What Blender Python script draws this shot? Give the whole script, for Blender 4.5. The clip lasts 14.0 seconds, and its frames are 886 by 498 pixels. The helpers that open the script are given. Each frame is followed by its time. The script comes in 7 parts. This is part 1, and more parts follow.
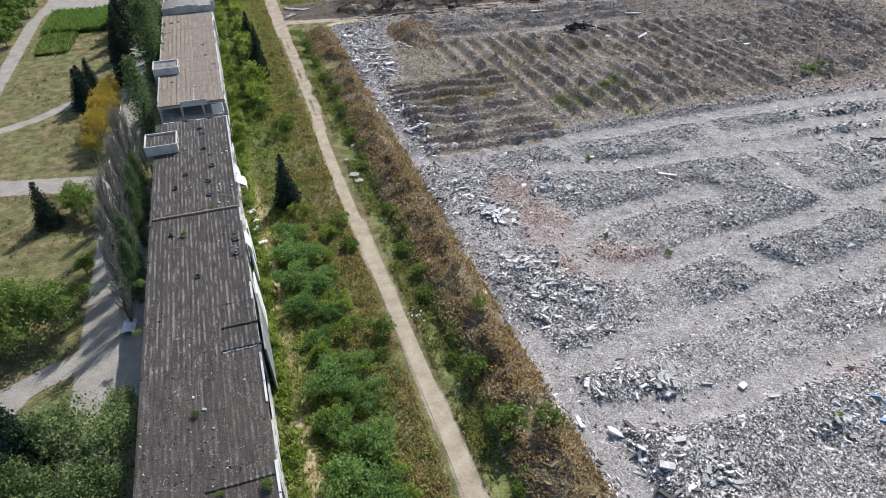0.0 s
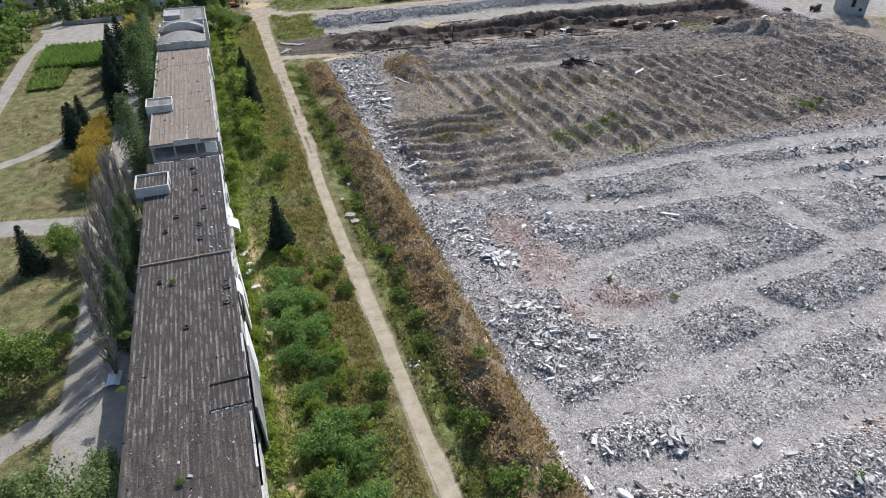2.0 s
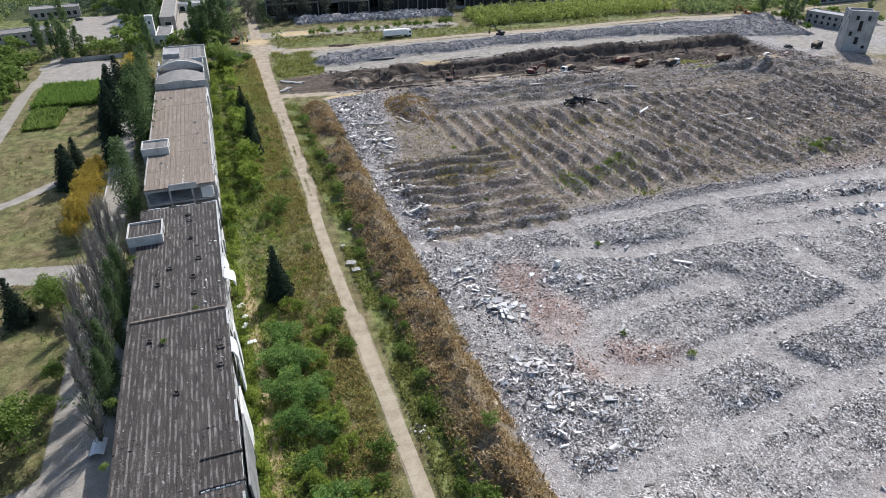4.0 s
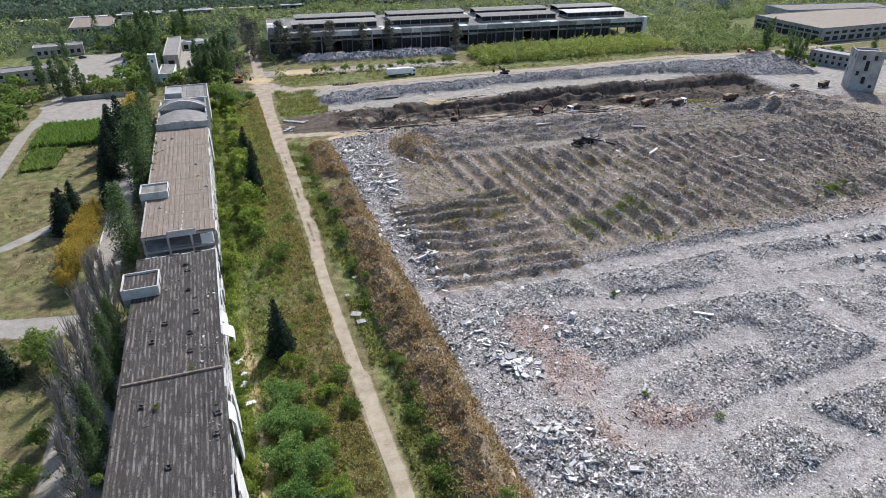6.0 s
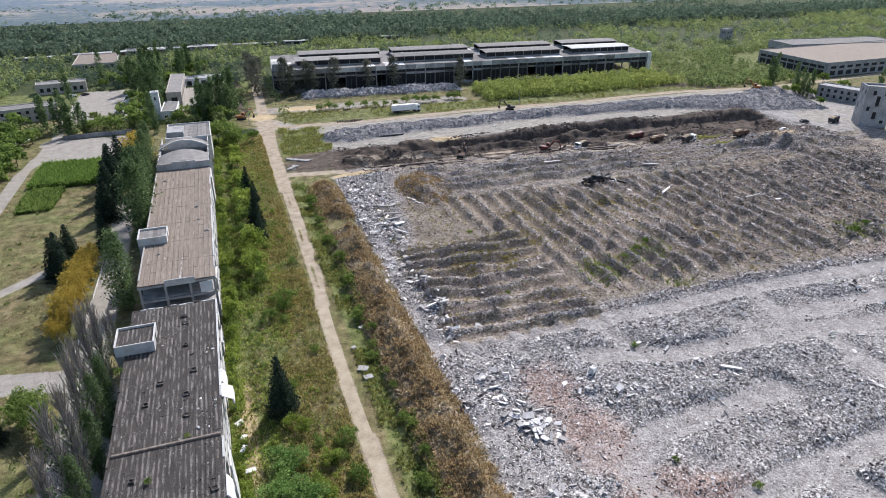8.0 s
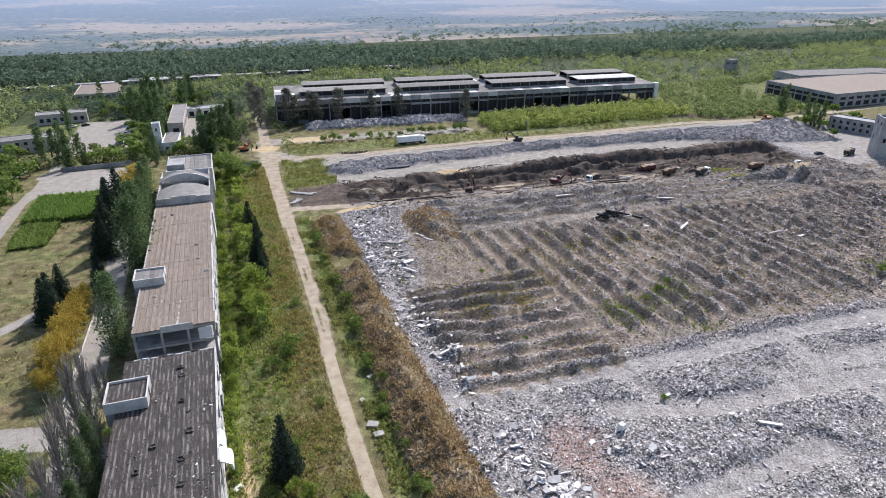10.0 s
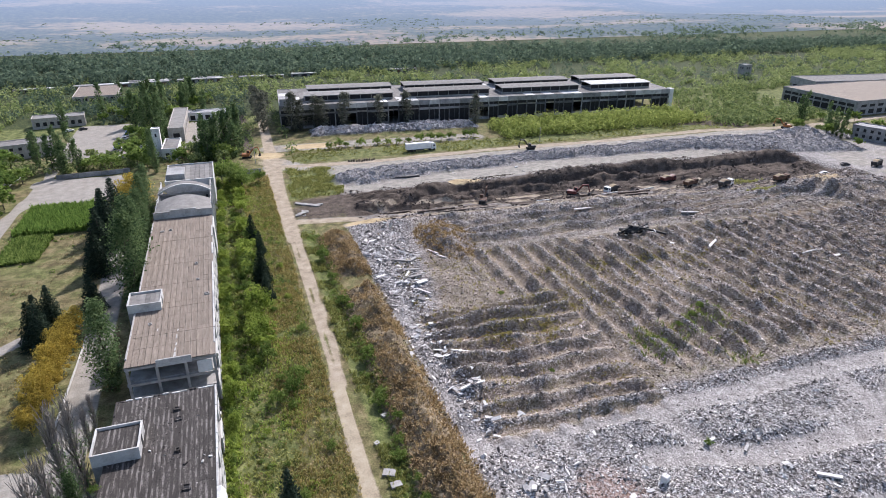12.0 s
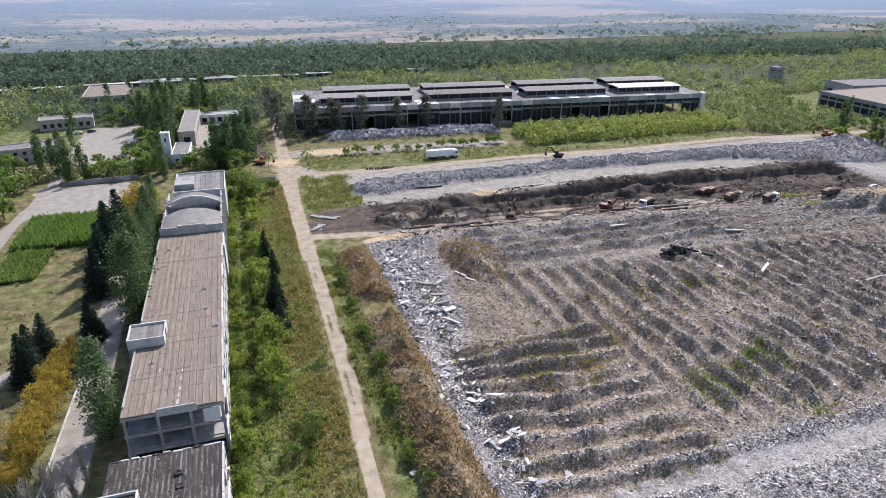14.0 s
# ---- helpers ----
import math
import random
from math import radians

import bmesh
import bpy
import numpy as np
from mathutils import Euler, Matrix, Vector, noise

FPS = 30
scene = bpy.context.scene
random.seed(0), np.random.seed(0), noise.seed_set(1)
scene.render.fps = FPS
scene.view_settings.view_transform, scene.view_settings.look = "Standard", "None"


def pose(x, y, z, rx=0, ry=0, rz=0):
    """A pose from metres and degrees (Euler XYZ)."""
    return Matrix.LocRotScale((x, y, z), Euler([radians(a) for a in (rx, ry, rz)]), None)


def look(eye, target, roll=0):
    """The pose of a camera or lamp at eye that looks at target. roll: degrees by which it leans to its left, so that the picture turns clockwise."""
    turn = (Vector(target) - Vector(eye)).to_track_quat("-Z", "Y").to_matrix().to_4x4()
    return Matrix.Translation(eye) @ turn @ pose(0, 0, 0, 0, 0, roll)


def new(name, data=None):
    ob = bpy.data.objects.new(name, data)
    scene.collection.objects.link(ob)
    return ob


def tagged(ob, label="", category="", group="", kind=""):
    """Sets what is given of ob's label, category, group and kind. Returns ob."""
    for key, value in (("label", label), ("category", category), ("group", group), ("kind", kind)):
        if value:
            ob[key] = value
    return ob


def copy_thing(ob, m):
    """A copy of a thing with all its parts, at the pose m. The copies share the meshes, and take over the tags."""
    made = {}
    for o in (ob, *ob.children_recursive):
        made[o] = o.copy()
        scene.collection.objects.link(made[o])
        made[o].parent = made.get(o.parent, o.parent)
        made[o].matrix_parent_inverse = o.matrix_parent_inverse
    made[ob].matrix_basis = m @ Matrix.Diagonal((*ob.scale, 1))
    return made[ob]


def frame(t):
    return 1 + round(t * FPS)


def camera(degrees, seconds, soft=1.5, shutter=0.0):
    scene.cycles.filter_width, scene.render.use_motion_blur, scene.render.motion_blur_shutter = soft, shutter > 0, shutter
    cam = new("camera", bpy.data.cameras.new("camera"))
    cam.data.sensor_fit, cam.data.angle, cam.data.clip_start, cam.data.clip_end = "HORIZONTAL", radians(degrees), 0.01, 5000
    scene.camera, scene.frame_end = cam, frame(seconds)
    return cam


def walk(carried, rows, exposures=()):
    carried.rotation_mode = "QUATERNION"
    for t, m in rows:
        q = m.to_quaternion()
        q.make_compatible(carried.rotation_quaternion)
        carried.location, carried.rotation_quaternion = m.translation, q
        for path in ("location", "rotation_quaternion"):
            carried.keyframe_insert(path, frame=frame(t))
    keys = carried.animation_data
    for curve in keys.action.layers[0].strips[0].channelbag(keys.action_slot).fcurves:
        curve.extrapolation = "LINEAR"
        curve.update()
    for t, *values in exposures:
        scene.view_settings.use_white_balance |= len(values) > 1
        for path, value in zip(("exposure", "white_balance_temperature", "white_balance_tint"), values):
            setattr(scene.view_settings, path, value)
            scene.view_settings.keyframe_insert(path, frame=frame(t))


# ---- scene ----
cam = camera(69.8, 14.0, 0.3)
PATH = [
    (0, (-22.551, -131.682, 78.504), (-22.046, -130.165, 77.304), -0.2),
    (0.5, (-22.366, -130.622, 78.502), (-21.853, -129.095, 77.317), -0.1),
    (1, (-22.157, -129.358, 78.567), (-21.635, -127.819, 77.401), -0.0),
    (1.5, (-21.929, -127.962, 78.773), (-21.4, -126.413, 77.624), 0.0),
    (2, (-21.61, -126.478, 79.039), (-21.074, -124.919, 77.907), -0.0),
    (2.5, (-21.239, -124.829, 79.298), (-20.696, -123.259, 78.184), -0.0),
    (3, (-20.93, -122.961, 79.509), (-20.381, -121.38, 78.413), 0.0),
    (5.5, (-20.23, -113.473, 80.182), (-19.662, -111.834, 79.187), 0.1),
    (6, (-20.111, -111.505, 80.239), (-19.537, -109.854, 79.266), 0.1),
    (6.5, (-20.014, -109.53, 80.361), (-19.436, -107.869, 79.409), 0.0),
    (7, (-19.884, -107.573, 80.499), (-19.303, -105.901, 79.568), -0.0),
    (7.5, (-19.757, -105.422, 80.613), (-19.174, -103.74, 79.702), -0.1),
    (8, (-19.609, -103.335, 80.676), (-19.024, -101.642, 79.786), -0.1),
    (10.5, (-19.533, -90.795, 80.174), (-18.936, -89.066, 79.365), -0.0),
    (11, (-19.405, -87.72, 80.223), (-18.811, -85.991, 79.414), 0.0),
    (11.5, (-19.43, -84.161, 80.235), (-18.834, -82.432, 79.424), 0.2),
    (12, (-19.429, -80.392, 80.262), (-18.834, -78.663, 79.45), 0.3),
    (12.5, (-19.354, -76.299, 80.334), (-18.765, -74.57, 79.521), 0.4),
    (13, (-19.246, -72.071, 80.389), (-18.667, -70.339, 79.573), 0.5),
    (13.5, (-19.057, -67.598, 80.378), (-18.49, -65.863, 79.561), 0.6),
    (14, (-18.815, -63.259, 80.293), (-18.253, -61.523, 79.474), 0.5),
]
walk(cam, [(t, look(eye, target, roll)) for t, eye, target, roll in PATH], [(0, 0.14, 6250, 9), (7, 0.22, 6230, 11.5), (14, 0.31, 6230, 16)])

# ---- light ----
SUN_AZ, SUN_EL = math.atan2(0.64, 0.77), radians(44.5)   # clockwise from +y
world = bpy.data.worlds.new("sky")
scene.world = world
world.use_nodes = True
wn, wl = world.node_tree.nodes, world.node_tree.links
sky = wn.new("ShaderNodeTexSky")
sky.sky_type = "NISHITA"
sky.sun_disc = False
sky.sun_elevation, sky.sun_rotation = SUN_EL, SUN_AZ
sky.air_density, sky.dust_density, sky.ozone_density = 1.0, 1.6, 1.0
wl.new(sky.outputs["Color"], wn["Background"].inputs["Color"])
wn["Background"].inputs["Strength"].default_value = 0.15
sun = new("sun", bpy.data.lights.new("sun", "SUN"))
sun.data.energy, sun.data.angle, sun.data.color = 4.7, radians(0.53), (1.0, 0.958, 0.92)
sun.matrix_world = look((0, 0, 300), (-math.sin(SUN_AZ) * math.cos(SUN_EL), -math.cos(SUN_AZ) * math.cos(SUN_EL), 300 - math.sin(SUN_EL)))

# ---- materials ----
class Nodes:
    """A small builder for node materials."""

    def __init__(self, name, rough=0.9, metal=0.0, spec=0.3):
        self.m = bpy.data.materials.new(name)
        self.m.use_nodes = True
        self.n, self.l = self.m.node_tree.nodes, self.m.node_tree.links
        self.b = self.n["Principled BSDF"]
        self.b.inputs["Roughness"].default_value = rough
        self.b.inputs["Metallic"].default_value = metal
        self.b.inputs["Specular IOR Level"].default_value = spec
        self.geo = self.n.new("ShaderNodeNewGeometry")
        self.obj = self.n.new("ShaderNodeObjectInfo")

    def pos(self, sx=1, sy=1, sz=1):
        mp = self.n.new("ShaderNodeMapping")
        mp.inputs["Scale"].default_value = (sx, sy, sz)
        self.l.new(self.geo.outputs["Position"], mp.inputs["Vector"])
        return mp.outputs["Vector"]

    def noise(self, scale, detail=4, rough=0.55, vec=None, dist=0.0):
        t = self.n.new("ShaderNodeTexNoise")
        t.inputs["Scale"].default_value, t.inputs["Detail"].default_value = scale, detail
        t.inputs["Roughness"].default_value, t.inputs["Distortion"].default_value = rough, dist
        self.l.new(vec or self.geo.outputs["Position"], t.inputs["Vector"])
        return t.outputs["Fac"]

    def voronoi(self, scale, vec=None, feature="F1", rand=1.0):
        t = self.n.new("ShaderNodeTexVoronoi")
        t.feature = feature
        t.inputs["Scale"].default_value, t.inputs["Randomness"].default_value = scale, rand
        self.l.new(vec or self.geo.outputs["Position"], t.inputs["Vector"])
        return t

    def ramp(self, fac, *stops):
        r = self.n.new("ShaderNodeValToRGB")
        while len(r.color_ramp.elements) < len(stops):
            r.color_ramp.elements.new(0.5)
        for e, (p, c) in zip(r.color_ramp.elements, stops):
            e.position = p
            e.color = (c, c, c, 1) if isinstance(c, (int, float)) else (*c, 1)
        self.l.new(fac, r.inputs["Fac"])
        return r.outputs["Color"]

    def mix(self, fac, a, b, kind="MIX"):
        x = self.n.new("ShaderNodeMix")
        x.data_type, x.blend_type = "RGBA", kind
        for value, key in ((fac, 0), (a, 6), (b, 7)):
            if isinstance(value, (int, float)):
                value = value if key == 0 else (value, value, value, 1)
                x.inputs[key].default_value = value
            elif isinstance(value, tuple):
                x.inputs[key].default_value = (*value, 1)
            else:
                self.l.new(value, x.inputs[key])
        return x.outputs[2]

    def math(self, op, a, b=0.0, clamp=False):
        x = self.n.new("ShaderNodeMath")
        x.operation, x.use_clamp = op, clamp
        for value, key in ((a, 0), (b, 1)):
            if isinstance(value, (int, float)):
                x.inputs[key].default_value = value
            else:
                self.l.new(value, x.inputs[key])
        return x.outputs[0]

    def attr(self, name):
        a = self.n.new("ShaderNodeAttribute")
        a.attribute_name = name
        s = self.n.new("ShaderNodeSeparateColor")
        self.l.new(a.outputs["Color"], s.inputs["Color"])
        return s.outputs

    def island(self):
        return self.geo.outputs["Random Per Island"]

    def rand(self):
        return self.obj.outputs["Random"]

    def bump(self, height, strength=0.4, dist=0.1):
        b = self.n.new("ShaderNodeBump")
        b.inputs["Strength"].default_value, b.inputs["Distance"].default_value = strength, dist
        self.l.new(height, b.inputs["Height"])
        self.l.new(b.outputs["Normal"], self.b.inputs["Normal"])

    def done(self, col):
        if isinstance(col, tuple):
            self.b.inputs["Base Color"].default_value = (*col, 1)
        else:
            self.l.new(col, self.b.inputs["Base Color"])
        return self.m


def surface(name, dark, mid, light, scale=1.0, rough=0.9, bump=0.3, spread=0.25, rnd="", metal=0.0, streak=None, fine=9.0):
    """A weathered surface: blotches, fine grain and, for loose pieces, a tone of their own."""
    k = Nodes(name, rough, metal)
    vec = k.pos(*streak) if streak else None
    big = k.noise(scale, 5, 0.6, vec)
    fine_n = k.noise(scale * fine, 4, 0.65)
    f = k.math("ADD", k.math("MULTIPLY", big, 0.62), k.math("MULTIPLY", fine_n, 0.38))
    if rnd:
        r = k.island() if rnd == "island" else k.rand()
        f = k.math("ADD", f, k.math("MULTIPLY", k.math("SUBTRACT", r, 0.5), spread))
    col = k.ramp(f, (0.3, dark), (0.5, mid), (0.72, light))
    k.bump(fine_n, bump, 0.05)
    return k.done(col)


def leafy(name, dark, mid, light, trans=0.25):
    k = Nodes(name, 0.85, 0, 0.08)
    f = k.math("ADD", k.math("MULTIPLY", k.island(), 0.55), k.math("MULTIPLY", k.noise(0.35, 3), 0.45))
    f = k.math("ADD", f, k.math("MULTIPLY", k.math("SUBTRACT", k.rand(), 0.5), 0.22))
    col = k.ramp(f, (0.22, dark), (0.5, mid), (0.8, light))
    k.done(col)
    t = k.n.new("ShaderNodeBsdfTranslucent")
    k.l.new(col, t.inputs["Color"])
    s = k.n.new("ShaderNodeMixShader")
    s.inputs[0].default_value = trans
    k.l.new(k.b.outputs[0], s.inputs[1])
    k.l.new(t.outputs[0], s.inputs[2])
    k.l.new(s.outputs[0], k.n["Material Output"].inputs["Surface"])
    return k.m


def ground_material():
    k = Nodes("ground", 0.95, 0, 0.15)
    a, b, c, d = k.attr("zone_a"), k.attr("zone_b"), k.attr("zone_c"), k.attr("zone_d")
    n_big, n_mid, n_fine = k.noise(0.05, 4), k.noise(0.35, 5, 0.6), k.noise(3.0, 4, 0.65)
    wob = k.math("MULTIPLY", k.math("SUBTRACT", k.noise(0.9, 5, 0.7), 0.5), 0.9)

    def edge(m, lo=0.35, hi=0.65):
        v = k.math("ADD", m, wob)
        return k.ramp(v, (lo, 0.0), (hi, 1.0))

    grain = k.math("ADD", k.math("MULTIPLY", n_mid, 0.55), k.math("MULTIPLY", n_fine, 0.45))
    dry = k.ramp(grain, (0.37, (0.062, 0.053, 0.025)), (0.5, (0.15, 0.122, 0.062)), (0.63, (0.275, 0.22, 0.125)))
    green = k.ramp(grain, (0.38, (0.044, 0.056, 0.019)), (0.5, (0.12, 0.136, 0.046)), (0.63, (0.235, 0.242, 0.098)))
    base = k.mix(k.ramp(k.noise(0.14, 5, 0.65), (0.38, 0.0), (0.62, 0.75)), dry, green)
    col = k.mix(edge(b[0]), base, green)
    soil = k.ramp(grain, (0.36, (0.036, 0.028, 0.023)), (0.5, (0.085, 0.067, 0.054)), (0.66, (0.18, 0.144, 0.117)))
    col = k.mix(edge(a[2]), col, soil)
    mound = k.ramp(grain, (0.32, (0.085, 0.064, 0.042)), (0.5, (0.21, 0.163, 0.105)), (0.68, (0.38, 0.3, 0.195)))
    col = k.mix(edge(b[1]), col, mound)
    v1, v2 = k.voronoi(2.2), k.voronoi(4.2)
    s1 = k.n.new("ShaderNodeSeparateColor")
    k.l.new(v1.outputs["Color"], s1.inputs["Color"])
    s2 = k.n.new("ShaderNodeSeparateColor")
    k.l.new(v2.outputs["Color"], s2.inputs["Color"])
    tone = k.math("ADD", k.math("MULTIPLY", s1.outputs[0], 0.28), k.math("MULTIPLY", s2.outputs[1], 0.72))
    tone = k.math("ADD", k.math("MULTIPLY", tone, 0.75), k.math("MULTIPLY", n_mid, 0.25))
    rub = k.ramp(tone, (0.2, (0.045, 0.039, 0.036)), (0.42, (0.14, 0.127, 0.118)), (0.6, (0.3, 0.279, 0.263)), (0.82, (0.67, 0.638, 0.61)))
    col = k.mix(edge(a[0]), col, rub)
    red = k.ramp(tone, (0.15, (0.12, 0.075, 0.058)), (0.5, (0.34, 0.225, 0.18)), (0.85, (0.5, 0.42, 0.375)))
    col = k.mix(k.math("MULTIPLY", edge(c[0], 0.2, 0.95), 0.8), col, red)
    dust = k.ramp(grain, (0.36, (0.235, 0.215, 0.2)), (0.5, (0.335, 0.31, 0.29)), (0.64, (0.435, 0.405, 0.38)))
    dust = k.mix(1.0, dust, k.ramp(tone, (0.2, 0.78), (0.5, 1.0), (0.8, 1.2)), "MULTIPLY")
    col = k.mix(k.math("MULTIPLY", edge(a[1], 0.35, 0.85), 0.75), col, dust)
    weedy = k.ramp(k.noise(0.22, 4, 0.65), (0.42, 0.0), (0.6, 0.8))
    grit = k.ramp(tone, (0.15, (0.065, 0.048, 0.038)), (0.42, (0.19, 0.15, 0.123)), (0.62, (0.31, 0.253, 0.213)), (0.85, (0.56, 0.49, 0.43)))
    scrub = k.mix(weedy, grit, k.mix(0.35, grit, k.ramp(grain, (0.3, (0.09, 0.072, 0.034)), (0.5, (0.2, 0.155, 0.075)), (0.72, (0.33, 0.25, 0.13)))))
    col = k.mix(k.math("MULTIPLY", edge(d[0], 0.15, 0.8), 0.92), col, scrub)
    dirt = k.ramp(grain, (0.34, (0.2, 0.158, 0.112)), (0.5, (0.34, 0.282, 0.21)), (0.66, (0.46, 0.392, 0.305)))
    col = k.mix(edge(d[1], 0.3, 0.7), col, dirt)
    sand = k.ramp(grain, (0.3, (0.3, 0.22, 0.12)), (0.6, (0.52, 0.41, 0.25)))
    col = k.mix(edge(c[1]), col, sand)
    pave = k.ramp(grain, (0.3, (0.2, 0.18, 0.155)), (0.5, (0.3, 0.275, 0.24)), (0.7, (0.4, 0.37, 0.325)))
    crack = k.ramp(k.voronoi(0.3, None, "DISTANCE_TO_EDGE").outputs["Distance"], (0.0, 0.8), (0.02, 1.0))
    pave = k.mix(1.0, pave, crack, "MULTIPLY")
    col = k.mix(k.ramp(b[2], (0.4, 0.0), (0.6, 1.0)), col, pave)
    wood = k.ramp(grain, (0.3, (0.018, 0.03, 0.012)), (0.7, (0.06, 0.075, 0.03)))
    col = k.mix(edge(c[2]), col, wood)
    height = k.math("ADD", k.math("MULTIPLY", s1.outputs[1], a[0]), k.math("MULTIPLY", n_fine, 0.6))
    k.bump(height, 1.0, 0.3)
    return k.done(col)


M_GROUND = ground_material()
M_RUBBLE = surface("rubble", (0.1, 0.089, 0.081), (0.37, 0.34, 0.315), (0.82, 0.78, 0.74), 0.8, 0.95, 0.4, 1.0, "island")
M_CRESTRUB = surface("pale_crest_rubble", (0.24, 0.2, 0.172), (0.48, 0.425, 0.375), (0.76, 0.7, 0.64), 0.8, 0.95, 0.4, 0.9, "island")
M_EARTHRUB = surface("earthy_rubble", (0.1, 0.076, 0.062), (0.29, 0.236, 0.2), (0.62, 0.54, 0.48), 0.8, 0.95, 0.4, 1.0, "island")
M_GREYRUB = surface("grey_rubble", (0.2, 0.186, 0.182), (0.33, 0.312, 0.306), (0.49, 0.47, 0.462), 0.8, 0.95, 0.4, 0.7, "island")
M_BRICKRUB = surface("brick_rubble", (0.13, 0.075, 0.055), (0.34, 0.22, 0.175), (0.5, 0.4, 0.35), 0.8, 0.95, 0.4, 0.8, "island")
M_SLAB = surface("broken_concrete", (0.28, 0.266, 0.252), (0.48, 0.46, 0.438), (0.7, 0.675, 0.65), 0.9, 0.9, 0.35, 0.5, "object", fine=7.0)
M_ROADSLAB = surface("worn_road_concrete", (0.2, 0.162, 0.112), (0.345, 0.29, 0.208), (0.45, 0.39, 0.295), 0.35, 0.92, 0.25, 0.015, "object")
M_LITTER = surface("roof_litter", (0.02, 0.018, 0.016), (0.1, 0.088, 0.078), (0.36, 0.33, 0.3), 0.8, 0.95, 0.3, 0.9, "island")
M_CLOD = surface("earth_clods", (0.12, 0.09, 0.06), (0.28, 0.215, 0.14), (0.46, 0.37, 0.245), 0.5, 0.95, 0.4, 0.6, "island")
M_SOILCLOD = surface("dark_earth_clods", (0.055, 0.044, 0.036), (0.115, 0.091, 0.074), (0.21, 0.17, 0.14), 0.5, 0.95, 0.4, 0.6, "island")


def roof_material(name, dark, mid, light, strip, amount, base=0.3):
    """Felt over ribbed panels: lengthwise strips, worn pale in broken streaks."""
    k = Nodes(name, 0.88)
    long_n = k.noise(1.0, 5, 0.7, k.pos(2.6, 0.22, 1.0))
    patch = k.noise(1.0, 3, 0.6, k.pos(0.95, 0.3, 1.0))
    fine = k.noise(4.0, 5, 0.75)
    wave = k.n.new("ShaderNodeTexWave")
    wave.bands_direction = "X"
    wave.inputs["Scale"].default_value, wave.inputs["Distortion"].default_value = 0.314 / strip, 1.2
    wave.inputs["Detail"].default_value, wave.inputs["Detail Scale"].default_value = 3, 0.5
    k.l.new(k.geo.outputs["Position"], wave.inputs["Vector"])
    streak = k.math("MULTIPLY", k.ramp(wave.outputs["Fac"], (0.5, 0.0), (0.75, 1.0)), k.ramp(patch, (0.42, 0.0), (0.58, 1.0)))
    f = k.math("ADD", k.math("MULTIPLY", long_n, 0.45), k.math("MULTIPLY", fine, 0.55))
    f = k.math("ADD", f, k.math("MULTIPLY", streak, amount))
    f = k.math("ADD", f, k.math("MULTIPLY", k.math("SUBTRACT", k.rand(), 0.5), 0.05))
    k.bump(fine, 0.5, 0.05)
    return k.done(k.ramp(f, (0.36, dark), (0.54, mid), (0.78, light)))


M_ROOF_TAR = roof_material("old_roofing_felt", (0.023, 0.02, 0.018), (0.054, 0.047, 0.042), (0.25, 0.228, 0.21), 0.75, 0.16)
M_ROOF_OLD = roof_material("mouldered_roofing_felt", (0.02, 0.017, 0.015), (0.064, 0.055, 0.047), (0.26, 0.23, 0.2), 0.75, 0.08)
M_ROOF_BROWN = roof_material("bare_roof_panels", (0.12, 0.096, 0.076), (0.225, 0.185, 0.148), (0.34, 0.288, 0.235), 1.3, 0.1)
M_ROOF_GREY = surface("grey_roofing", (0.1, 0.095, 0.088), (0.19, 0.18, 0.168), (0.28, 0.268, 0.25), 0.5, 0.9, 0.25, 0.2, "object")
M_WALL = surface("weathered_panel_wall", (0.28, 0.27, 0.255), (0.5, 0.49, 0.465), (0.66, 0.65, 0.62), 0.4, 0.9, 0.25, 0.15, "object")
M_WHITE = surface("whitewashed_wall", (0.45, 0.44, 0.42), (0.68, 0.67, 0.645), (0.8, 0.79, 0.77), 0.4, 0.85, 0.2)
M_GREYWALL = surface("grey_concrete_wall", (0.13, 0.128, 0.125), (0.27, 0.265, 0.26), (0.42, 0.415, 0.405), 0.35, 0.9, 0.3, 0.2, "object")
M_DARKCONC = surface("darker_concrete", (0.05, 0.05, 0.052), (0.11, 0.11, 0.113), (0.2, 0.2, 0.2), 0.4, 0.9, 0.3)
M_CONC = surface("concrete_frame", (0.17, 0.162, 0.15), (0.33, 0.315, 0.295), (0.46, 0.445, 0.42), 0.6, 0.9, 0.3)
M_BRICK = surface("pale_brick_wall", (0.24, 0.21, 0.18), (0.4, 0.365, 0.325), (0.52, 0.485, 0.44), 0.8, 0.9, 0.3)
# Near-black, painted for the shade inside openings; dark gates and glazing share it.
M_DARK = surface("opening_shade_black", (0.008, 0.008, 0.009), (0.018, 0.018, 0.02), (0.035, 0.034, 0.034), 0.6, 0.6, 0.1)
M_BARK = surface("bark", (0.04, 0.032, 0.026), (0.1, 0.085, 0.07), (0.18, 0.16, 0.14), 2.0, 0.95, 0.5)
M_TWIG = surface("bare_twigs", (0.14, 0.12, 0.103), (0.26, 0.23, 0.2), (0.38, 0.34, 0.3), 1.0, 0.95, 0.2)
M_LEAF = leafy("green_leaves", (0.07, 0.118, 0.026), (0.178, 0.255, 0.06), (0.33, 0.4, 0.12), 0.52)
M_BLUELEAF = leafy("blue_green_leaves", (0.075, 0.145, 0.04), (0.185, 0.3, 0.085), (0.34, 0.46, 0.15), 0.55)
M_LIME = leafy("lime_leaves", (0.12, 0.17, 0.028), (0.27, 0.35, 0.066), (0.43, 0.5, 0.125), 0.55)
M_YELLOW = leafy("autumn_leaves", (0.19, 0.145, 0.03), (0.42, 0.315, 0.06), (0.6, 0.47, 0.11), 0.5)
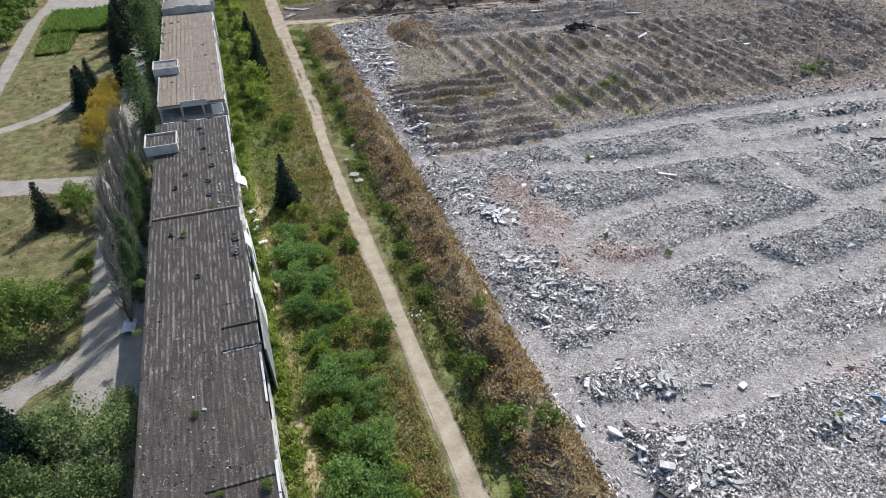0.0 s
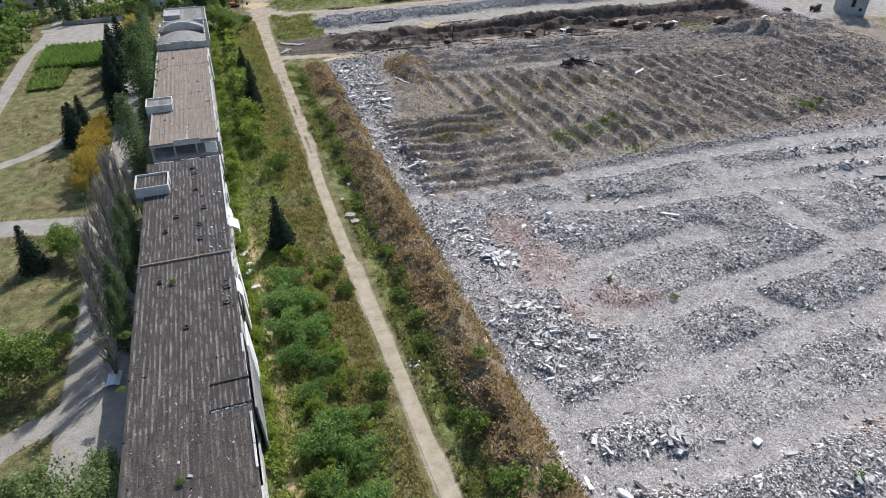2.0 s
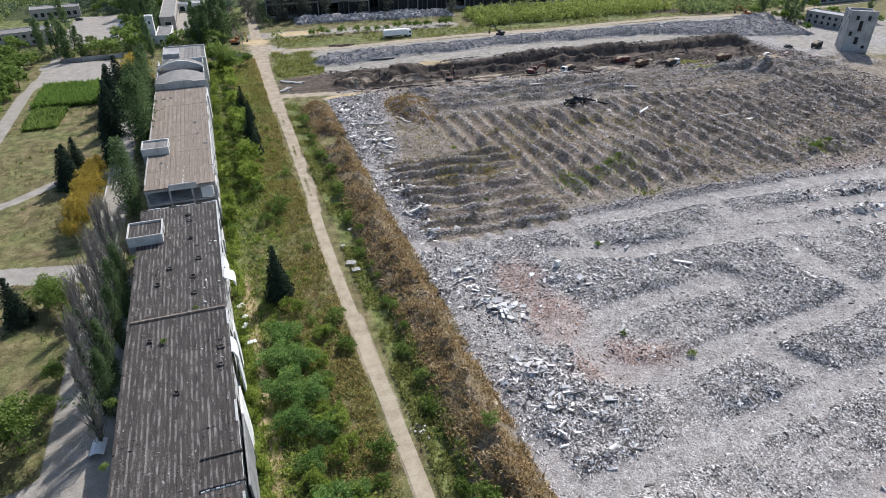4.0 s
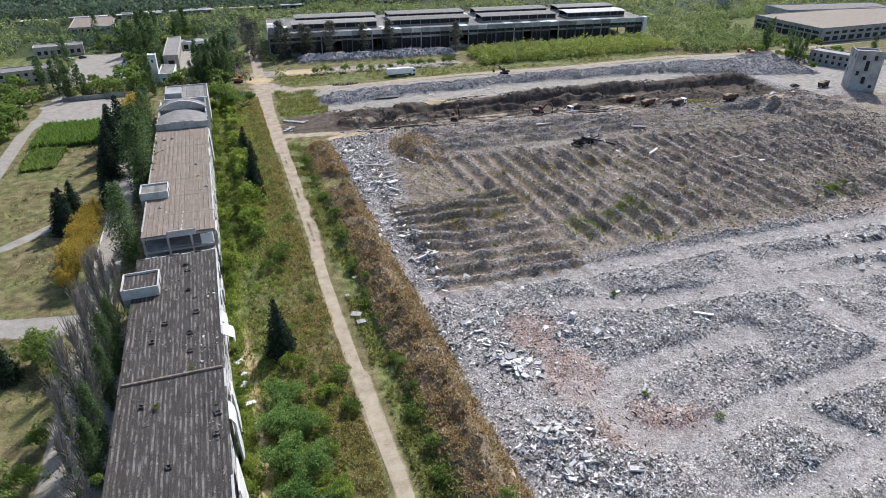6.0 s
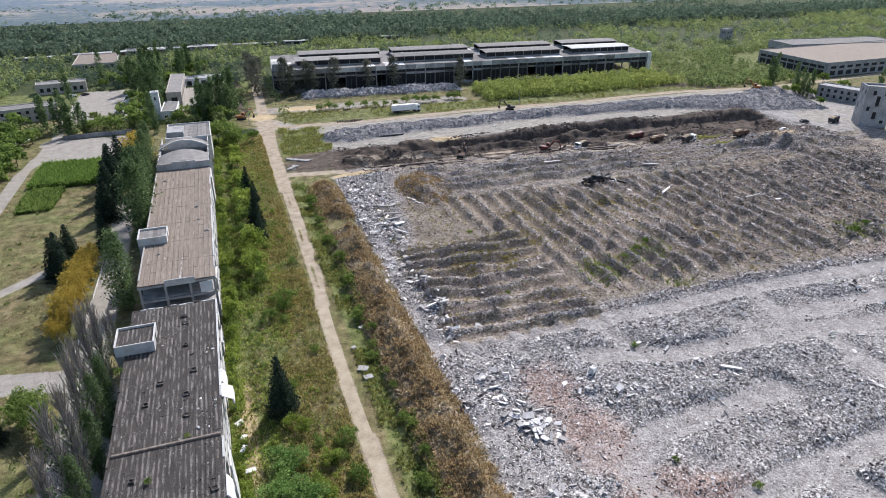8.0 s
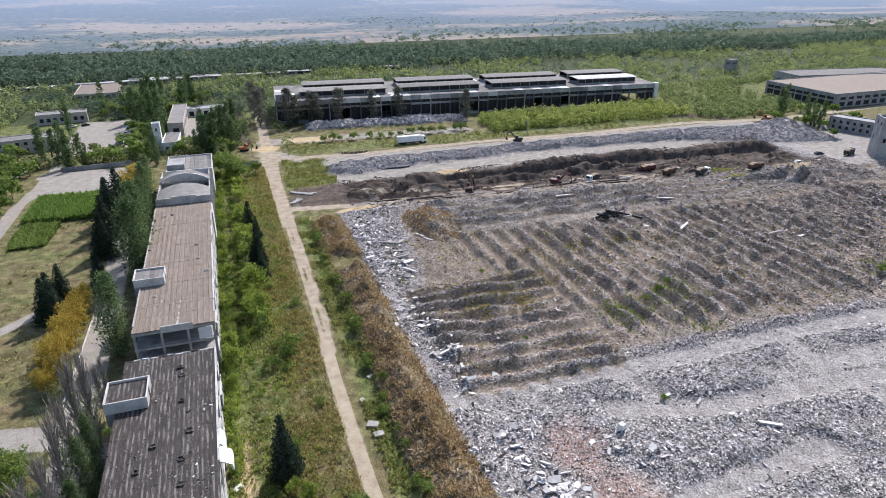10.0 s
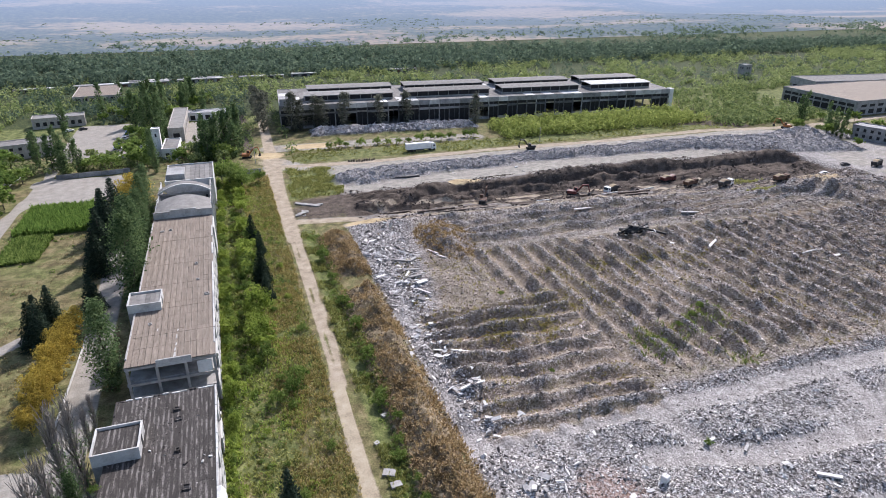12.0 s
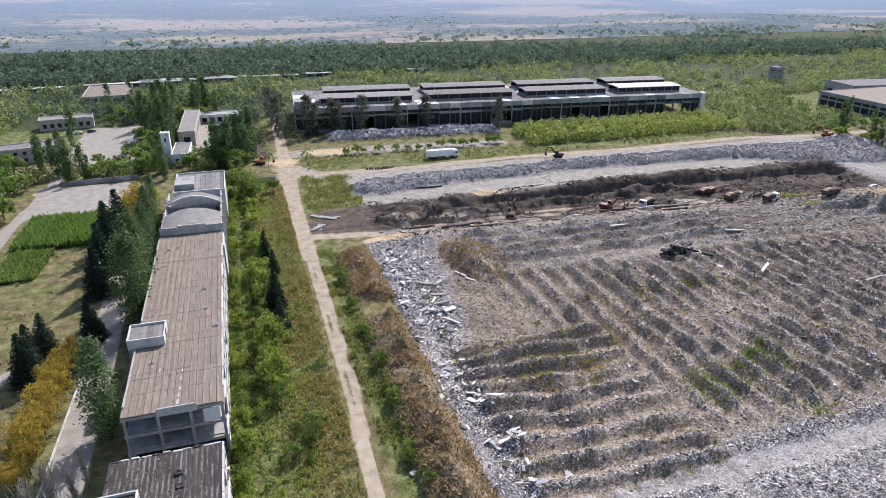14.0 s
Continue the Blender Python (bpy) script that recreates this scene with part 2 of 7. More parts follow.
M_POPLAR = leafy("poplar_leaves", (0.048, 0.083, 0.034), (0.115, 0.17, 0.07), (0.22, 0.29, 0.13), 0.5)
M_WILLOW = leafy("willow_leaves", (0.055, 0.09, 0.028), (0.16, 0.22, 0.08), (0.36, 0.43, 0.19), 0.5)
M_GREYPOP = leafy("grey_poplar_leaves", (0.07, 0.075, 0.055), (0.14, 0.145, 0.108), (0.23, 0.23, 0.175), 0.4)
M_NEEDLE = leafy("fir_needles", (0.015, 0.026, 0.017), (0.036, 0.055, 0.036), (0.07, 0.096, 0.062), 0.2)
M_FOREST = leafy("forest_leaves", (0.065, 0.1, 0.072), (0.135, 0.185, 0.125), (0.23, 0.29, 0.185), 0.5)
M_YOUNG = leafy("young_wood_leaves", (0.095, 0.135, 0.055), (0.225, 0.28, 0.105), (0.4, 0.44, 0.185), 0.5)
M_WEED = leafy("weeds", (0.13, 0.14, 0.04), (0.29, 0.3, 0.09), (0.48, 0.46, 0.19), 0.5)
M_THICKET = leafy("thicket_leaves", (0.2, 0.24, 0.065), (0.38, 0.43, 0.12), (0.52, 0.56, 0.2), 0.5)
M_BROWNWEED = leafy("brown_weeds", (0.17, 0.115, 0.055), (0.37, 0.265, 0.135), (0.56, 0.43, 0.245), 0.45)
M_STRIPWEED = leafy("strip_weeds", (0.18, 0.15, 0.05), (0.4, 0.325, 0.115), (0.6, 0.49, 0.23), 0.5)
M_OLIVEWEED = leafy("olive_weeds", (0.13, 0.11, 0.035), (0.28, 0.24, 0.075), (0.42, 0.36, 0.15), 0.45)
M_DRYWEED = leafy("dry_weeds", (0.22, 0.17, 0.085), (0.4, 0.325, 0.175), (0.55, 0.47, 0.28), 0.45)
M_REED = leafy("reeds", (0.07, 0.12, 0.025), (0.15, 0.24, 0.05), (0.24, 0.35, 0.085), 0.5)
M_RIDGEREED = leafy("rubble_reeds", (0.09, 0.12, 0.03), (0.2, 0.25, 0.068), (0.33, 0.37, 0.12), 0.5)
M_RED = surface("red_paint", (0.08, 0.025, 0.022), (0.14, 0.04, 0.036), (0.2, 0.07, 0.06), 1.0, 0.5, 0.1)
M_ORANGE = surface("orange_paint", (0.2, 0.08, 0.03), (0.33, 0.13, 0.045), (0.42, 0.2, 0.08), 1.0, 0.5, 0.1)
M_CARWHITE = surface("white_paint", (0.6, 0.6, 0.6), (0.76, 0.76, 0.76), (0.82, 0.82, 0.82), 0.6, 0.4, 0.05)
M_STEEL = surface("dark_steel", (0.02, 0.02, 0.022), (0.05, 0.05, 0.053), (0.1, 0.098, 0.095), 1.0, 0.6, 0.1, metal=0.3)
M_RUST = surface("rusty_steel", (0.05, 0.03, 0.022), (0.11, 0.062, 0.042), (0.19, 0.12, 0.085), 1.0, 0.8, 0.2)
M_RUBBER = surface("tyre_rubber", (0.012, 0.012, 0.012), (0.022, 0.022, 0.022), (0.04, 0.04, 0.04), 2.0, 0.85, 0.1)
M_GLASS = surface("cab_glass", (0.02, 0.025, 0.03), (0.035, 0.042, 0.05), (0.05, 0.06, 0.07), 1.0, 0.1, 0.0)
M_BLUE = surface("blue_paint", (0.06, 0.12, 0.2), (0.1, 0.2, 0.34), (0.2, 0.3, 0.42), 1.0, 0.5, 0.1)
M_BLACKHEAP = surface("scorched_scrap", (0.01, 0.01, 0.011), (0.025, 0.025, 0.028), (0.06, 0.058, 0.058), 0.6, 0.7, 0.3, 0.5, "island")

# ---- building helpers ----
class Geo:
    """Collects vertices and faces of one mesh."""

    def __init__(self):
        self.v, self.f = [], []

    def add(self, verts, faces):
        o = len(self.v)
        self.v += [tuple(p) for p in verts]
        self.f += [tuple(i + o for i in f) for f in faces]
        return self

    def box(self, x0, y0, z0, x1, y1, z1, m=None, taper=1.0):
        cx, cy = (x0 + x1) / 2, (y0 + y1) / 2
        pts = []
        for z, k in ((z0, 1.0), (z1, taper)):
            pts += [((x - cx) * k + cx, (y - cy) * k + cy, z) for x, y in ((x0, y0), (x1, y0), (x1, y1), (x0, y1))]
        if m:
            pts = [m @ Vector(p) for p in pts]
        return self.add(pts, [(3, 2, 1, 0), (4, 5, 6, 7), (0, 1, 5, 4), (1, 2, 6, 5), (2, 3, 7, 6), (3, 0, 4, 7)])

    def cbox(self, x0, y0, z0, x1, y1, z1, c=0.05, m=None):
        """A box with its upper edges chamfered."""
        ring = lambda i, z: [(x0 + i, y0 + i, z), (x1 - i, y0 + i, z), (x1 - i, y1 - i, z), (x0 + i, y1 - i, z)]  # noqa: E731
        pts = ring(0, z0) + ring(0, z1 - c) + ring(c, z1)
        if m:
            pts = [m @ Vector(p) for p in pts]
        faces = [(3, 2, 1, 0), (8, 9, 10, 11)]
        for a in (0, 4):
            faces += [(a + i, a + (i + 1) % 4, a + 4 + (i + 1) % 4, a + 4 + i) for i in range(4)]
        return self.add(pts, faces)

    def tube(self, a, b, r0, r1, n=6, caps=True):
        a, b = Vector(a), Vector(b)
        q = (b - a).to_track_quat("Z", "Y")
        pts = []
        for c, r in ((a, r0), (b, r1)):
            pts += [c + q @ Vector((r * math.cos(i * math.tau / n), r * math.sin(i * math.tau / n), 0)) for i in range(n)]
        faces = [(i, (i + 1) % n, n + (i + 1) % n, n + i) for i in range(n)]
        if caps:
            faces += [tuple(range(n))[::-1], tuple(range(n, 2 * n))]
        return self.add(pts, faces)

    def prism(self, outline, depth0, depth1, axis="y", m=None):
        """An outline in two coordinates, drawn out along an axis."""
        n, pts = len(outline), []
        for d in (depth0, depth1):
            pts += [(u, d, w) if axis == "y" else (d, u, w) if axis == "x" else (u, w, d) for u, w in outline]
        if m:
            pts = [m @ Vector(p) for p in pts]
        return self.add(pts, [tuple(range(n))[::-1], tuple(range(n, 2 * n))] + [(i, (i + 1) % n, n + (i + 1) % n, n + i) for i in range(n)])

    def mesh(self, name, mat):
        me = bpy.data.meshes.new(name)
        me.from_pydata(self.v, [], self.f)
        me.materials.append(mat)
        me.update()
        return me


def np_mesh(name, verts, faces, mat, smooth=False):
    """A mesh from arrays: verts (n, 3), faces (m, k)."""
    me = bpy.data.meshes.new(name)
    m, k = faces.shape
    me.vertices.add(len(verts))
    me.vertices.foreach_set("co", np.ascontiguousarray(verts, np.float32).ravel())
    me.loops.add(m * k)
    me.loops.foreach_set("vertex_index", np.ascontiguousarray(faces, np.int32).ravel())
    me.polygons.add(m)
    me.polygons.foreach_set("loop_start", np.arange(0, m * k, k, dtype=np.int32))
    me.polygons.foreach_set("use_smooth", np.full(m, smooth))
    me.materials.append(mat)
    me.update(calc_edges=True)
    return me


def thing(name, label, category, m=None, group="", kind=""):
    ob = new(name)
    ob.empty_display_size = 0.5
    if m is not None:
        ob.matrix_world = m
    return tagged(ob, label, category, group, kind)


def part(name, geo, mat, parent, label="", m=None):
    me = geo.mesh(name, mat) if isinstance(geo, Geo) else geo
    ob = new(name, me)
    ob.parent = parent
    if m is not None:
        ob.matrix_local = m
    if label:
        ob["label"] = label
    return ob


def solid(name, geo, mat, label, category="", group="", kind="", m=None):
    ob = new(name, geo.mesh(name, mat) if isinstance(geo, Geo) else geo)
    if m is not None:
        ob.matrix_world = m
    return tagged(ob, label, category, group, kind)


def _hash(i, j, seed):
    h = (i * 374761393 + j * 668265263 + seed * 974711) & 0x7FFFFFFF
    h = ((h ^ (h >> 13)) * 1274126177) & 0x7FFFFFFF
    return ((h ^ (h >> 16)) & 0xFFFF) / 65535.0


def vnoise(x, y, scale, seed=1):
    """Smooth value noise between -1 and 1; scale is the size of a lump in metres."""
    x, y = np.asarray(x, float) / scale, np.asarray(y, float) / scale
    i, j = np.floor(x).astype(np.int64), np.floor(y).astype(np.int64)
    u, v = x - i, y - j
    u, v = u * u * (3 - 2 * u), v * v * (3 - 2 * v)
    a = _hash(i, j, seed) * (1 - u) + _hash(i + 1, j, seed) * u
    b = _hash(i, j + 1, seed) * (1 - u) + _hash(i + 1, j + 1, seed) * u
    return 2 * (a * (1 - v) + b * v) - 1


def step(x, a, b):
    t = np.clip((x - a) / (b - a), 0, 1)
    return t * t * (3 - 2 * t)


def band(x, a, b, soft):
    return step(x, a - soft, a + soft) * (1 - step(x, b - soft, b + soft))


def near_line(x, y, pts, half, soft):
    """1 on a polyline of that half width, falling to 0 over soft metres."""
    d = np.full(np.shape(x), 1e9)
    for (x0, y0), (x1, y1) in zip(pts, pts[1:]):
        l2 = (x1 - x0) ** 2 + (y1 - y0) ** 2
        t = np.clip(((x - x0) * (x1 - x0) + (y - y0) * (y1 - y0)) / l2, 0, 1)
        d = np.minimum(d, np.hypot(x - x0 - t * (x1 - x0), y - y0 - t * (y1 - y0)))
    return 1 - step(d, half, half + soft)


def blob(x, y, cx, cy, rx, ry):
    return np.clip(1 - ((x - cx) / rx) ** 2 - ((y - cy) / ry) ** 2, 0, 1)

# ---- ground ----
TRACKS = [
    [(15, 5), (41, 4), (73, 2), (98, 3), (130, 2), (164, -1), (240, -6)],
    [(46, -9), (52, -10), (63, -14), (77, -15), (94, -16), (119, -19), (149, -22), (240, -30)],
    [(96, -12), (100, -20), (100, -28), (100, -36), (102, -42), (104, -45), (109, -50), (150, -62)],
    [(94, -14), (100, -10), (120, -10), (150, -12), (240, -16)],
    [(104, -45), (114, -44), (150, -42)],
    [(102, -45), (87, -48), (76, -48.5), (67, -49), (61, -49), (53, -51), (45, -52), (37, -49), (36, -39), (44, -33), (57, -32), (76, -31)],
    [(64, -49), (67, -53), (70, -59), (73, -63)],
    [(130, -60), (96, -62), (80, -64.5), (74, -64), (66, -65), (55, -66.5), (43, -67.5), (31, -68.4), (18, -70)],
    [(16, -60), (17, -68), (17.5, -77), (18, -87), (19, -104)],
    [(19, -80), (31, -83.7), (42, -83.7), (57, -82.7), (75, -81.5), (110, -80)],
    [(80, 88), (120, 84), (170, 80), (230, 82)],
    [(98, 3), (97, -13)],
]
BANK = [(19, 129), (40, 140), (64, 150), (112, 148), (180, 148), (215, 145), (232, 139)]
PATHS = [
    ([(-50.6, -120), (-50.6, 8)], 6.4),
    ([(-53, 4), (-54.5, 40), (-55, 120)], 3.2),
    ([(-120, 27), (-82, 24), (-55, 18)], 3.6),
    ([(-110, 50), (-88, 57), (-80, 62), (-68, 74), (-56, 76)], 1.9),
    ([(-98, 60), (-95, 90), (-95, 124), (-95, 160), (-91, 200), (-92, 235)], 2.2),
    ([(-54, -42), (-60, -44), (-66, -47), (-70, -60), (-71, -75)], 2.4),
    ([(-66, -47), (-90, -47)], 1.6),
]


def front(x):
    """The near edge of the dug trench."""
    return np.interp(x, [20, 50, 158, 225], [121, 119, 110, 106])


def drift(x, y):
    """How thick the litter lies on the open field, 0 to 1."""
    return np.clip(0.5 + 0.75 * vnoise(x, y, 11, 41) + 0.4 * vnoise(x, y, 4, 42), 0, 1)


def saw(u):
    """Height of a spoil row, 0 to 1: a steep near side, a long slope behind."""
    u = u - np.floor(u)
    return np.minimum(u / 0.42, (1 - u) / 0.58)


def ridges(x, y):
    """The old footings: how far a place belongs to their rows, and how high up a row it lies."""
    jit = 0.45 * vnoise(x, y, 4.0, 56)
    yy = y + 1.5 * vnoise(x, y, 12, 10) + jit + 0.04 * (x - 20)
    rows = band(x, 19, 58, 3) * band(y, 4, 52, 2.5)
    xx = x + 0.03 * y + 0.8 * vnoise(x, y, 9, 12) + jit
    cols = band(x + 0.25 * y, 62, 240, 4) * band(y, 13, 84, 3) * (1 - rows)
    crest = np.where(rows > 0.5, saw((yy - 5.35) / 5.6), saw((xx - 2.5) / 5.8))
    back_rows = band(x, 45, 250, 6) * band(y, 88, front(x) - 3, 2)
    crest = np.where(back_rows > 0.5, saw((y + 1.5 * vnoise(x, y, 12, 14)) / 7.0), crest)
    return np.clip(rows + cols + 0.9 * back_rows, 0, 1), crest


def height(x, y):
    """The ground's height at arrays x, y."""
    x, y = np.asarray(x, float), np.asarray(y, float)
    z = 0.12 * vnoise(x, y, 14, 2) + 0.05 * vnoise(x, y, 4, 3)
    z = z * (1 - band(x, -8.2, -0.6, 0.8) * band(y, -140, 150, 4))
    # the earth berm along the track, and its short continuation
    lump = 1 + 0.3 * vnoise(x, y, 7, 4) + 0.3 * vnoise(x, y, 2.6, 5) + 0.14 * vnoise(x, y, 1.2, 55)
    cx = 9.8 + 0.7 * vnoise(y * 0, y, 24, 6)
    edge_r = 13.6 + 1.0 * vnoise(y * 0 + 3, y, 9, 84) + 0.7 * vnoise(x, y, 3.5, 85)
    bank_up = np.where(x < cx, np.clip((x - 3.0) / (cx - 3.0), 0, 1), np.clip((edge_r - x) / (edge_r - cx), 0, 1))
    bank_up = bank_up**0.85
    z = z + 3.9 * lump * bank_up * band(y, -110, 70, 3)
    z = z + 3.0 * lump * bank_up * band(y, 82, 111, 3)
    z = z - 0.55 * band(x, 0.4, 3.0, 0.8) * band(y, -110, 112, 4)
    # rubble field
    field = band(x, 15, 262, 2) * band(y, -112, 118, 2)
    part_of, crest = ridges(x, y)
    field = field * (1 - 0.7 * part_of)
    soft = np.zeros_like(x)
    for t in TRACKS:
        soft = np.maximum(soft, near_line(x, y, t, 1.8, 3.0))
    rough = 0.42 * vnoise(x, y, 6, 7) + 0.3 * vnoise(x, y, 2.4, 8) + 0.2 * vnoise(x, y, 1.1, 9) + 0.25
    z = z + field * (1 - soft) * (rough + 1.05 * drift(x, y))
    # parallel ridges left by old footings
    z = z + part_of * (np.where((x < 60) & (y < 54), 2.4, 2.5) * crest * np.clip(0.92 + 0.3 * vnoise(x, y, 3.6, 83) + 0.25 * vnoise(x, y, 6, 11) + 0.35 * vnoise(x, y, 17, 57), 0.1, 2) + 0.2 * vnoise(x, y, 2.4, 58) + 0.14 * vnoise(x, y, 1.3, 106) - 0.3)
    # overgrown spoil heaps
    z = z + 2.7 * lump * blob(x, y, 42, 96, 7.5, 15) ** 0.7 + 1.5 * lump * blob(x, y, 215, 92, 18, 8)
    # the dug trench: its floor lies low, the far bank stands steep and dark
    back = np.interp(x, [p[0] for p in BANK], [p[1] for p in BANK])
    along = band(x, 22, 232, 5)
    back = back + 1.6 * vnoise(x, y, 8, 16)
    z = z - 2.6 * along * step(y - front(x), 0, 14) * (1 - step(y, back - 2, back)) * (1 + 0.12 * vnoise(x, y, 3, 17))
    z = z + 1.6 * along * lump * np.clip(1 - ((y - back - 3.2) / 3.6) ** 2, 0, 1) * step(x, 40, 52) * np.clip(0.7 + 0.7 * vnoise(x, y * 0, 22, 80) + 0.3 * vnoise(x, y, 5, 81), 0.05, 1.3)
    for row_y, tall in ((118, 0.6), (121.3, 0.75), (124.8, 0.75), (128.2, 0.7), (132, 1.1), (136, 1.0), (140, 1.6), (144, 1.4)):
        z = z + along * tall * np.clip(1 - ((y - row_y - 1.6 * vnoise(x, y * 0 + row_y, 18, 60) + 0.08 * (x - 90)) / 1.15) ** 2, 0, 1) * np.clip(0.5 + vnoise(x, y, 9, 61) + 0.5 * vnoise(x, y, 3, 62), 0, 1.3)
    low = np.interp(x, [16, 30, 60, 90, 232], [133, 136, 139, 141, 141]) + 1.2 * vnoise(x, y * 0, 15, 94)
    z = z + band(x, 17, 150, 6) * 2.1 * lump * np.clip(1 - ((y - low) / 2.6) ** 2, 0, 1) * np.clip(0.75 + 0.6 * vnoise(x, y, 7, 95), 0.1, 1.2)
    z = z + along * band(y, 119, 152, 3) * (0.35 * vnoise(x, y, 2.2, 96) + 0.22 * vnoise(x, y, 1.2, 97))
    z = z + 0.35 * along * band(y, 118, 130, 2) * np.abs(np.cos(np.pi * (y + 0.03 * x) / 2.9)) ** 4
    # spoil thrown up beside the dirt road
    z = z + 2.4 * lump * near_line(x, y, [(194, 104), (201, 97), (203, 84)], 1.2, 4.0) + 2.0 * lump * near_line(x, y, [(166, 127), (176, 121)], 1.0, 4.5)
    z = z + 2.8 * lump * near_line(x, y, [(253, 170), (266, 167)], 1.5, 5.0) + 1.2 * lump * blob(x, y, 256, 146, 14, 8)
    # long heaps of crushed concrete
    mid = np.interp(x, [20, 60, 120, 200, 250], [170, 173, 176, 172, 160])
    wide = np.interp(x, [18, 30, 60, 120, 190, 230, 270], [4, 9, 6, 6, 7, 16, 22])
    heap = 1 + 0.3 * vnoise(x, y, 5, 18) + 0.22 * vnoise(x, y, 2, 19)
    z = z + 2.7 * heap * np.clip(1 - ((y - mid) / wide) ** 2, 0, 1) ** 0.7 * band(x, 20, 272, 4)
    z = z + 2.3 * heap * np.clip(1 - ((y - 249 + 0.06 * (x - 60)) / 8) ** 2, 0, 1) ** 0.7 * band(x, 22, 110, 5)
    # the country beyond: a shallow valley, then slow hills
    z = z - 24 * step(y, 650, 1500) + (20 * vnoise(x, y, 620, 20) + 9 * vnoise(x, y, 230, 21)) * step(y, 700, 1300)
    return z + 45 * step(y, 850, 1700) + 150 * step(y, 1500, 4200)


def zones(x, y):
    """What lies on the ground, as three arrays of three shares each."""
    w = lambda s, k: vnoise(x, y, s, k)  # noqa: E731
    rub = band(x + 1.2 * w(5, 30), 14, 262, 1.5) * band(y, -140, front(x), 1.5)
    rub = np.maximum(rub, band(x, 16, 24, 2) * band(y, 70, 118, 2))
    mid = np.interp(x, [20, 60, 120, 200, 250], [170, 173, 176, 172, 160])
    wide = np.interp(x, [18, 30, 60, 120, 190, 230, 270], [5, 10, 7, 7, 8, 17, 23])
    rub = np.maximum(rub, band(x, 20, 275, 3) * (np.abs(y - mid) < wide))
    rub = np.maximum(rub, 0.8 * band(x, 232, 305, 4) * band(y, 108, 186, 4) * np.clip(0.7 + w(14, 82), 0, 1))
    rub = np.maximum(rub, band(x, 22, 112, 3) * band(y + 0.06 * (x - 60), 242, 258, 2))
    dust = np.zeros_like(x)
    for t in TRACKS:
        dust = np.maximum(dust, near_line(x, y, t, 1.9, 1.8))
    dust = np.maximum(dust, band(x, 18, 262, 4) * band(y, 151, 192, 2) * 0.85)
    dirt = near_line(x, y, [(-3, 196), (42, 193), (96, 195), (154, 193), (222, 196), (280, 187), (320, 190), (420, 200)], 1.6, 1.6)
    dirt = np.maximum(dirt, near_line(x, y, [(-3.5, 112), (-3.5, 180), (-2, 215), (0, 300), (1, 390)], 1.4 + 1.0 * band(y, 170, 220, 15), 2.2))
    dirt = np.maximum(dirt, near_line(x, y, [(-3, 128), (20, 124)], 1.5, 1.5) * 0.8 + 0.8 * blob(x, y, -2, 205, 9, 12))
    mid_x = np.interp(y, [-130, -77, -45, 0, 20, 45, 80, 120], [-3.2, -3.2, -3.7, -4.7, -4.6, -3.7, -3.2, -3.2])
    dirt = np.maximum(dirt, band(x, mid_x - 1.5 + 0.3 * w(6, 98), mid_x + 1.7 + 0.4 * w(7, 99), 0.25) * band(y, -135, 118, 2) * 0.95)
    dust = np.maximum(dust, near_line(x, y, [(-3, 196), (10, 192), (0, 205)], 3, 3))
    dust = np.maximum(dust, near_line(x, y, [(0, 128), (22, 124), (60, 121), (130, 119), (225, 113)], 1.6, 1.6) * 0.75)
    dust = np.maximum(dust, near_line(x, y, [(30, 132), (70, 130), (130, 127), (200, 121)], 1.0, 1.4) * 0.6)
    dust = np.maximum(dust, near_line(x, y, [(0, 228), (40, 226), (100, 222)], 5, 4) * 0.8)
    dust = np.maximum(dust, 0.95 * band(x, 236, 340, 5) * band(y, 96, 156, 4))
    dust = np.maximum(dust, 0.7 * band(x, 13, 19, 1) * band(y, -110, 70, 3))
    dust = np.maximum(dust, 0.62 * band(x, 15, 130, 3) * band(y, -112, 8, 3) * step(0.45 - drift(x, y), 0.0, 0.4))
    dust = np.maximum(dust, 0.6 * near_line(x, y, [(14.5, 62), (15, 75), (16.5, 95), (19, 112)], 0.9, 1.2))
    for row_y in (116.5, 119.5, 123, 126.5, 130, 133.8):
        dirt = np.maximum(dirt, 0.9 * band(x, 24, 225, 6) * (1 - step(np.abs(y - row_y + 0.08 * (x - 90) - 1.0 * w(18, 60)), 0.6, 1.5)) * step(w(22, 70 + int(row_y)), -0.5, 0.1))
    dust = np.maximum(dust, 0.55 * blob(x, y, 55, -36, 16, 8) + 0.5 * blob(x, y, 25, 95, 9, 22))
    soil = band(x, 16, 236, 4) * band(y, front(x), 153, 2) + 0.8 * blob(x, y, 10, 146, 16, 8)
    soil = np.maximum(soil, near_line(x, y, [(194, 104), (201, 97), (203, 84)], 2.5, 3.0) + near_line(x, y, [(253, 170), (266, 167)], 4.0, 3.0))
    soil = np.maximum(soil, 0.8 * near_line(x, y, [(222, 218), (240, 210), (252, 201)], 4.0, 5.0))
    soil = np.maximum(soil, 0.8 * band(x, -22, -8, 3) * band(y, 226, 380, 6))
    soil = np.maximum(soil, 0.75 * blob(x, y, 9, 136, 15, 13) ** 0.5)
    mound = band(x + 1.6 * w(4, 31) - 0.8 * w(9, 84), 3.2, 13.4, 0.8) * np.maximum(band(y, -112, 72, 2), band(y, 80, 112, 2))
    mound = np.maximum(mound, blob(x, y, 42, 96, 8, 16) ** 0.4)
    part_of, crest = ridges(x, y)
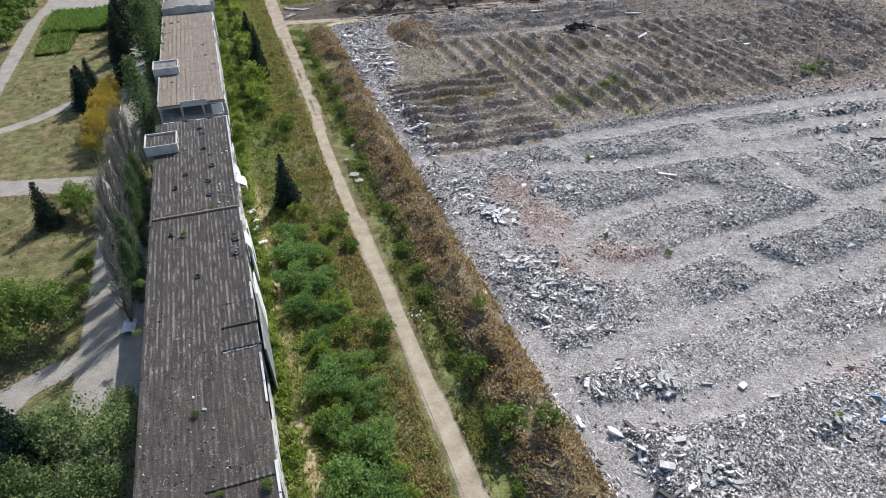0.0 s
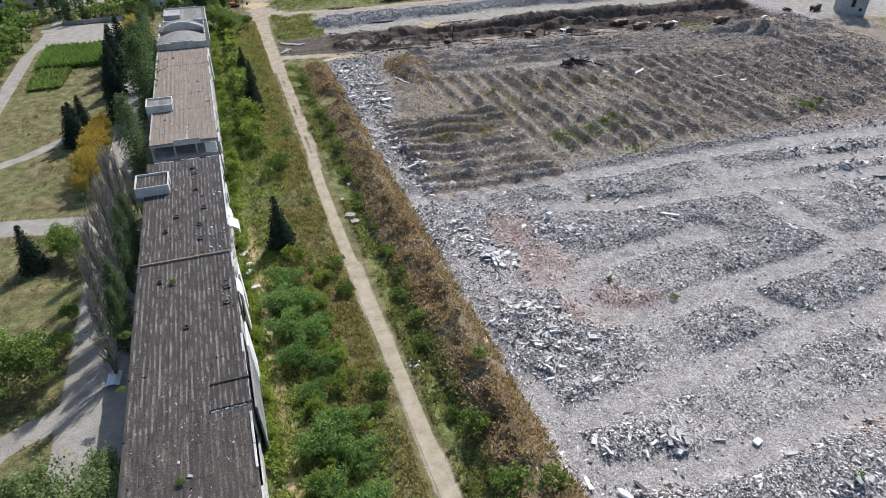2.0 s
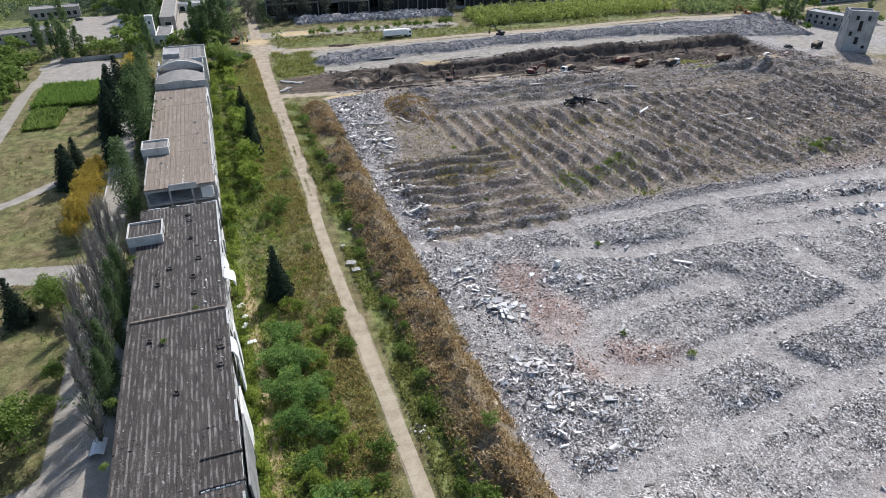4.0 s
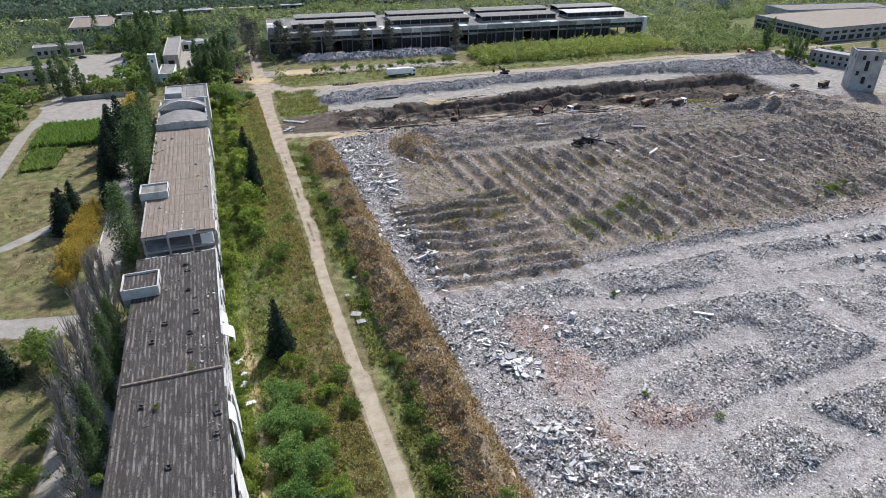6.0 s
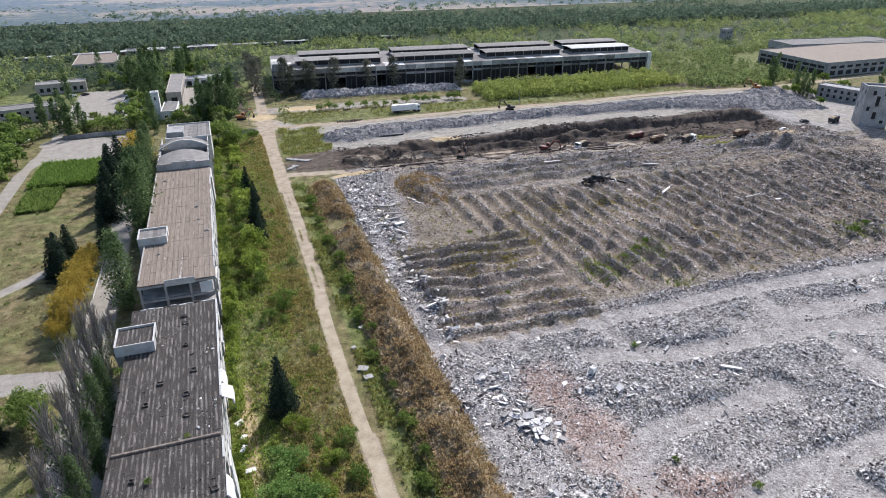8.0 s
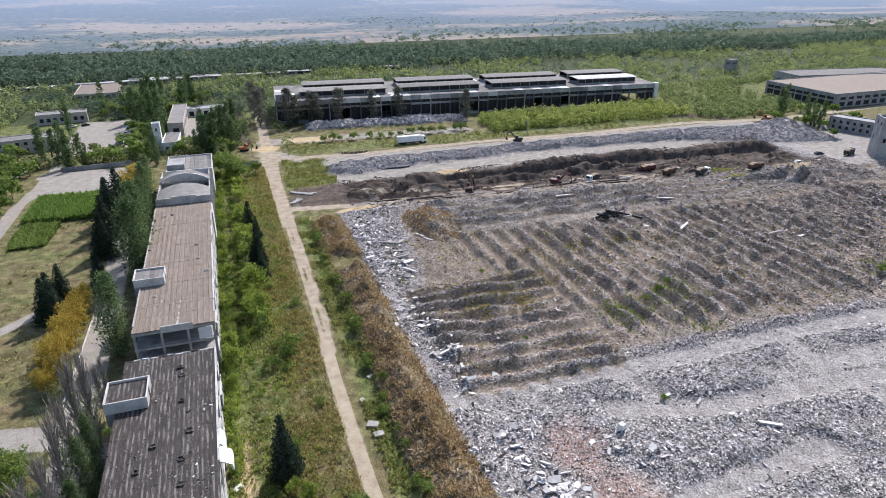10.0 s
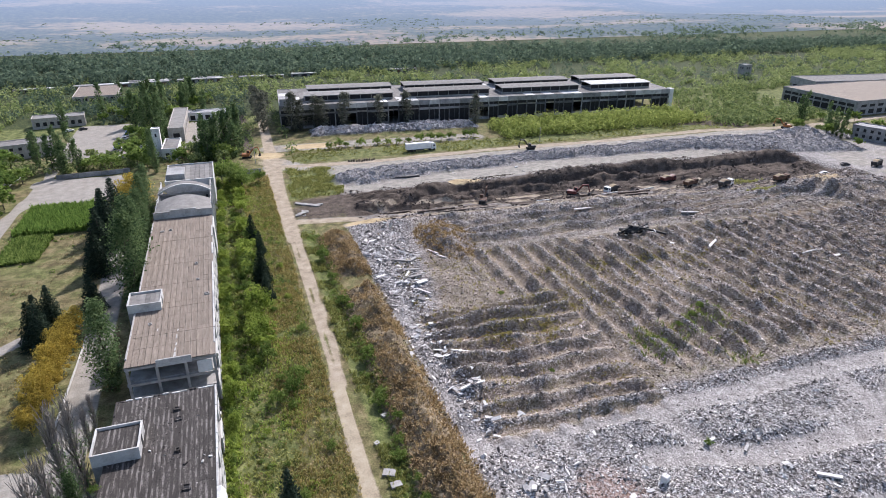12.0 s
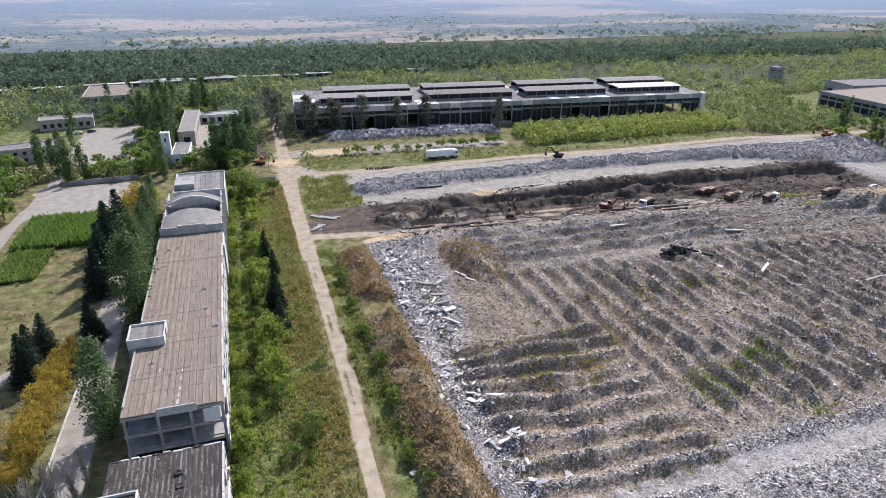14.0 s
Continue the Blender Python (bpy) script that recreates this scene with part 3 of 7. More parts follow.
    scrub = np.clip(part_of * (1.15 - 0.95 * step(crest, 0.62, 0.88) + 0.4 * w(16, 32) + 0.4 * w(4, 33)) * np.where(y > 86, 0.6, 1.0), 0, 1.0)
    scrub = np.maximum(scrub, np.where(y > 86, 0.75, 1.0) * (0.6 - 0.25 * part_of * step(crest, 0.6, 0.85)) * band(x - 0.16 * np.clip(y - 50, 0, 70), 25, 262, 3) * band(y, 8, front(x) - 2, 3))
    scrub = np.maximum(scrub, 0.9 * blob(x, y, 46, 58, 14, 5) * (w(5, 33) > -0.3))
    green = band(x, -27, -6, 1.5) * band(y, -140, 190, 3) * np.clip(1.0 - 0.75 * step(x, -18, -13) + 0.5 * w(7, 102), 0, 1)
    green = np.maximum(green, 0.75 * band(x, -1, 4, 0.8) * band(y, -140, 120, 3))
    green = np.maximum(green, band(x + 3 * w(8, 63), 2, 20, 2) * band(y + 4 * w(9, 64), 152, 190, 3))
    green = np.maximum(green, 0.8 * blob(x, y, 82, 24, 22, 9) + 0.9 * blob(x, y, 182, 118, 9, 6) + 0.8 * blob(x, y, 176, 104, 9, 3) + 0.75 * blob(x, y, 78, 63, 32, 4) + 0.6 * blob(x, y, 29, 51, 9, 4) + 0.8 * blob(x, y, 154, 20, 14, 6))
    green = np.maximum(green, 0.5 * band(x, -130, -56, 2) * np.clip(0.4 + 0.7 * w(13, 86) + 0.4 * w(5, 87), 0, 1))
    green = np.maximum(green, band(y, 198, 216, 3) * band(x, 5, 300, 6) * 0.6)
    green = np.maximum(green, band(x, 116, 248, 4) * band(y, 206, 248, 3))
    green = np.maximum(green, step(y, 262, 300) * (1 - step(y, 420, 450)))
    green = np.maximum(green, step(x, 262, 280) * step(y, 196, 205))
    pave = np.zeros_like(x)
    for pts, half in PATHS:
        pave = np.maximum(pave, near_line(x, y, pts, half - 0.5, 1.0))
    pave = np.maximum(pave, (near_line(x, y, [(-90, 200), (-62, 196)], 6, 1) + band(x, -91, -63, 0.6) * band(y, 172, 205, 0.6)).clip(0, 1))
    pave = np.maximum(pave, band(x, -95, -62, 2) * band(y, 232, 305, 3) + band(x, -41, -22, 1) * band(y, 240, 302, 2))
    red = 1.1 * blob(x, y, 33, -15, 8, 9) + 1.2 * blob(x, y, 34, -31, 9, 11) + 1.1 * blob(x, y, 38, -46, 11, 8) + 0.8 * blob(x, y, 48, -48, 8, 5) + blob(x, y, 63, -84, 6, 5) + 0.7 * blob(x, y, 160, 8, 30, 6)
    sand = blob(x, y, 23, 119, 11, 4) + 0.9 * blob(x, y, 70, 152, 9, 3) + 1.2 * blob(x, y, 211, 112, 15, 7) + 0.7 * blob(x, y, 20, 228, 20, 6) + 0.6 * blob(x, y, -3, 216, 10, 8)
    dirt = dirt * (1 - 0.8 * near_line(x, y, [(-3.9, 30), (-3.3, 112)], 0.1, 0.5) * np.clip(0.5 + w(5, 100), 0, 1))
    sand = 1.6 * sand + 0.72 * blob(x, y, -23.6, -50, 2.0, 45) ** 0.3 + 0.7 * blob(x, y, -24.2, -4, 2.4, 16) ** 0.4
    forest = 0.62 * step(y, 296, 315) + 0.4 * step(y, 432, 450) * (1 - step(y, 570 + 30 * w(80, 34), 610)) + step(y, 600, 700) * step(w(170, 35) + 0.5 * w(60, 36), 0.0, 0.35)
    stack = lambda *s: np.clip(np.stack(s, -1), 0, 1)  # noqa: E731
    rub = rub * (1 - 0.9 * mound * (x < 14.5)) * (1 - 0.85 * scrub)
    dust = dust * (1 - scrub)
    soil = np.maximum(soil, 0.62 * band(x + 0.8 * w(4, 31), 4.2, 8.6, 0.8) * np.maximum(band(y, -112, 72, 2), band(y, 80, 112, 2)) * np.clip(0.7 + 0.6 * w(6, 66), 0, 1))
    mound = mound * np.where(x < 8.6, 0.6, 1.0)
    return stack(rub, dust, soil), stack(green, mound, pave), stack(red, sand, forest), stack(scrub, dirt, dirt * 0)


def spread(a, b, d):
    return np.linspace(a, b, int(round(abs(b - a) / d)) + 1)


def grow(a, b, n):
    """n steps from a to b, each longer than the last."""
    t = np.linspace(0, 1, n + 1)[1:]
    return a + (b - a) * t**3


gx = np.concatenate([grow(-160, -4200, 30)[::-1], spread(-160, -100, 3)[:-1], spread(-100, -50, 1.6)[:-1], spread(-50, -26, 4)[:-1], spread(-26, 16, 0.9)[:-1], spread(16, 140, 0.85)[:-1], spread(140, 240, 1.2)[:-1], spread(240, 330, 2.5), grow(330, 4400, 34)])
gy = np.concatenate([grow(-130, -900, 10)[::-1], spread(-130, 4, 1.1)[:-1], spread(4, 120, 0.8)[:-1], spread(120, 156, 0.9)[:-1], spread(156, 280, 2.0)[:-1], spread(280, 720, 8), grow(720, 4700, 44)])
GX, GY = np.meshgrid(gx, gy)
GZ = height(GX, GY)
cols_n, rows_n = len(gx), len(gy)
ii, jj = np.meshgrid(np.arange(cols_n - 1), np.arange(rows_n - 1))
first = (jj * cols_n + ii).ravel()
ground = new("ground", np_mesh("ground", np.stack([GX, GY, GZ - 14 * step(GY, 690, 800)], -1).reshape(-1, 3), np.stack([first, first + 1, first + 1 + cols_n, first + cols_n], 1), M_GROUND, True))
for key, arr in zip(("zone_a", "zone_b", "zone_c", "zone_d"), zones(GX.ravel(), GY.ravel())):
    ground.data.attributes.new(key, "FLOAT_COLOR", "POINT").data.foreach_set("color", np.concatenate([arr, np.ones((len(arr), 1))], 1).astype(np.float32).ravel())
tagged(ground, "dry grass, crushed rubble and bare earth of a razed factory", "ground", "", "structure")


def gz(x, y):
    return float(height(np.array([x]), np.array([y]))[0])


# ---- the far country: hills with haze painted on, beyond everything built ----
def far_material():
    k = Nodes("haze_painted_hills", 1.0, 0, 0.0)
    sep = k.n.new("ShaderNodeSeparateXYZ")
    k.l.new(k.geo.outputs["Position"], sep.inputs[0])
    patch = k.math("ADD", k.math("MULTIPLY", k.noise(0.0042, 3, 0.5, k.pos(0.6, 1.4, 1)), 0.66), k.math("MULTIPLY", k.noise(0.05, 5, 0.75), 0.34))
    woods = k.ramp(k.noise(0.13, 5, 0.8), (0.38, (0.02, 0.036, 0.028)), (0.52, (0.07, 0.09, 0.058)), (0.66, (0.19, 0.19, 0.105)))
    field = k.ramp(k.noise(0.007, 4, 0.6, k.pos(0.4, 1.6, 1)), (0.35, (0.3, 0.235, 0.12)), (0.5, (0.36, 0.27, 0.17)), (0.65, (0.3, 0.205, 0.15)))
    field = k.mix(0.5, field, k.ramp(k.noise(0.09, 5, 0.8), (0.35, (0.12, 0.11, 0.06)), (0.6, (0.4, 0.31, 0.19))))
    col = k.mix(k.ramp(patch, (0.44, 0.0), (0.5, 1.0)), field, woods)
    k.done(col)
    # Haze is put into the shader: blue emission takes over as y grows.
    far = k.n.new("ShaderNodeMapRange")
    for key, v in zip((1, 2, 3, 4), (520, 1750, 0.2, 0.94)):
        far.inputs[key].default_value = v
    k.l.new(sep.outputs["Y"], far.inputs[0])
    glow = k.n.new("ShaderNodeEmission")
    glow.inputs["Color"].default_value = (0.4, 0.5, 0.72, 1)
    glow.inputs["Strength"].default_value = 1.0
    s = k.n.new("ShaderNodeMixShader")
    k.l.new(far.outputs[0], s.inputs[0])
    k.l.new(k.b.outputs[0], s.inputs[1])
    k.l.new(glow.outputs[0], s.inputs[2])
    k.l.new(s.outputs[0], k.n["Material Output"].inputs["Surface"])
    return k.m


hx, hy = np.linspace(-4200, 4400, 130), 650 + 4000 * np.linspace(0, 1, 110) ** 1.8
HX, HY = np.meshgrid(hx, hy)
hi, hj = np.meshgrid(np.arange(len(hx) - 1), np.arange(len(hy) - 1))
hf = (hj * len(hx) + hi).ravel()
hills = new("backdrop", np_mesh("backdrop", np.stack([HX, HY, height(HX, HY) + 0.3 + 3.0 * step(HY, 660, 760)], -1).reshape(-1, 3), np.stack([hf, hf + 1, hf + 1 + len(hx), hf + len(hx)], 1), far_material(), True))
tagged(hills, "hills with dry fields and scrub woods far off, haze painted on", "hills", "", "structure")

# ---- the long factory office building ----
RZ = 10.8                 # roof level
BX0, BX1 = -43.7, -27.2   # its two long walls
FLOOR = 3.6


def pierced(owner, name, length, h, m, mat, rows, pane_name="window", thick=0.3):
    """A wall along local x with rows of openings: (z0, z1, first, last, count, width)."""
    holes = [(a + (b - a) * (i + 0.5) / n - w / 2, a + (b - a) * (i + 0.5) / n + w / 2, z0, z1) for z0, z1, a, b, n, w in rows for i in range(n)]
    xs = sorted({0.0, length} | {round(v, 4) for q in holes for v in q[:2]})
    zs = sorted({0.0, h} | {round(v, 4) for q in holes for v in q[2:]})
    full = {(i, j): not any(q[0] - 0.001 < (xs[i] + xs[i + 1]) / 2 < q[1] and q[2] < (zs[j] + zs[j + 1]) / 2 < q[3] for q in holes) for i in range(len(xs) - 1) for j in range(len(zs) - 1)}
    index, pts, faces = {}, [], []

    def corner(i, d, j):
        if (i, d, j) not in index:
            index[i, d, j] = len(pts)
            pts.append((xs[i], d * thick, zs[j]))
        return index[i, d, j]

    for (i, j), on in full.items():
        if not on:
            continue
        faces.append((corner(i, 0, j), corner(i + 1, 0, j), corner(i + 1, 0, j + 1), corner(i, 0, j + 1)))
        faces.append((corner(i, 1, j + 1), corner(i + 1, 1, j + 1), corner(i + 1, 1, j), corner(i, 1, j)))
        for di, dj, p, q in ((-1, 0, (i, j), (i, j + 1)), (1, 0, (i + 1, j + 1), (i + 1, j)), (0, -1, (i + 1, j), (i, j)), (0, 1, (i, j + 1), (i + 1, j + 1))):
            if not full.get((i + di, j + dj), False):
                faces.append((corner(p[0], 0, p[1]), corner(q[0], 0, q[1]), corner(q[0], 1, q[1]), corner(p[0], 1, p[1])))
    g = Geo().add(pts, faces)
    wall = part(name, g, mat, owner, "", m)
    for z0, z1, a, b, n, w in rows:
        for i in range(n):
            c = a + (b - a) * (i + 0.5) / n
            # A near-black sheet across each opening stands for the shaded interior.
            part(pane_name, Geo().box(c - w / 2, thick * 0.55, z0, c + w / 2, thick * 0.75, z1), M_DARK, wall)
    return wall


def roof_panels(owner, y0, y1, z, mat, nx=12, length=6.0, holes=(), joint=0.03):
    """Ribbed roof panels laid side by side, with narrow joints between them."""
    w = (BX1 - BX0) / nx
    ny = max(1, round((y1 - y0) / length))
    d = (y1 - y0) / ny
    me = Geo().cbox(joint, 0.006, 0, w - joint, d - 0.006, 0.16, min(0.03, joint)).box(w / 2 - 0.04, 0.01, 0.16, w / 2 + 0.04, d - 0.01, 0.185).mesh("roof_panel", mat)
    rng = random.Random(int(y0 * 7) + 900)
    for j in range(ny):
        for i in range(nx):
            if (i, j) in holes:
                continue
            part("roof_panel", me, mat, owner, "", pose(BX0 + i * w, y0 + j * d, z + rng.uniform(-0.02, 0.02), rng.uniform(-0.12, 0.12), rng.uniform(-0.3, 0.3), 0))


def long_wall(owner, x, y0, y1, out, bays, missing=()):
    """A wall of storey-high panels with a window band in each storey."""
    d = (y1 - y0) / bays
    sill, head = 1.0, 2.7
    for b in range(bays):
        ya, yb = y0 + b * d, y0 + (b + 1) * d
        for s in range(3):
            z = s * FLOOR
            if (b, s) in missing:
                continue
            g = Geo()
            xa, xb = (x, x + 0.3) if out > 0 else (x - 0.3, x)
            g.box(xa, ya + 0.03, z + 0.02, xb, yb - 0.03, z + sill)
            g.box(xa, ya + 0.03, z + head, xb, yb - 0.03, z + FLOOR - 0.02)
            g.box(xa, ya + 0.03, z + sill, xb, ya + 0.75, z + head)
            g.box(xa, yb - 0.75, z + sill, xb, yb - 0.03, z + head)
            p = part("wall_panel", g, M_WALL, owner)
            # The shade behind the window is a near-black sheet.
            w = part("window", Geo().box((xa + xb) / 2 - 0.04, ya + 0.75, z + sill, (xa + xb) / 2, yb - 0.75, z + head), M_DARK, p, "near-black sheet for the shade in an empty window opening")
            f = Geo()
            yk = (ya + yb) / 2
            part("window_post", f.box((xa + xb) / 2 - 0.08, yk - 0.07, z + sill, (xa + xb) / 2 + 0.08, yk + 0.07, z + head), M_CONC, p)


def frame_end(owner, y, z0, z1, face):
    """The open end of a section: columns, floor beams and floor slabs standing bare."""
    for k in range(4):
        x = BX0 + 0.4 + k * (BX1 - BX0 - 0.8) / 3
        part("column", Geo().cbox(x - 0.25, y - 0.25, z0, x + 0.25, y + 0.25, z1, 0.04), M_CONC, owner)
    for s in range(1, 4):
        z = s * FLOOR
        part("beam", Geo().box(BX0, y - 0.3, z - 0.75, BX1, y + 0.3, z - 0.2), M_CONC, owner)
    for s in range(0, 3):
        z = s * FLOOR
        part("floor_slab", Geo().box(BX0 + 0.3, y + 0.3 * face, z - 0.2, BX1 - 0.3, y + 30 * face, z), M_CONC, owner, "littered concrete floor slab")
    part("inner_wall", Geo().box(BX0 + 0.3, y + 11.9 * face, 0, BX1 - 0.3, y + 12.2 * face, z1 - 0.3), M_GREYWALL, owner)


def stair_head(y0, y1, x0, x1, h, roof):
    """A stair head over a shaft that stands out from the long wall, a thin parapet above its felt roof."""
    t = thing("stair_head", "whitewashed stair head with felt roof on the flat roof", "roof house", pose(0, 0, RZ + 0.19), "stair heads")
    low = -RZ - 0.3
    part("stair_shaft", Geo().box(x0, y0 + 0.02, low, BX0 - 0.03, y1 - 0.02, -0.004), M_GREYWALL, t, "grey stair shaft down the outer wall")
    for a, b, c, d in ((x0, y0, x1, y0 + 0.22), (x0, y1 - 0.22, x1, y1), (x0, y0 + 0.22, x0 + 0.22, y1 - 0.22), (x1 - 0.22, y0 + 0.22, x1, y1 - 0.22)):
        part("side_wall", Geo().box(a, b, 0, c, d, h), M_WALL, t)
    n = 6
    for i in range(n):
        xa = x0 + 0.22 + (x1 - x0 - 0.44) * i / n
        part("roof_panel", Geo().box(xa + 0.02, y0 + 0.22, h - 0.5, xa + (x1 - x0 - 0.44) / n - 0.02, y1 - 0.22, h - 0.35), roof, t)
    for a, b, c, d in ((x0 - 0.06, y0 - 0.06, x1 + 0.06, y0 + 0.24), (x0 - 0.06, y1 - 0.24, x1 + 0.06, y1 + 0.06), (x0 - 0.06, y0 + 0.24, x0 + 0.24, y1 - 0.24), (x1 - 0.24, y0 + 0.24, x1 + 0.06, y1 - 0.24)):
        part("coping", Geo().cbox(a, b, h, c, d, h + 0.1, 0.03), M_WALL, t)
    # No opening here: the doorway's shade is a near-black sheet on the wall.
    part("door", Geo().box(x1 - 0.02, (y0 + y1) / 2 - 0.5, 0.05, x1 + 0.04, (y0 + y1) / 2 + 0.5, 1.7), M_DARK, t, "near-black sheet for a shaded doorway")
    return t


office = thing("office_building", "long derelict three storey factory office with felt roof", "building")
A0, A1, B0, B1 = -118.0, 22.8, 33.6, 114.2
roof_panels(office, A0, -61.0, RZ, M_ROOF_OLD, nx=12, length=9.5, joint=0.006)
roof_panels(office, -61.0, A1, RZ, M_ROOF_TAR, joint=0.012)
roof_panels(office, B0, B1, RZ, M_ROOF_BROWN, nx=14, holes=set())
rngb = random.Random(5)
gone = {(b, s) for b in range(24) for s in range(3) if rngb.random() < 0.22}
long_wall(office, BX1 - 0.3, A0, A1, 1, 24, gone)
long_wall(office, BX0 + 0.3, A0, A1, -1, 24, {(b, s) for b in range(24) for s in range(3) if rngb.random() < 0.1})
long_wall(office, BX1 - 0.3, B0, B1, 1, 13, {(0, 2), (0, 1), (1, 2), (4, 1)})
long_wall(office, BX0 + 0.3, B0, B1, -1, 13, {(0, 2), (0, 1)})
frame_end(office, A1 - 0.4, 0, RZ, -1)
frame_end(office, B0 + 0.4, 0, RZ, 1)
# rows of columns, beams and ceilings under the roof, seen through holes and missing panels
for y0, y1 in ((A0, A1), (B0, B1)):
    # The ceiling is coloured near-black, for the shade under the roof.
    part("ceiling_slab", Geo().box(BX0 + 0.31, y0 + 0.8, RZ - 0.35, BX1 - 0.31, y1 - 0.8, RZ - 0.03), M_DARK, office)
    part("floor_slab", Geo().box(BX0 + 0.31, y0 + 31, 7.0, BX1 - 0.31, y1 - 0.8, 7.2) if y0 > 0 else Geo().box(BX0 + 0.31, y0 + 0.8, 7.0, BX1 - 0.31, y1 - 31, 7.2), M_CONC, office)
# edge kerbs of the roof, chipped and whitish
for y0, y1, x, mat in ((A0, A1, BX1 - 0.32, M_WALL), (A0, A1, BX0 - 0.02, M_ROOF_TAR), (B0, B1, BX1 - 0.32, M_WALL), (B0, B1, BX0 - 0.02, M_CONC)):
    y = y0
    while y < y1 - 1:
        l = min(rngb.uniform(2.5, 6.5), y1 - y)
        if rngb.random() < 0.68:
            part("roof_kerb", Geo().cbox(x, y + 0.04, RZ + 0.05, x + 0.34, y + l - 0.04, RZ + rngb.uniform(0.28, 0.42), 0.05), mat, office)
        y += l
# expansion joints across the roof
for y in (-20.4, -82.5):
    part("roof_joint", Geo().cbox(BX0 + (0.5 if y > -60 else 8), y - 0.22, RZ + 0.1, BX1 - 0.4, y + 0.22, RZ + (0.55 if y > -60 else 0.4), 0.08), M_ROOF_TAR if y < -61 else M_ROOF_BROWN, office)
for k in range(11):
    xa = BX0 + 0.1 + k * 1.48
    part("roof_kerb", Geo().cbox(xa, A1 - 0.32 + 0.08 * (k % 2), RZ + 0.1, xa + (1.1 if k % 3 else 1.42), A1 + 0.05, RZ + 0.24 + 0.08 * (k % 3), 0.05), M_WALL if k % 4 else M_ROOF_TAR, office, "crumbling pale kerb at the gap")
part("wall_panel", Geo().cbox(BX1 - 3.6, B0 - 0.02, 2 * FLOOR + 0.01, BX1 - 0.9, B0 + 0.1, RZ - 0.9, 0.02), M_WHITE, office, "white panel left standing in the open end")

# a sunken strip of roof between two beams
part("roof_beam", Geo().cbox(-32.4, -54.85, RZ, -27.0, -54.45, RZ + 0.5, 0.08), M_ROOF_TAR, office, "felt-covered upstand beside the sunken strip")
part("roof_beam", Geo().cbox(-32.6, -59.9, RZ, -26.9, -59.5, RZ + 0.55, 0.08), M_ROOF_TAR, office, "felt-covered upstand beside the sunken strip")
for k in range(9):
    part("render_edge", Geo().cbox(-32.5 + k * 0.62, -60.15 + 0.05 * (k % 3), RZ + 0.1, -32.5 + k * 0.62 + 0.5, -59.905, RZ + 0.3 + 0.07 * (k % 2), 0.04), M_WALL, office, "crumbling pale edge of the upstand")
part("sunken_panel", Geo().box(-32.2, -59.49, RZ + 0.17, -27.2, -54.86, RZ + 0.22), M_ROOF_TAR, office)
# long strip of light felt on the far roof, and its cross laps
for y in (44.5, 56.0, 68.0, 80.0, 96.0):
    part("felt_lap", Geo().cbox(BX0 + 0.4, y - 0.12, RZ + 0.17, BX1 - 0.5, y + 0.12, RZ + 0.215, 0.02), M_ROOF_BROWN, office)
for x, y, l, w in ((-35.0, 35.6, 1.7, 0.5), (-34.9, 37.6, 1.3, 0.35), (-34.75, 39.6, 1.1, 0.3), (-34.8, 42.6, 1.6, 0.35), (-34.6, 45.2, 0.8, 0.25), (-38.6, 46.5, 1.0, 0.3)):
    part("white_patch", Geo().prism([(x, y - l / 2), (x + w, y - l / 2 + 0.2), (x + w * 0.8, y + l / 2), (x + 0.1, y + l / 2 - 0.15)], RZ + 0.19, RZ + 0.222, "z"), M_WALL, office)
part("fascia_panel", Geo().cbox(-38.0, 33.2, RZ - 0.6, -31.6, 33.5, RZ + 0.95, 0.04), M_WALL, office, "pale fascia panel over the open end")
# the arched hall section and the low rear block
C0, C2, D0, D1 = 114.3, 149.5, 149.7, 172.0
RX0, RX1 = BX0 + 1.3, BX1 + 1.0   # the rear block stands a little aside
part("parapet", Geo().box(BX0 + 0.2, C0, RZ - 1, BX1 + 0.5, C0 + 0.35, 12.9).box(BX0 + 5.0, C0, 12.9, BX1 - 4.2, C0 + 0.35, 13.5), M_WALL, office, "stepped whitish parapet wall")
part("coping", Geo().cbox(BX0 + 0.1, C0 - 0.08, 12.905, BX0 + 4.95, C0 + 0.43, 13.05, 0.04), M_CONC, office)
part("coping", Geo().cbox(BX1 - 4.15, C0 - 0.08, 12.905, BX1 + 0.6, C0 + 0.43, 13.05, 0.04), M_CONC, office)


def arch(x, rise, base):
    u = (x - (BX0 + BX1) / 2) / ((BX1 - BX0) / 2)
    return base + rise * (1 - u * u)


def vault(y0, y1, base, rise, thick, n=16):
    xs = [BX0 + (BX1 - BX0) * i / n for i in range(n + 1)]
    outline = [(x, arch(x, rise, base) - thick) for x in xs] + [(x, arch(x, rise, base)) for x in reversed(xs)]
    g = Geo()
    m = len(outline)
    pts = [(u, d, w) for d in (y0, y1) for u, w in outline]
    faces = [(i, (i + 1) % m, m + (i + 1) % m, m + i) for i in range(m)]
    for a in range(n):
        q = (a, a + 1, m - 2 - a, m - 1 - a)
        faces += [q, tuple(m + i for i in reversed(q))]
    g.add(pts, faces)
    return g


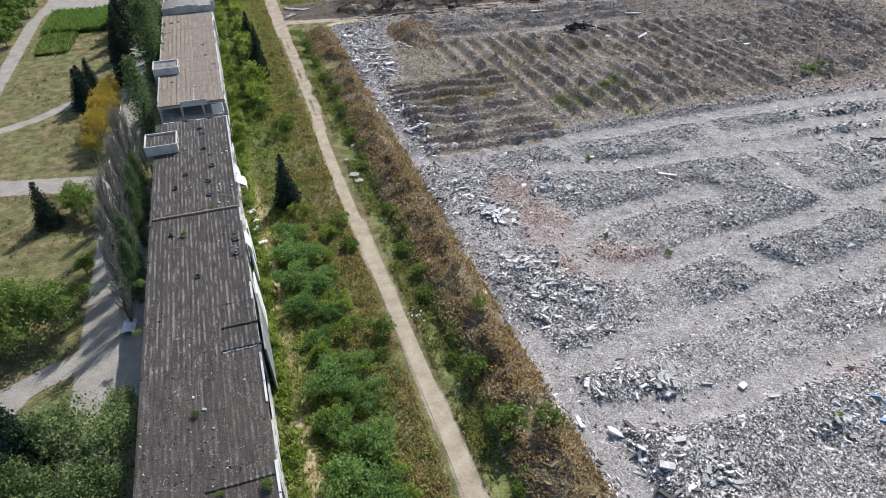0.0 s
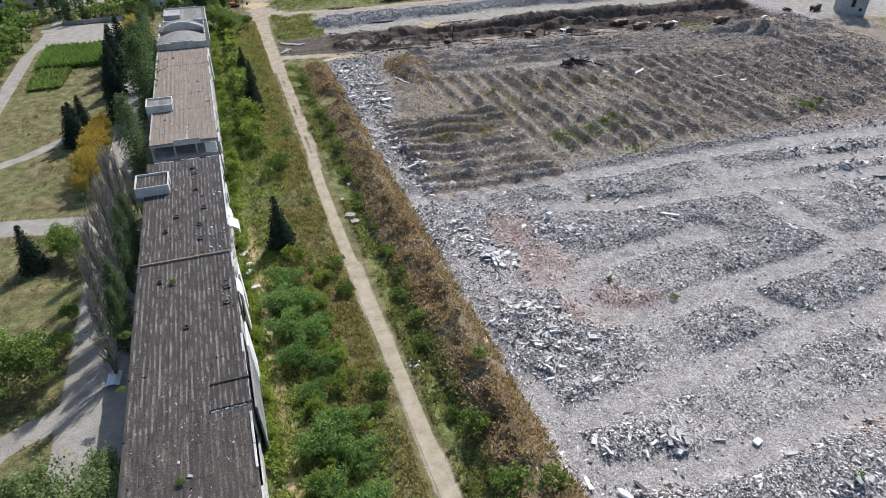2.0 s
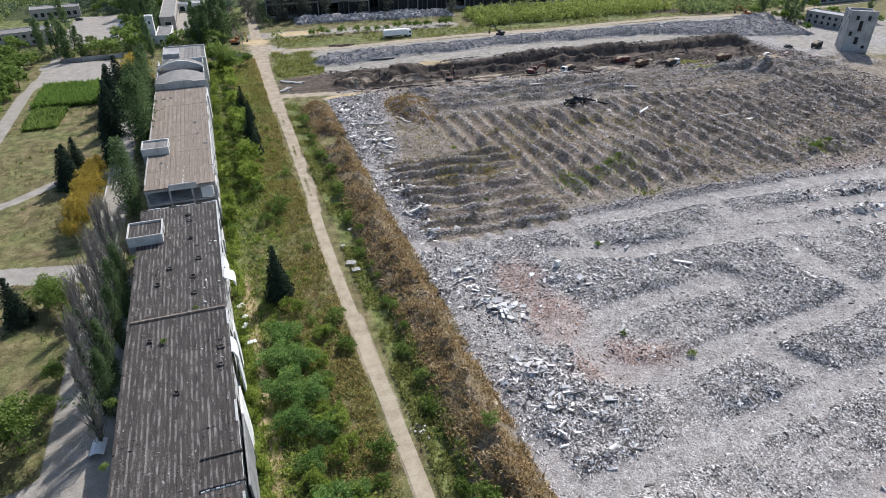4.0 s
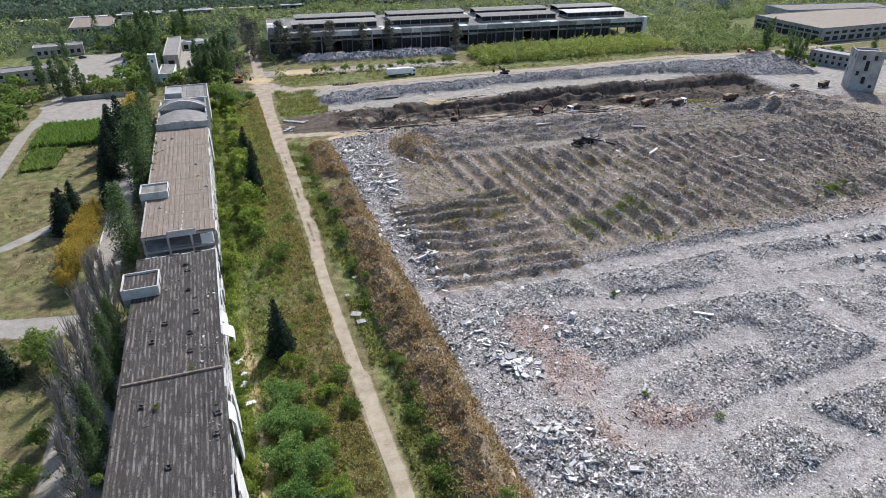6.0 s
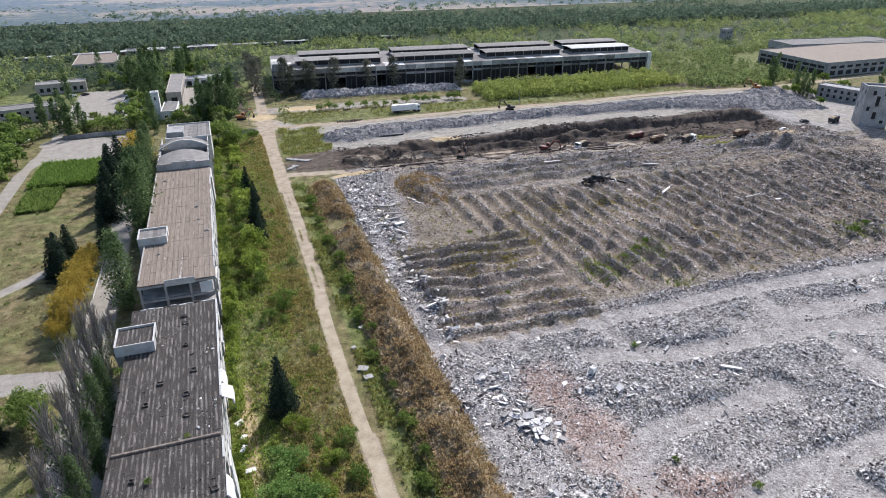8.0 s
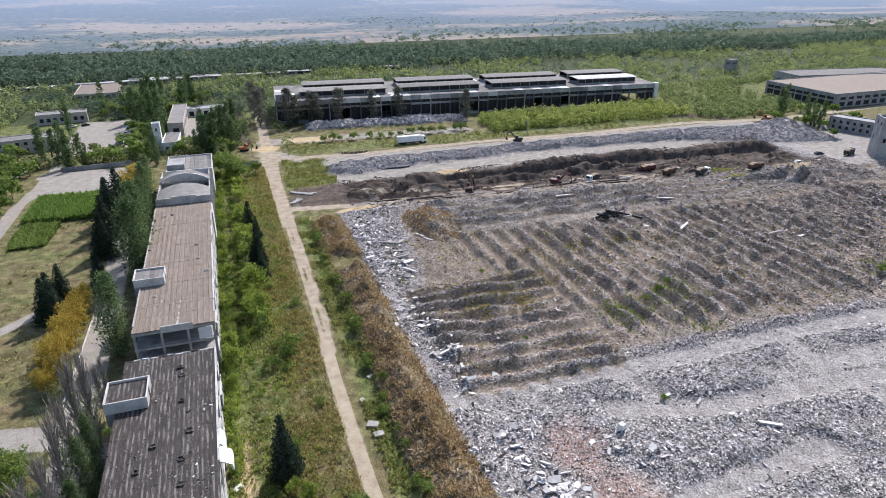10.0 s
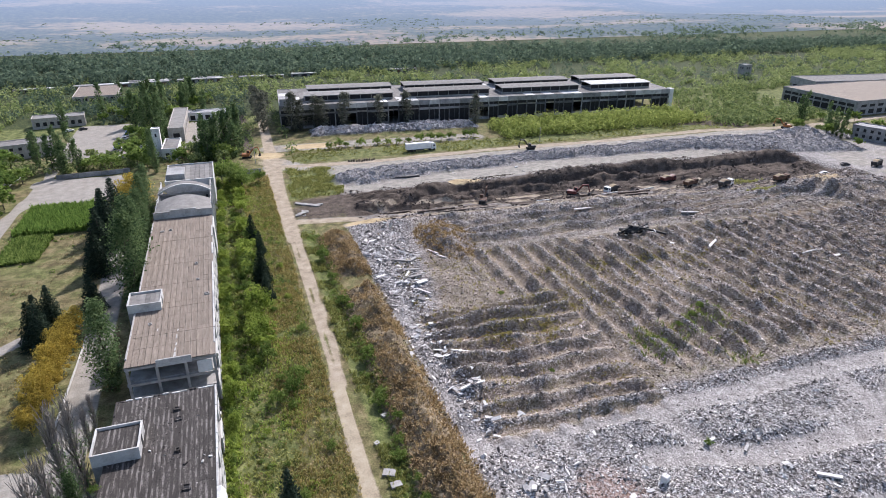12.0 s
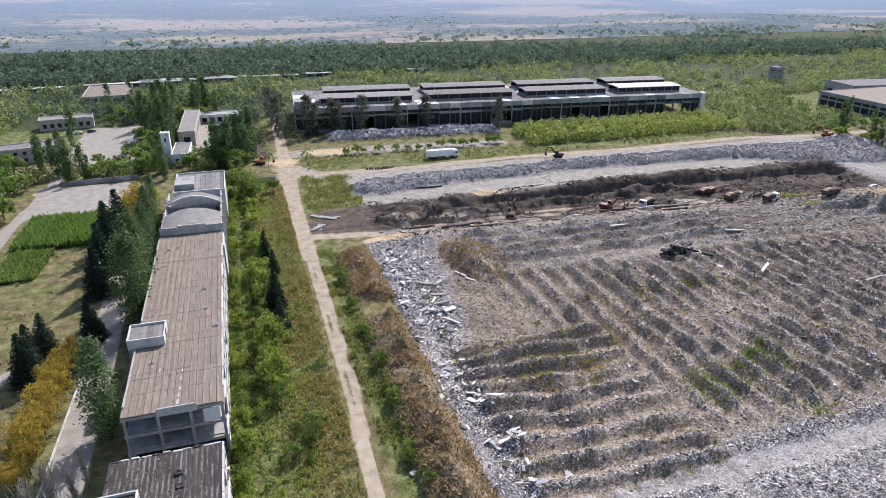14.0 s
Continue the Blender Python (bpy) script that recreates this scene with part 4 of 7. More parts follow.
part("arched_roof", vault(C0 + 0.4, 128.0, 11.4, 2.2, 0.25), M_ROOF_GREY, office, "shallow arched grey roof")
part("arched_roof", vault(136.2, 139.4, 12.0, 2.7, 0.3), M_ROOF_GREY, office, "narrow remaining strip of arched roof")
part("arch_rib", vault(135.6, 136.15, 12.0, 2.75, 0.6), M_WALL, office)
part("arch_rib", vault(127.6, 128.1, 11.3, 2.1, 0.6), M_CONC, office)
part("tie_beam", Geo().box(BX0 + 0.4, 135.7, 11.3, BX1 - 0.4, 136.1, 11.75), M_CONC, office)
for k in range(1, 10):
    x = BX0 + (BX1 - BX0) * k / 10
    part("web_post", Geo().tube((x, 135.9, 11.7), (x + (1.3 if k % 2 else -1.3), 135.9, arch(x, 2.6, 11.7)), 0.1, 0.1, 5), M_WALL, office)
pierced(office, "pit_wall", BX1 - BX0 - 1.0, 11.2, pose(BX0 + 0.5, 136.3, 0), M_GREYWALL, [(9.2, 10.3, 1, 16, 5, 0.7)], "opening")
for x in (BX0 + 0.1, BX1 - 0.4):
    part("side_wall", Geo().box(x, C0 + 0.36, 0, x + 0.3, C2, 11.5), M_WALL, office)
    part("side_wall", Geo().box(x + (RX1 - BX1 if x > -35 else RX0 - BX0), D0, 0, x + 0.3 + (RX1 - BX1 if x > -35 else RX0 - BX0), D1, 11.0), M_WALL, office)
    for k in range(6):
        part("buttress", Geo().cbox(x - 0.25 if x < -40 else x + 0.05, C0 + 3 + k * 6.4, 0, x + 0.25 if x < -40 else x + 0.75, C0 + 3.5 + k * 6.4, 11.8, 0.05), M_WALL, office)
part("gable_wall", Geo().box(RX0 + 0.1, C2 + 0.01, 0, RX1 - 0.1, D0 + 0.25, 11.9), M_WALL, office)
part("hall_floor", Geo().box(BX0 + 0.4, C0 + 0.4, 7.0, BX1 - 0.4, C2 - 0.05, 7.2), M_CONC, office)
part("end_wall", Geo().box(RX0 + 0.1, D1 - 0.3, 0, RX1 - 0.1, D1, 11.0), M_WALL, office)
nd = 10
for i in range(nd):
    w = (RX1 - RX0) / nd
    part("roof_panel", Geo().cbox(RX0 + i * w + 0.03, D0 + 0.3, 10.9, RX0 + (i + 1) * w - 0.03, D1 - 0.02, 11.12, 0.04), M_ROOF_GREY, office)
for xa, ya, xb, yb in ((RX0, D0 + 0.26, RX0 + 0.3, D1), (RX1 - 0.3, D0 + 0.26, RX1, D1), (RX0 + 0.3, D1 - 0.3, RX1 - 0.3, D1)):
    part("coping", Geo().cbox(xa, ya, 11.13, xb, yb, 11.6, 0.05), M_WALL, office)
part("roof_house", Geo().cbox(RX0 + 0.4, D0 + 4, 11.13, RX0 + 6.5, D0 + 13, 13.0, 0.1), M_GREYWALL, office, "grey plant room on the rear roof")
part("wall_pier", Geo().cbox(BX1 + 0.02, 104, 0, BX1 + 0.4, 113.4, 10.6, 0.1), M_WALL, office, "whitish projecting wall pier")

stair_head(6.6, 13.3, -45.2, -38.4, 2.1, M_ROOF_TAR)
stair_head(55.4, 61.8, -44.9, -38.1, 1.9, M_ROOF_GREY)

# vents, openings and litter on the roof
VENTS = [(-39.1, -9.6), (-32.8, -8.6), (-32.7, -14.1), (-33.1, 6.6), (-37.1, -4.3), (-39.8, -26.6), (-28.7, -31.6), (-29.0, -36.0), (-35.5, -40.5), (-33.6, 17.5), (-33.3, 14.8), (-31.6, -2.0),
         (-31.2, 78.1), (-30.8, 68.6), (-28.7, 60.2), (-40.1, 49.3), (-38.4, 104.1), (-40.6, 103.6)]
for k, (x, y) in enumerate(VENTS):
    v = thing("roof_vent", "low broken vent shaft on the roof, its mouth filled near-black for shade", "roof vent", pose(x, y, RZ + 0.17, 0, 0, rngb.uniform(-12, 12)), "roof vents")
    s, h = rngb.uniform(0.35, 0.6), rngb.uniform(0.25, 0.5)
    for a, b, c, d in ((-s, -s, s, -s + 0.18), (-s, s - 0.18, s, s), (-s, -s + 0.18, -s + 0.18, s - 0.18), (s - 0.18, -s + 0.18, s, s - 0.18)):
        part("shaft_side", Geo().box(a, b, 0, c, d, h * rngb.uniform(0.7, 1.1)), M_ROOF_TAR if y < 30 else M_CONC, v)
    # The shaft's inner shade is a near-black block.
    part("mouth", Geo().box(-s + 0.18, -s + 0.18, 0, s - 0.18, s - 0.18, h * 0.4), M_DARK, v)
for k in range(28):
    big = k % 3 == 0
    cx, cy = rngb.choice([(-33, -10), (-38.5, -6), (-31, -14), (-30, 2), (-28.5, -33), (-36, -70), (-40, 10)])
    s = rngb.uniform(0.2, 0.4) if big else rngb.uniform(0.1, 0.22)
    solid("roof_debris", Geo().cbox(-s, -s * 0.6, 0, s, s * 0.6, 0.12 + s * 0.3, 0.03), M_SLAB if k % 4 else M_ROOF_TAR, "lump of broken concrete lying on the roof", "debris", "roof debris", "",
          pose(min(-28.2, cx + rngb.gauss(0, 2.0)), cy + rngb.gauss(0, 3), RZ + 0.17, rngb.uniform(-8, 8), rngb.uniform(-8, 8), rngb.uniform(0, 180)))
# wall panels that have come away and lean on the long wall
for x0, y0, ln, hh, tilt, lab in ((-26.9, -46.8, 6.0, 10.2, 8, "white"), (-26.9, -59.8, 12.6, 9.9, 6, "grey"), (-26.9, -33.0, 4.0, 9.8, 5, "white"), (-26.9, -26, 3.5, 9.5, 5, "white")):
    solid("leaning_panel", Geo().cbox(0, 0, 0, 0.28, ln, hh, 0.06), M_WHITE if lab == "white" else M_GREYWALL, f"{lab} wall panel leaning against the office wall", "wall panel", "leaning panels", "", pose(x0 + 0.12 + hh * math.sin(radians(tilt * 0.35)), y0, gz(x0, y0) - 0.1, 0, -tilt * 0.35, 0))
for x, y, a, b, rz, tilt in ((-25.6, -6.0, 1.8, 1.0, 40, 6), (-25.2, -13.0, 1.9, 0.8, 70, 4), (-24.4, -18.5, 1.8, 0.9, 10, 4), (-25.0, -10.0, 1.2, 0.8, 60, 10)):
    solid("fallen_panel", Geo().cbox(-a / 2, -b / 2, 0, a / 2, b / 2, 0.25, 0.04), M_WHITE, "white broken wall panel lying beside the office", "wall panel", "fallen panels", "", pose(x, y, gz(x, y) + 0.3, tilt, 5, rz))

for y0, y1, out, drop, lab in ((-11.4, -7.8, 1.7, 1.7, "white wall panel hanging off the roof edge"), (-7.2, -3.2, 0.7, 1.9, "white strip of wall panel hanging off the roof edge"), (-33.6, -29.6, 0.7, 2.2, "white torn wall panel below the roof edge")):
    part("hanging_panel", Geo().prism([(BX1 + 0.02, RZ + 0.35), (BX1 + 0.3, RZ + 0.4), (BX1 + out + 0.1, RZ - drop * 0.35), (BX1 + out + 0.25, RZ - drop), (BX1 + out, RZ - drop), (BX1 + out - 0.15, RZ - drop * 0.3)], y0, y1), M_WHITE, office, lab)
# heap inside the gap where the bay has fallen in
gap = Geo()
for k in range(160):
    x, y = rngb.uniform(BX0 + 1, BX1 - 0.5), rngb.uniform(A1 + 0.6, B0 - 0.6)
    s = rngb.uniform(0.2, 0.9)
    gap.box(-s, -s * 0.7, -0.2, s, s * 0.7, s * 0.5, pose(x, y, rngb.uniform(0.1, 1.8), rngb.uniform(-25, 25), rngb.uniform(-25, 25), rngb.uniform(0, 180)))
solid("collapse_heap", gap, M_RUBBLE, "heap of broken slabs in the collapsed bay", "rubble heap", "", "stuff")

# ---- loose stone, weeds ----
RNG = np.random.default_rng(11)


def turns(n, flat=1.0):
    """n random rotation matrices; a small flat keeps pieces near level."""
    a, b, c = RNG.uniform(0, 2 * np.pi, n), RNG.normal(0, flat * 0.6, n), RNG.normal(0, flat * 0.6, n)
    ca, sa, cb, sb, cc, sc = np.cos(a), np.sin(a), np.cos(b), np.sin(b), np.cos(c), np.sin(c)
    o, z = np.ones(n), np.zeros(n)
    rz = np.stack([ca, -sa, z, sa, ca, z, z, z, o], -1).reshape(n, 3, 3)
    rx = np.stack([o, z, z, z, cb, -sb, z, sb, cb], -1).reshape(n, 3, 3)
    ry = np.stack([cc, z, sc, z, o, z, -sc, z, cc], -1).reshape(n, 3, 3)
    return rz @ rx @ ry


CUBE = np.array([[-1, -1, -1], [1, -1, -1], [1, 1, -1], [-1, 1, -1], [-1, -1, 1], [1, -1, 1], [1, 1, 1], [-1, 1, 1]], float)
CUBE_F = np.array([[3, 2, 1, 0], [4, 5, 6, 7], [0, 1, 5, 4], [1, 2, 6, 5], [2, 3, 7, 6], [3, 0, 4, 7]])


def chunks(name, x, y, size, mat, flat=0.9, long=1.6, lift=0.15):
    """Broken pieces, each an uneven block lying on the ground."""
    n = len(x)
    s = size[:, None] * np.stack([RNG.uniform(0.6, long, n), RNG.uniform(0.45, 1.0, n), RNG.uniform(0.2, 0.6, n)], -1) / 2
    local = CUBE[None] * s[:, None] * RNG.uniform(0.6, 1.15, (n, 8, 1)) + RNG.normal(0, 0.08, (n, 8, 3)) * size[:, None, None]
    v = np.einsum("nij,nkj->nki", turns(n, flat), local)
    v += np.stack([x, y, height(x, y) + lift * size], -1)[:, None]
    f = CUBE_F[None] + 8 * np.arange(n)[:, None, None]
    return np_mesh(name, v.reshape(-1, 3), f.reshape(-1, 4), mat)


WEDGE_F = np.array([[0, 1, 3], [1, 2, 3], [2, 0, 3]])


def shards(name, x, y, size, mat, lift=0.0, level=None):
    """Small broken bits: three-sided lumps with their point off centre."""
    n = len(x)
    a = RNG.uniform(0, 2 * np.pi, n)[:, None] + np.arange(3)[None] * np.pi * 2 / 3 + RNG.normal(0, 0.35, (n, 3))
    r = size[:, None] * RNG.uniform(0.35, 0.85, (n, 3))
    v = np.zeros((n, 4, 3))
    turn, pull = RNG.uniform(0, np.pi, n)[:, None], RNG.uniform(0.9, 2.1, n)[:, None]
    u, w = r * np.cos(a) * pull, r * np.sin(a) / pull**0.5
    v[:, :3, 0], v[:, :3, 1] = u * np.cos(turn) - w * np.sin(turn), u * np.sin(turn) + w * np.cos(turn)
    v[:, :3, 2] = RNG.normal(-0.1, 0.15, (n, 3)) * size[:, None]
    v[:, 3, :2] = RNG.normal(0, 0.3, (n, 2)) * size[:, None]
    v[:, 3, 2] = RNG.uniform(0.15, 0.6, n) * size
    v += np.stack([x, y, (height(x, y) if level is None else np.full(n, level)) + lift], -1)[:, None]
    f = WEDGE_F[None] + 4 * np.arange(n)[:, None, None]
    return np_mesh(name, v.reshape(-1, 3), f.reshape(-1, 3), mat)


def cards(centre, size, up=0.0, ratio=0.6, normal=None, wild=0.75):
    """Small leaf shapes, a kinked quad each: turned at random, or lying roughly across a normal."""
    n = len(centre)
    if normal is None:
        normal = RNG.normal(size=(n, 3))
    else:
        normal = normal / (np.linalg.norm(normal, axis=1, keepdims=True) + 1e-9) + RNG.normal(0, wild, (n, 3))
    normal[:, 2] += up * np.abs(RNG.normal(size=n))
    normal /= np.linalg.norm(normal, axis=1, keepdims=True) + 1e-9
    a = np.cross(normal, RNG.normal(size=(n, 3)))
    a /= np.linalg.norm(a, axis=1, keepdims=True) + 1e-9
    b = np.cross(normal, a)
    a, b = a * size[:, None] / 2, b * size[:, None] * ratio / 2
    lift = normal * size[:, None] * 0.12
    v = np.stack([centre - a - lift, centre - 0.1 * a + b, centre + a - lift, centre + 0.15 * a - b], 1)
    return v.reshape(-1, 3), (np.arange(n)[:, None] * 4 + np.arange(4)[None])


def blades(x, y, z, h, spread_, width, n_blades=5):
    """Tufts of upright blades."""
    n = len(x)
    ang = RNG.uniform(0, 2 * np.pi, (n, n_blades))
    off = RNG.uniform(0, 0.35, (n, n_blades)) * spread_[:, None]
    lean = RNG.uniform(0.15, 1.0, (n, n_blades)) * spread_[:, None]
    hh = h[:, None] * RNG.uniform(0.55, 1.1, (n, n_blades))
    bx, by = x[:, None] + off * np.cos(ang), y[:, None] + off * np.sin(ang)
    tx, ty = bx + lean * np.cos(ang), by + lean * np.sin(ang)
    wx, wy = -np.sin(ang) * width / 2, np.cos(ang) * width / 2
    zz = np.broadcast_to(z[:, None], bx.shape)
    mx, my, mz = bx * 0.6 + tx * 0.4, by * 0.6 + ty * 0.4, zz + hh * 0.62
    v = np.stack([np.stack([bx - wx * 0.5, by - wy * 0.5, zz - 0.05], -1), np.stack([mx + wx, my + wy, mz], -1), np.stack([tx, ty, zz + hh * RNG.uniform(0.7, 1.0, bx.shape)], -1), np.stack([mx - wx, my - wy, mz], -1)], 2)
    m = n * n_blades
    return v.reshape(-1, 3), (np.arange(m)[:, None] * 4 + np.arange(4)[None])


def sample(n, x0, x1, y0, y1, keep):
    """Random places in a rectangle, kept with the share that keep(x, y) gives."""
    x, y = RNG.uniform(x0, x1, n), RNG.uniform(y0, y1, n)
    ok = RNG.uniform(0, 1, n) < keep(x, y)
    return x[ok], y[ok]


def stuff(name, me, label, category):
    return tagged(new(name, me), label, category, "", "stuff")


def off_track(x, y):
    s = np.zeros_like(x)
    for t in TRACKS:
        s = np.maximum(s, near_line(x, y, t, 1.7, 1.8))
    return 1 - 0.93 * s


def red_share(x, y):
    return zones(x, y)[2][..., 0]


def heapy(x, y):
    """Uneven density: litter gathers in drifts."""
    return np.clip(1.15 * drift(x, y), 0.1, 1)


def crest_share(x, y):
    part_of, crest = ridges(x, y)
    return np.clip(1 - part_of * (0.85 - 0.9 * crest), 0.1, 1)


open_field = lambda x, y: off_track(x, y) * heapy(x, y) * crest_share(x, y)  # noqa: E731
x, y = sample(290000, 14, 122, -112, 8, lambda x, y: (0.04 + 0.96 * open_field(x, y)) * (1 - 0.5 * red_share(x, y)))
stuff("rubble_field", shards("rubble_field", x, y, RNG.gamma(1.8, 0.07, len(x)) + 0.12, M_RUBBLE), "pale crushed concrete rubble spread over the ground", "rubble")
x, y = sample(9000, 14, 122, -112, 8, lambda x, y: open_field(x, y) * (1 - 0.6 * red_share(x, y)))
stuff("rubble_lumps", chunks("rubble_lumps", x, y, RNG.gamma(1.3, 0.075, len(x)) + 0.16, M_RUBBLE, 0.6, 3.2), "larger pale lumps of broken concrete on the rubble", "rubble")
strip_share = lambda x, y: off_track(x, y) * np.where(y > 4, band(x, 14.5, 22 + 0.16 * np.clip(y - 50, 0, 70), 2), band(x, 14, 30, 3))  # noqa: E731
x, y = sample(70000, 14, 40, -112, 117, lambda x, y: strip_share(x, y) * (0.4 + 0.6 * heapy(x, y)) * (1 - 0.7 * red_share(x, y)))
stuff("rubble_strip", shards("rubble_strip", x, y, RNG.gamma(1.8, 0.08, len(x)) + 0.13, M_RUBBLE), "strip of white broken concrete along the earth berm", "rubble")
x, y = sample(9000, 14, 40, -112, 117, lambda x, y: strip_share(x, y) * heapy(x, y) * (1 - 0.7 * red_share(x, y)))
stuff("strip_lumps", chunks("strip_lumps", x, y, RNG.gamma(1.3, 0.15, len(x)) + 0.18, M_RUBBLE, 0.6, 3.6), "white broken concrete lumps along the berm", "rubble")
x, y = sample(170000, 20, 238, 5, 118, lambda x, y: off_track(x, y) * (0.45 + 0.45 * crest_share(x, y)))
stuff("ridge_rubble", shards("ridge_rubble", x, y, (RNG.gamma(1.8, 0.075, len(x)) + 0.11) * np.interp(x, [40, 200], [1.0, 1.5]), M_EARTHRUB), "crushed rubble on the ridged footings", "rubble")
x, y = sample(90000, 20, 238, 5, 118, lambda x, y: off_track(x, y) * ridges(x, y)[0] * step(ridges(x, y)[1], 0.7, 0.92))
stuff("crest_rubble", shards("crest_rubble", x, y, (RNG.gamma(1.8, 0.075, len(x)) + 0.12) * np.interp(x, [40, 200], [1.0, 1.4]), M_CRESTRUB), "pale rubble along the crests of the footing rows", "rubble")
x, y = sample(34000, 122, 262, -80, 8, lambda x, y: off_track(x, y) * heapy(x, y))
stuff("far_rubble", shards("far_rubble", x, y, RNG.gamma(2.2, 0.18, len(x)) + 0.18, M_RUBBLE), "crushed concrete rubble further out on the field", "rubble")
x, y = sample(9000, 24, 72, -92, -6, lambda x, y: 0.6 * red_share(x, y) * np.clip(0.5 + vnoise(x, y, 3, 93), 0.05, 1))
stuff("brick_rubble", shards("brick_rubble", x, y, RNG.gamma(2, 0.12, len(x)) + 0.16, M_BRICKRUB), "patch of crushed red brick among the rubble", "rubble")


x, y = sample(15000, BX0 + 0.3, BX1 - 0.4, A0 + 0.3, A1 - 0.6, lambda x, y: np.clip(0.22 + 0.5 * vnoise(x, y, 5, 107) + 0.35 * (y < -60), 0.03, 1))
stuff("roof_litter", shards("roof_litter", x, y, RNG.gamma(1.5, 0.05, len(x)) + 0.07, M_LITTER, 0.0, RZ + 0.18), "crumbled felt and mortar lying on the old roof", "litter")


def heap_share(x, y):
    mid = np.interp(x, [20, 60, 120, 200, 250], [170, 173, 176, 172, 160])
    wide = np.interp(x, [18, 30, 60, 120, 190, 230, 270], [4, 9, 6, 6, 7, 16, 22])
    return (np.abs(y - mid) < wide) * 1.0


x, y = sample(90000, 20, 274, 138, 186, heap_share)
stuff("crushed_heap", shards("crushed_heap", x, y, RNG.gamma(2.0, 0.13, len(x)) + 0.18, M_GREYRUB), "long heap of crushed grey concrete", "rubble heap")
x, y = sample(16000, 22, 110, 240, 260, lambda x, y: band(y + 0.06 * (x - 60), 243, 257, 0.5))
stuff("crushed_heap_far", shards("crushed_heap_far", x, y, RNG.gamma(2.4, 0.3, len(x)) + 0.25, M_GREYRUB), "grey crushed concrete heap before the hall", "rubble heap")
x, y = sample(30000, 3, 14.5, -112, 112, lambda x, y: np.maximum(band(y, -112, 71, 1), band(y, 81, 112, 1)) * np.clip(0.55 + 0.7 * vnoise(x, y, 3, 43), 0, 1))
stuff("berm_clods", shards("berm_clods", x, y, RNG.gamma(2, 0.13, len(x)) + 0.15, M_CLOD), "dry earth clods on the berm", "earth")
x, y = sample(34000, 20, 234, 118, 156, lambda x, y: np.clip(0.35 + 0.7 * vnoise(x, y, 6, 44), 0, 1))
stuff("trench_clods", shards("trench_clods", x, y, RNG.gamma(1.6, 0.17, len(x)) + 0.2, M_SOILCLOD), "dark earth clods in the dug trench", "earth")


def tufts(name, n, rect, keep, h, spread_, width, mat, label, nb=5):
    x, y = sample(n, *rect, keep)
    k = RNG.uniform(0.6, 1.3, len(x))
    v, f = blades(x, y, height(x, y), h * k, spread_ * k, width, nb)
    stuff(name, np_mesh(name, v, f, mat), label, "weeds")


berm_y = lambda y: np.maximum(band(y, -112, 72, 2), band(y, 80, 112, 2))  # noqa: E731
not_road = lambda x: 1 - band(x, -6.2, -1.4, 0.3)  # noqa: E731
tufts("berm_brown_weeds", 13000, (3.5, 14.5, -112, 112), lambda x, y: berm_y(y) * np.clip(0.5 + 0.9 * vnoise(x, y, 3.5, 75), 0, 1), 0.8, 0.8, 0.2, M_BROWNWEED, "rusty brown weeds over the berm", 5)
tufts("berm_weeds", 9000, (2.5, 14.5, -112, 112), lambda x, y: berm_y(y) * np.clip(0.5 + 0.9 * vnoise(x, y, 5, 45), 0, 1), 0.55, 0.6, 0.13, M_DRYWEED, "dry brown weeds on the berm", 5)
tufts("verge_weeds", 9000, (-1.2, 5.0, -112, 118), lambda x, y: np.clip(0.4 + 0.9 * vnoise(x, y, 6, 46), 0, 1) * not_road(x), 0.7, 0.55, 0.22, M_WEED, "green weeds in the ditch beside the track")
tufts("strip_weeds", 11000, (-27, -6.2, -112, 186), lambda x, y: np.clip(0.7 + 0.6 * vnoise(x, y, 9, 47), 0.25, 1), 0.75, 0.8, 0.2, M_WEED, "tall green weeds between office and track", 6)
tufts("wall_foot_weeds", 5200, (-27, -24.2, -112, 110), lambda x, y: np.clip(0.6 + 0.8 * vnoise(x, y, 6, 105), 0.1, 1), 1.0, 0.7, 0.2, M_LIME, "bright green weeds at the foot of the office wall", 6)
tufts("strip_green_weeds", 6500, (-27, -12, -112, 186), lambda x, y: np.clip(0.35 + 0.9 * vnoise(x, y, 7, 67), 0, 1), 0.9, 0.9, 0.22, M_LIME, "lush bright green weeds beside the office", 5)
tufts("strip_olive_weeds", 15000, (-17, -6.0, -112, 186), lambda x, y: np.clip(0.55 + 0.8 * vnoise(x, y, 6, 101), 0.1, 1), 0.75, 0.75, 0.17, M_STRIPWEED, "olive and yellow weeds between trees and track", 6)
tufts("strip_dry_weeds", 6500, (-22, -5.8, -112, 186), lambda x, y: np.clip(0.25 + 0.9 * vnoise(x, y, 7, 48), 0, 1), 0.65, 0.7, 0.15, M_DRYWEED, "dry yellow weeds along the track", 7)
tufts("ridge_olive", 14000, (20, 130, 8, 84), lambda x, y: np.clip(blob(x, y, 39, 37, 14, 7) + blob(x, y, 29, 51, 10, 5) + blob(x, y, 78, 63, 34, 4) + 0.6 * blob(x, y, 52, 48, 18, 9) + 0.35 * step(vnoise(x, y, 14, 71), 0.15, 0.5), 0, 1) * np.clip(0.5 + vnoise(x, y, 4, 72), 0.05, 1), 0.6, 0.7, 0.17, M_OLIVEWEED, "olive and rusty weeds on the ridges", 5)
tufts("ridge_brown", 9000, (20, 225, 6, 84), lambda x, y: ridges(x, y)[0] * band(ridges(x, y)[1], 0.1, 0.6, 0.1) * np.clip(0.35 + vnoise(x, y, 7, 73), 0.1, 1), 0.45, 0.6, 0.15, M_BROWNWEED, "brown dead weeds on the slopes of the footing rows", 4)
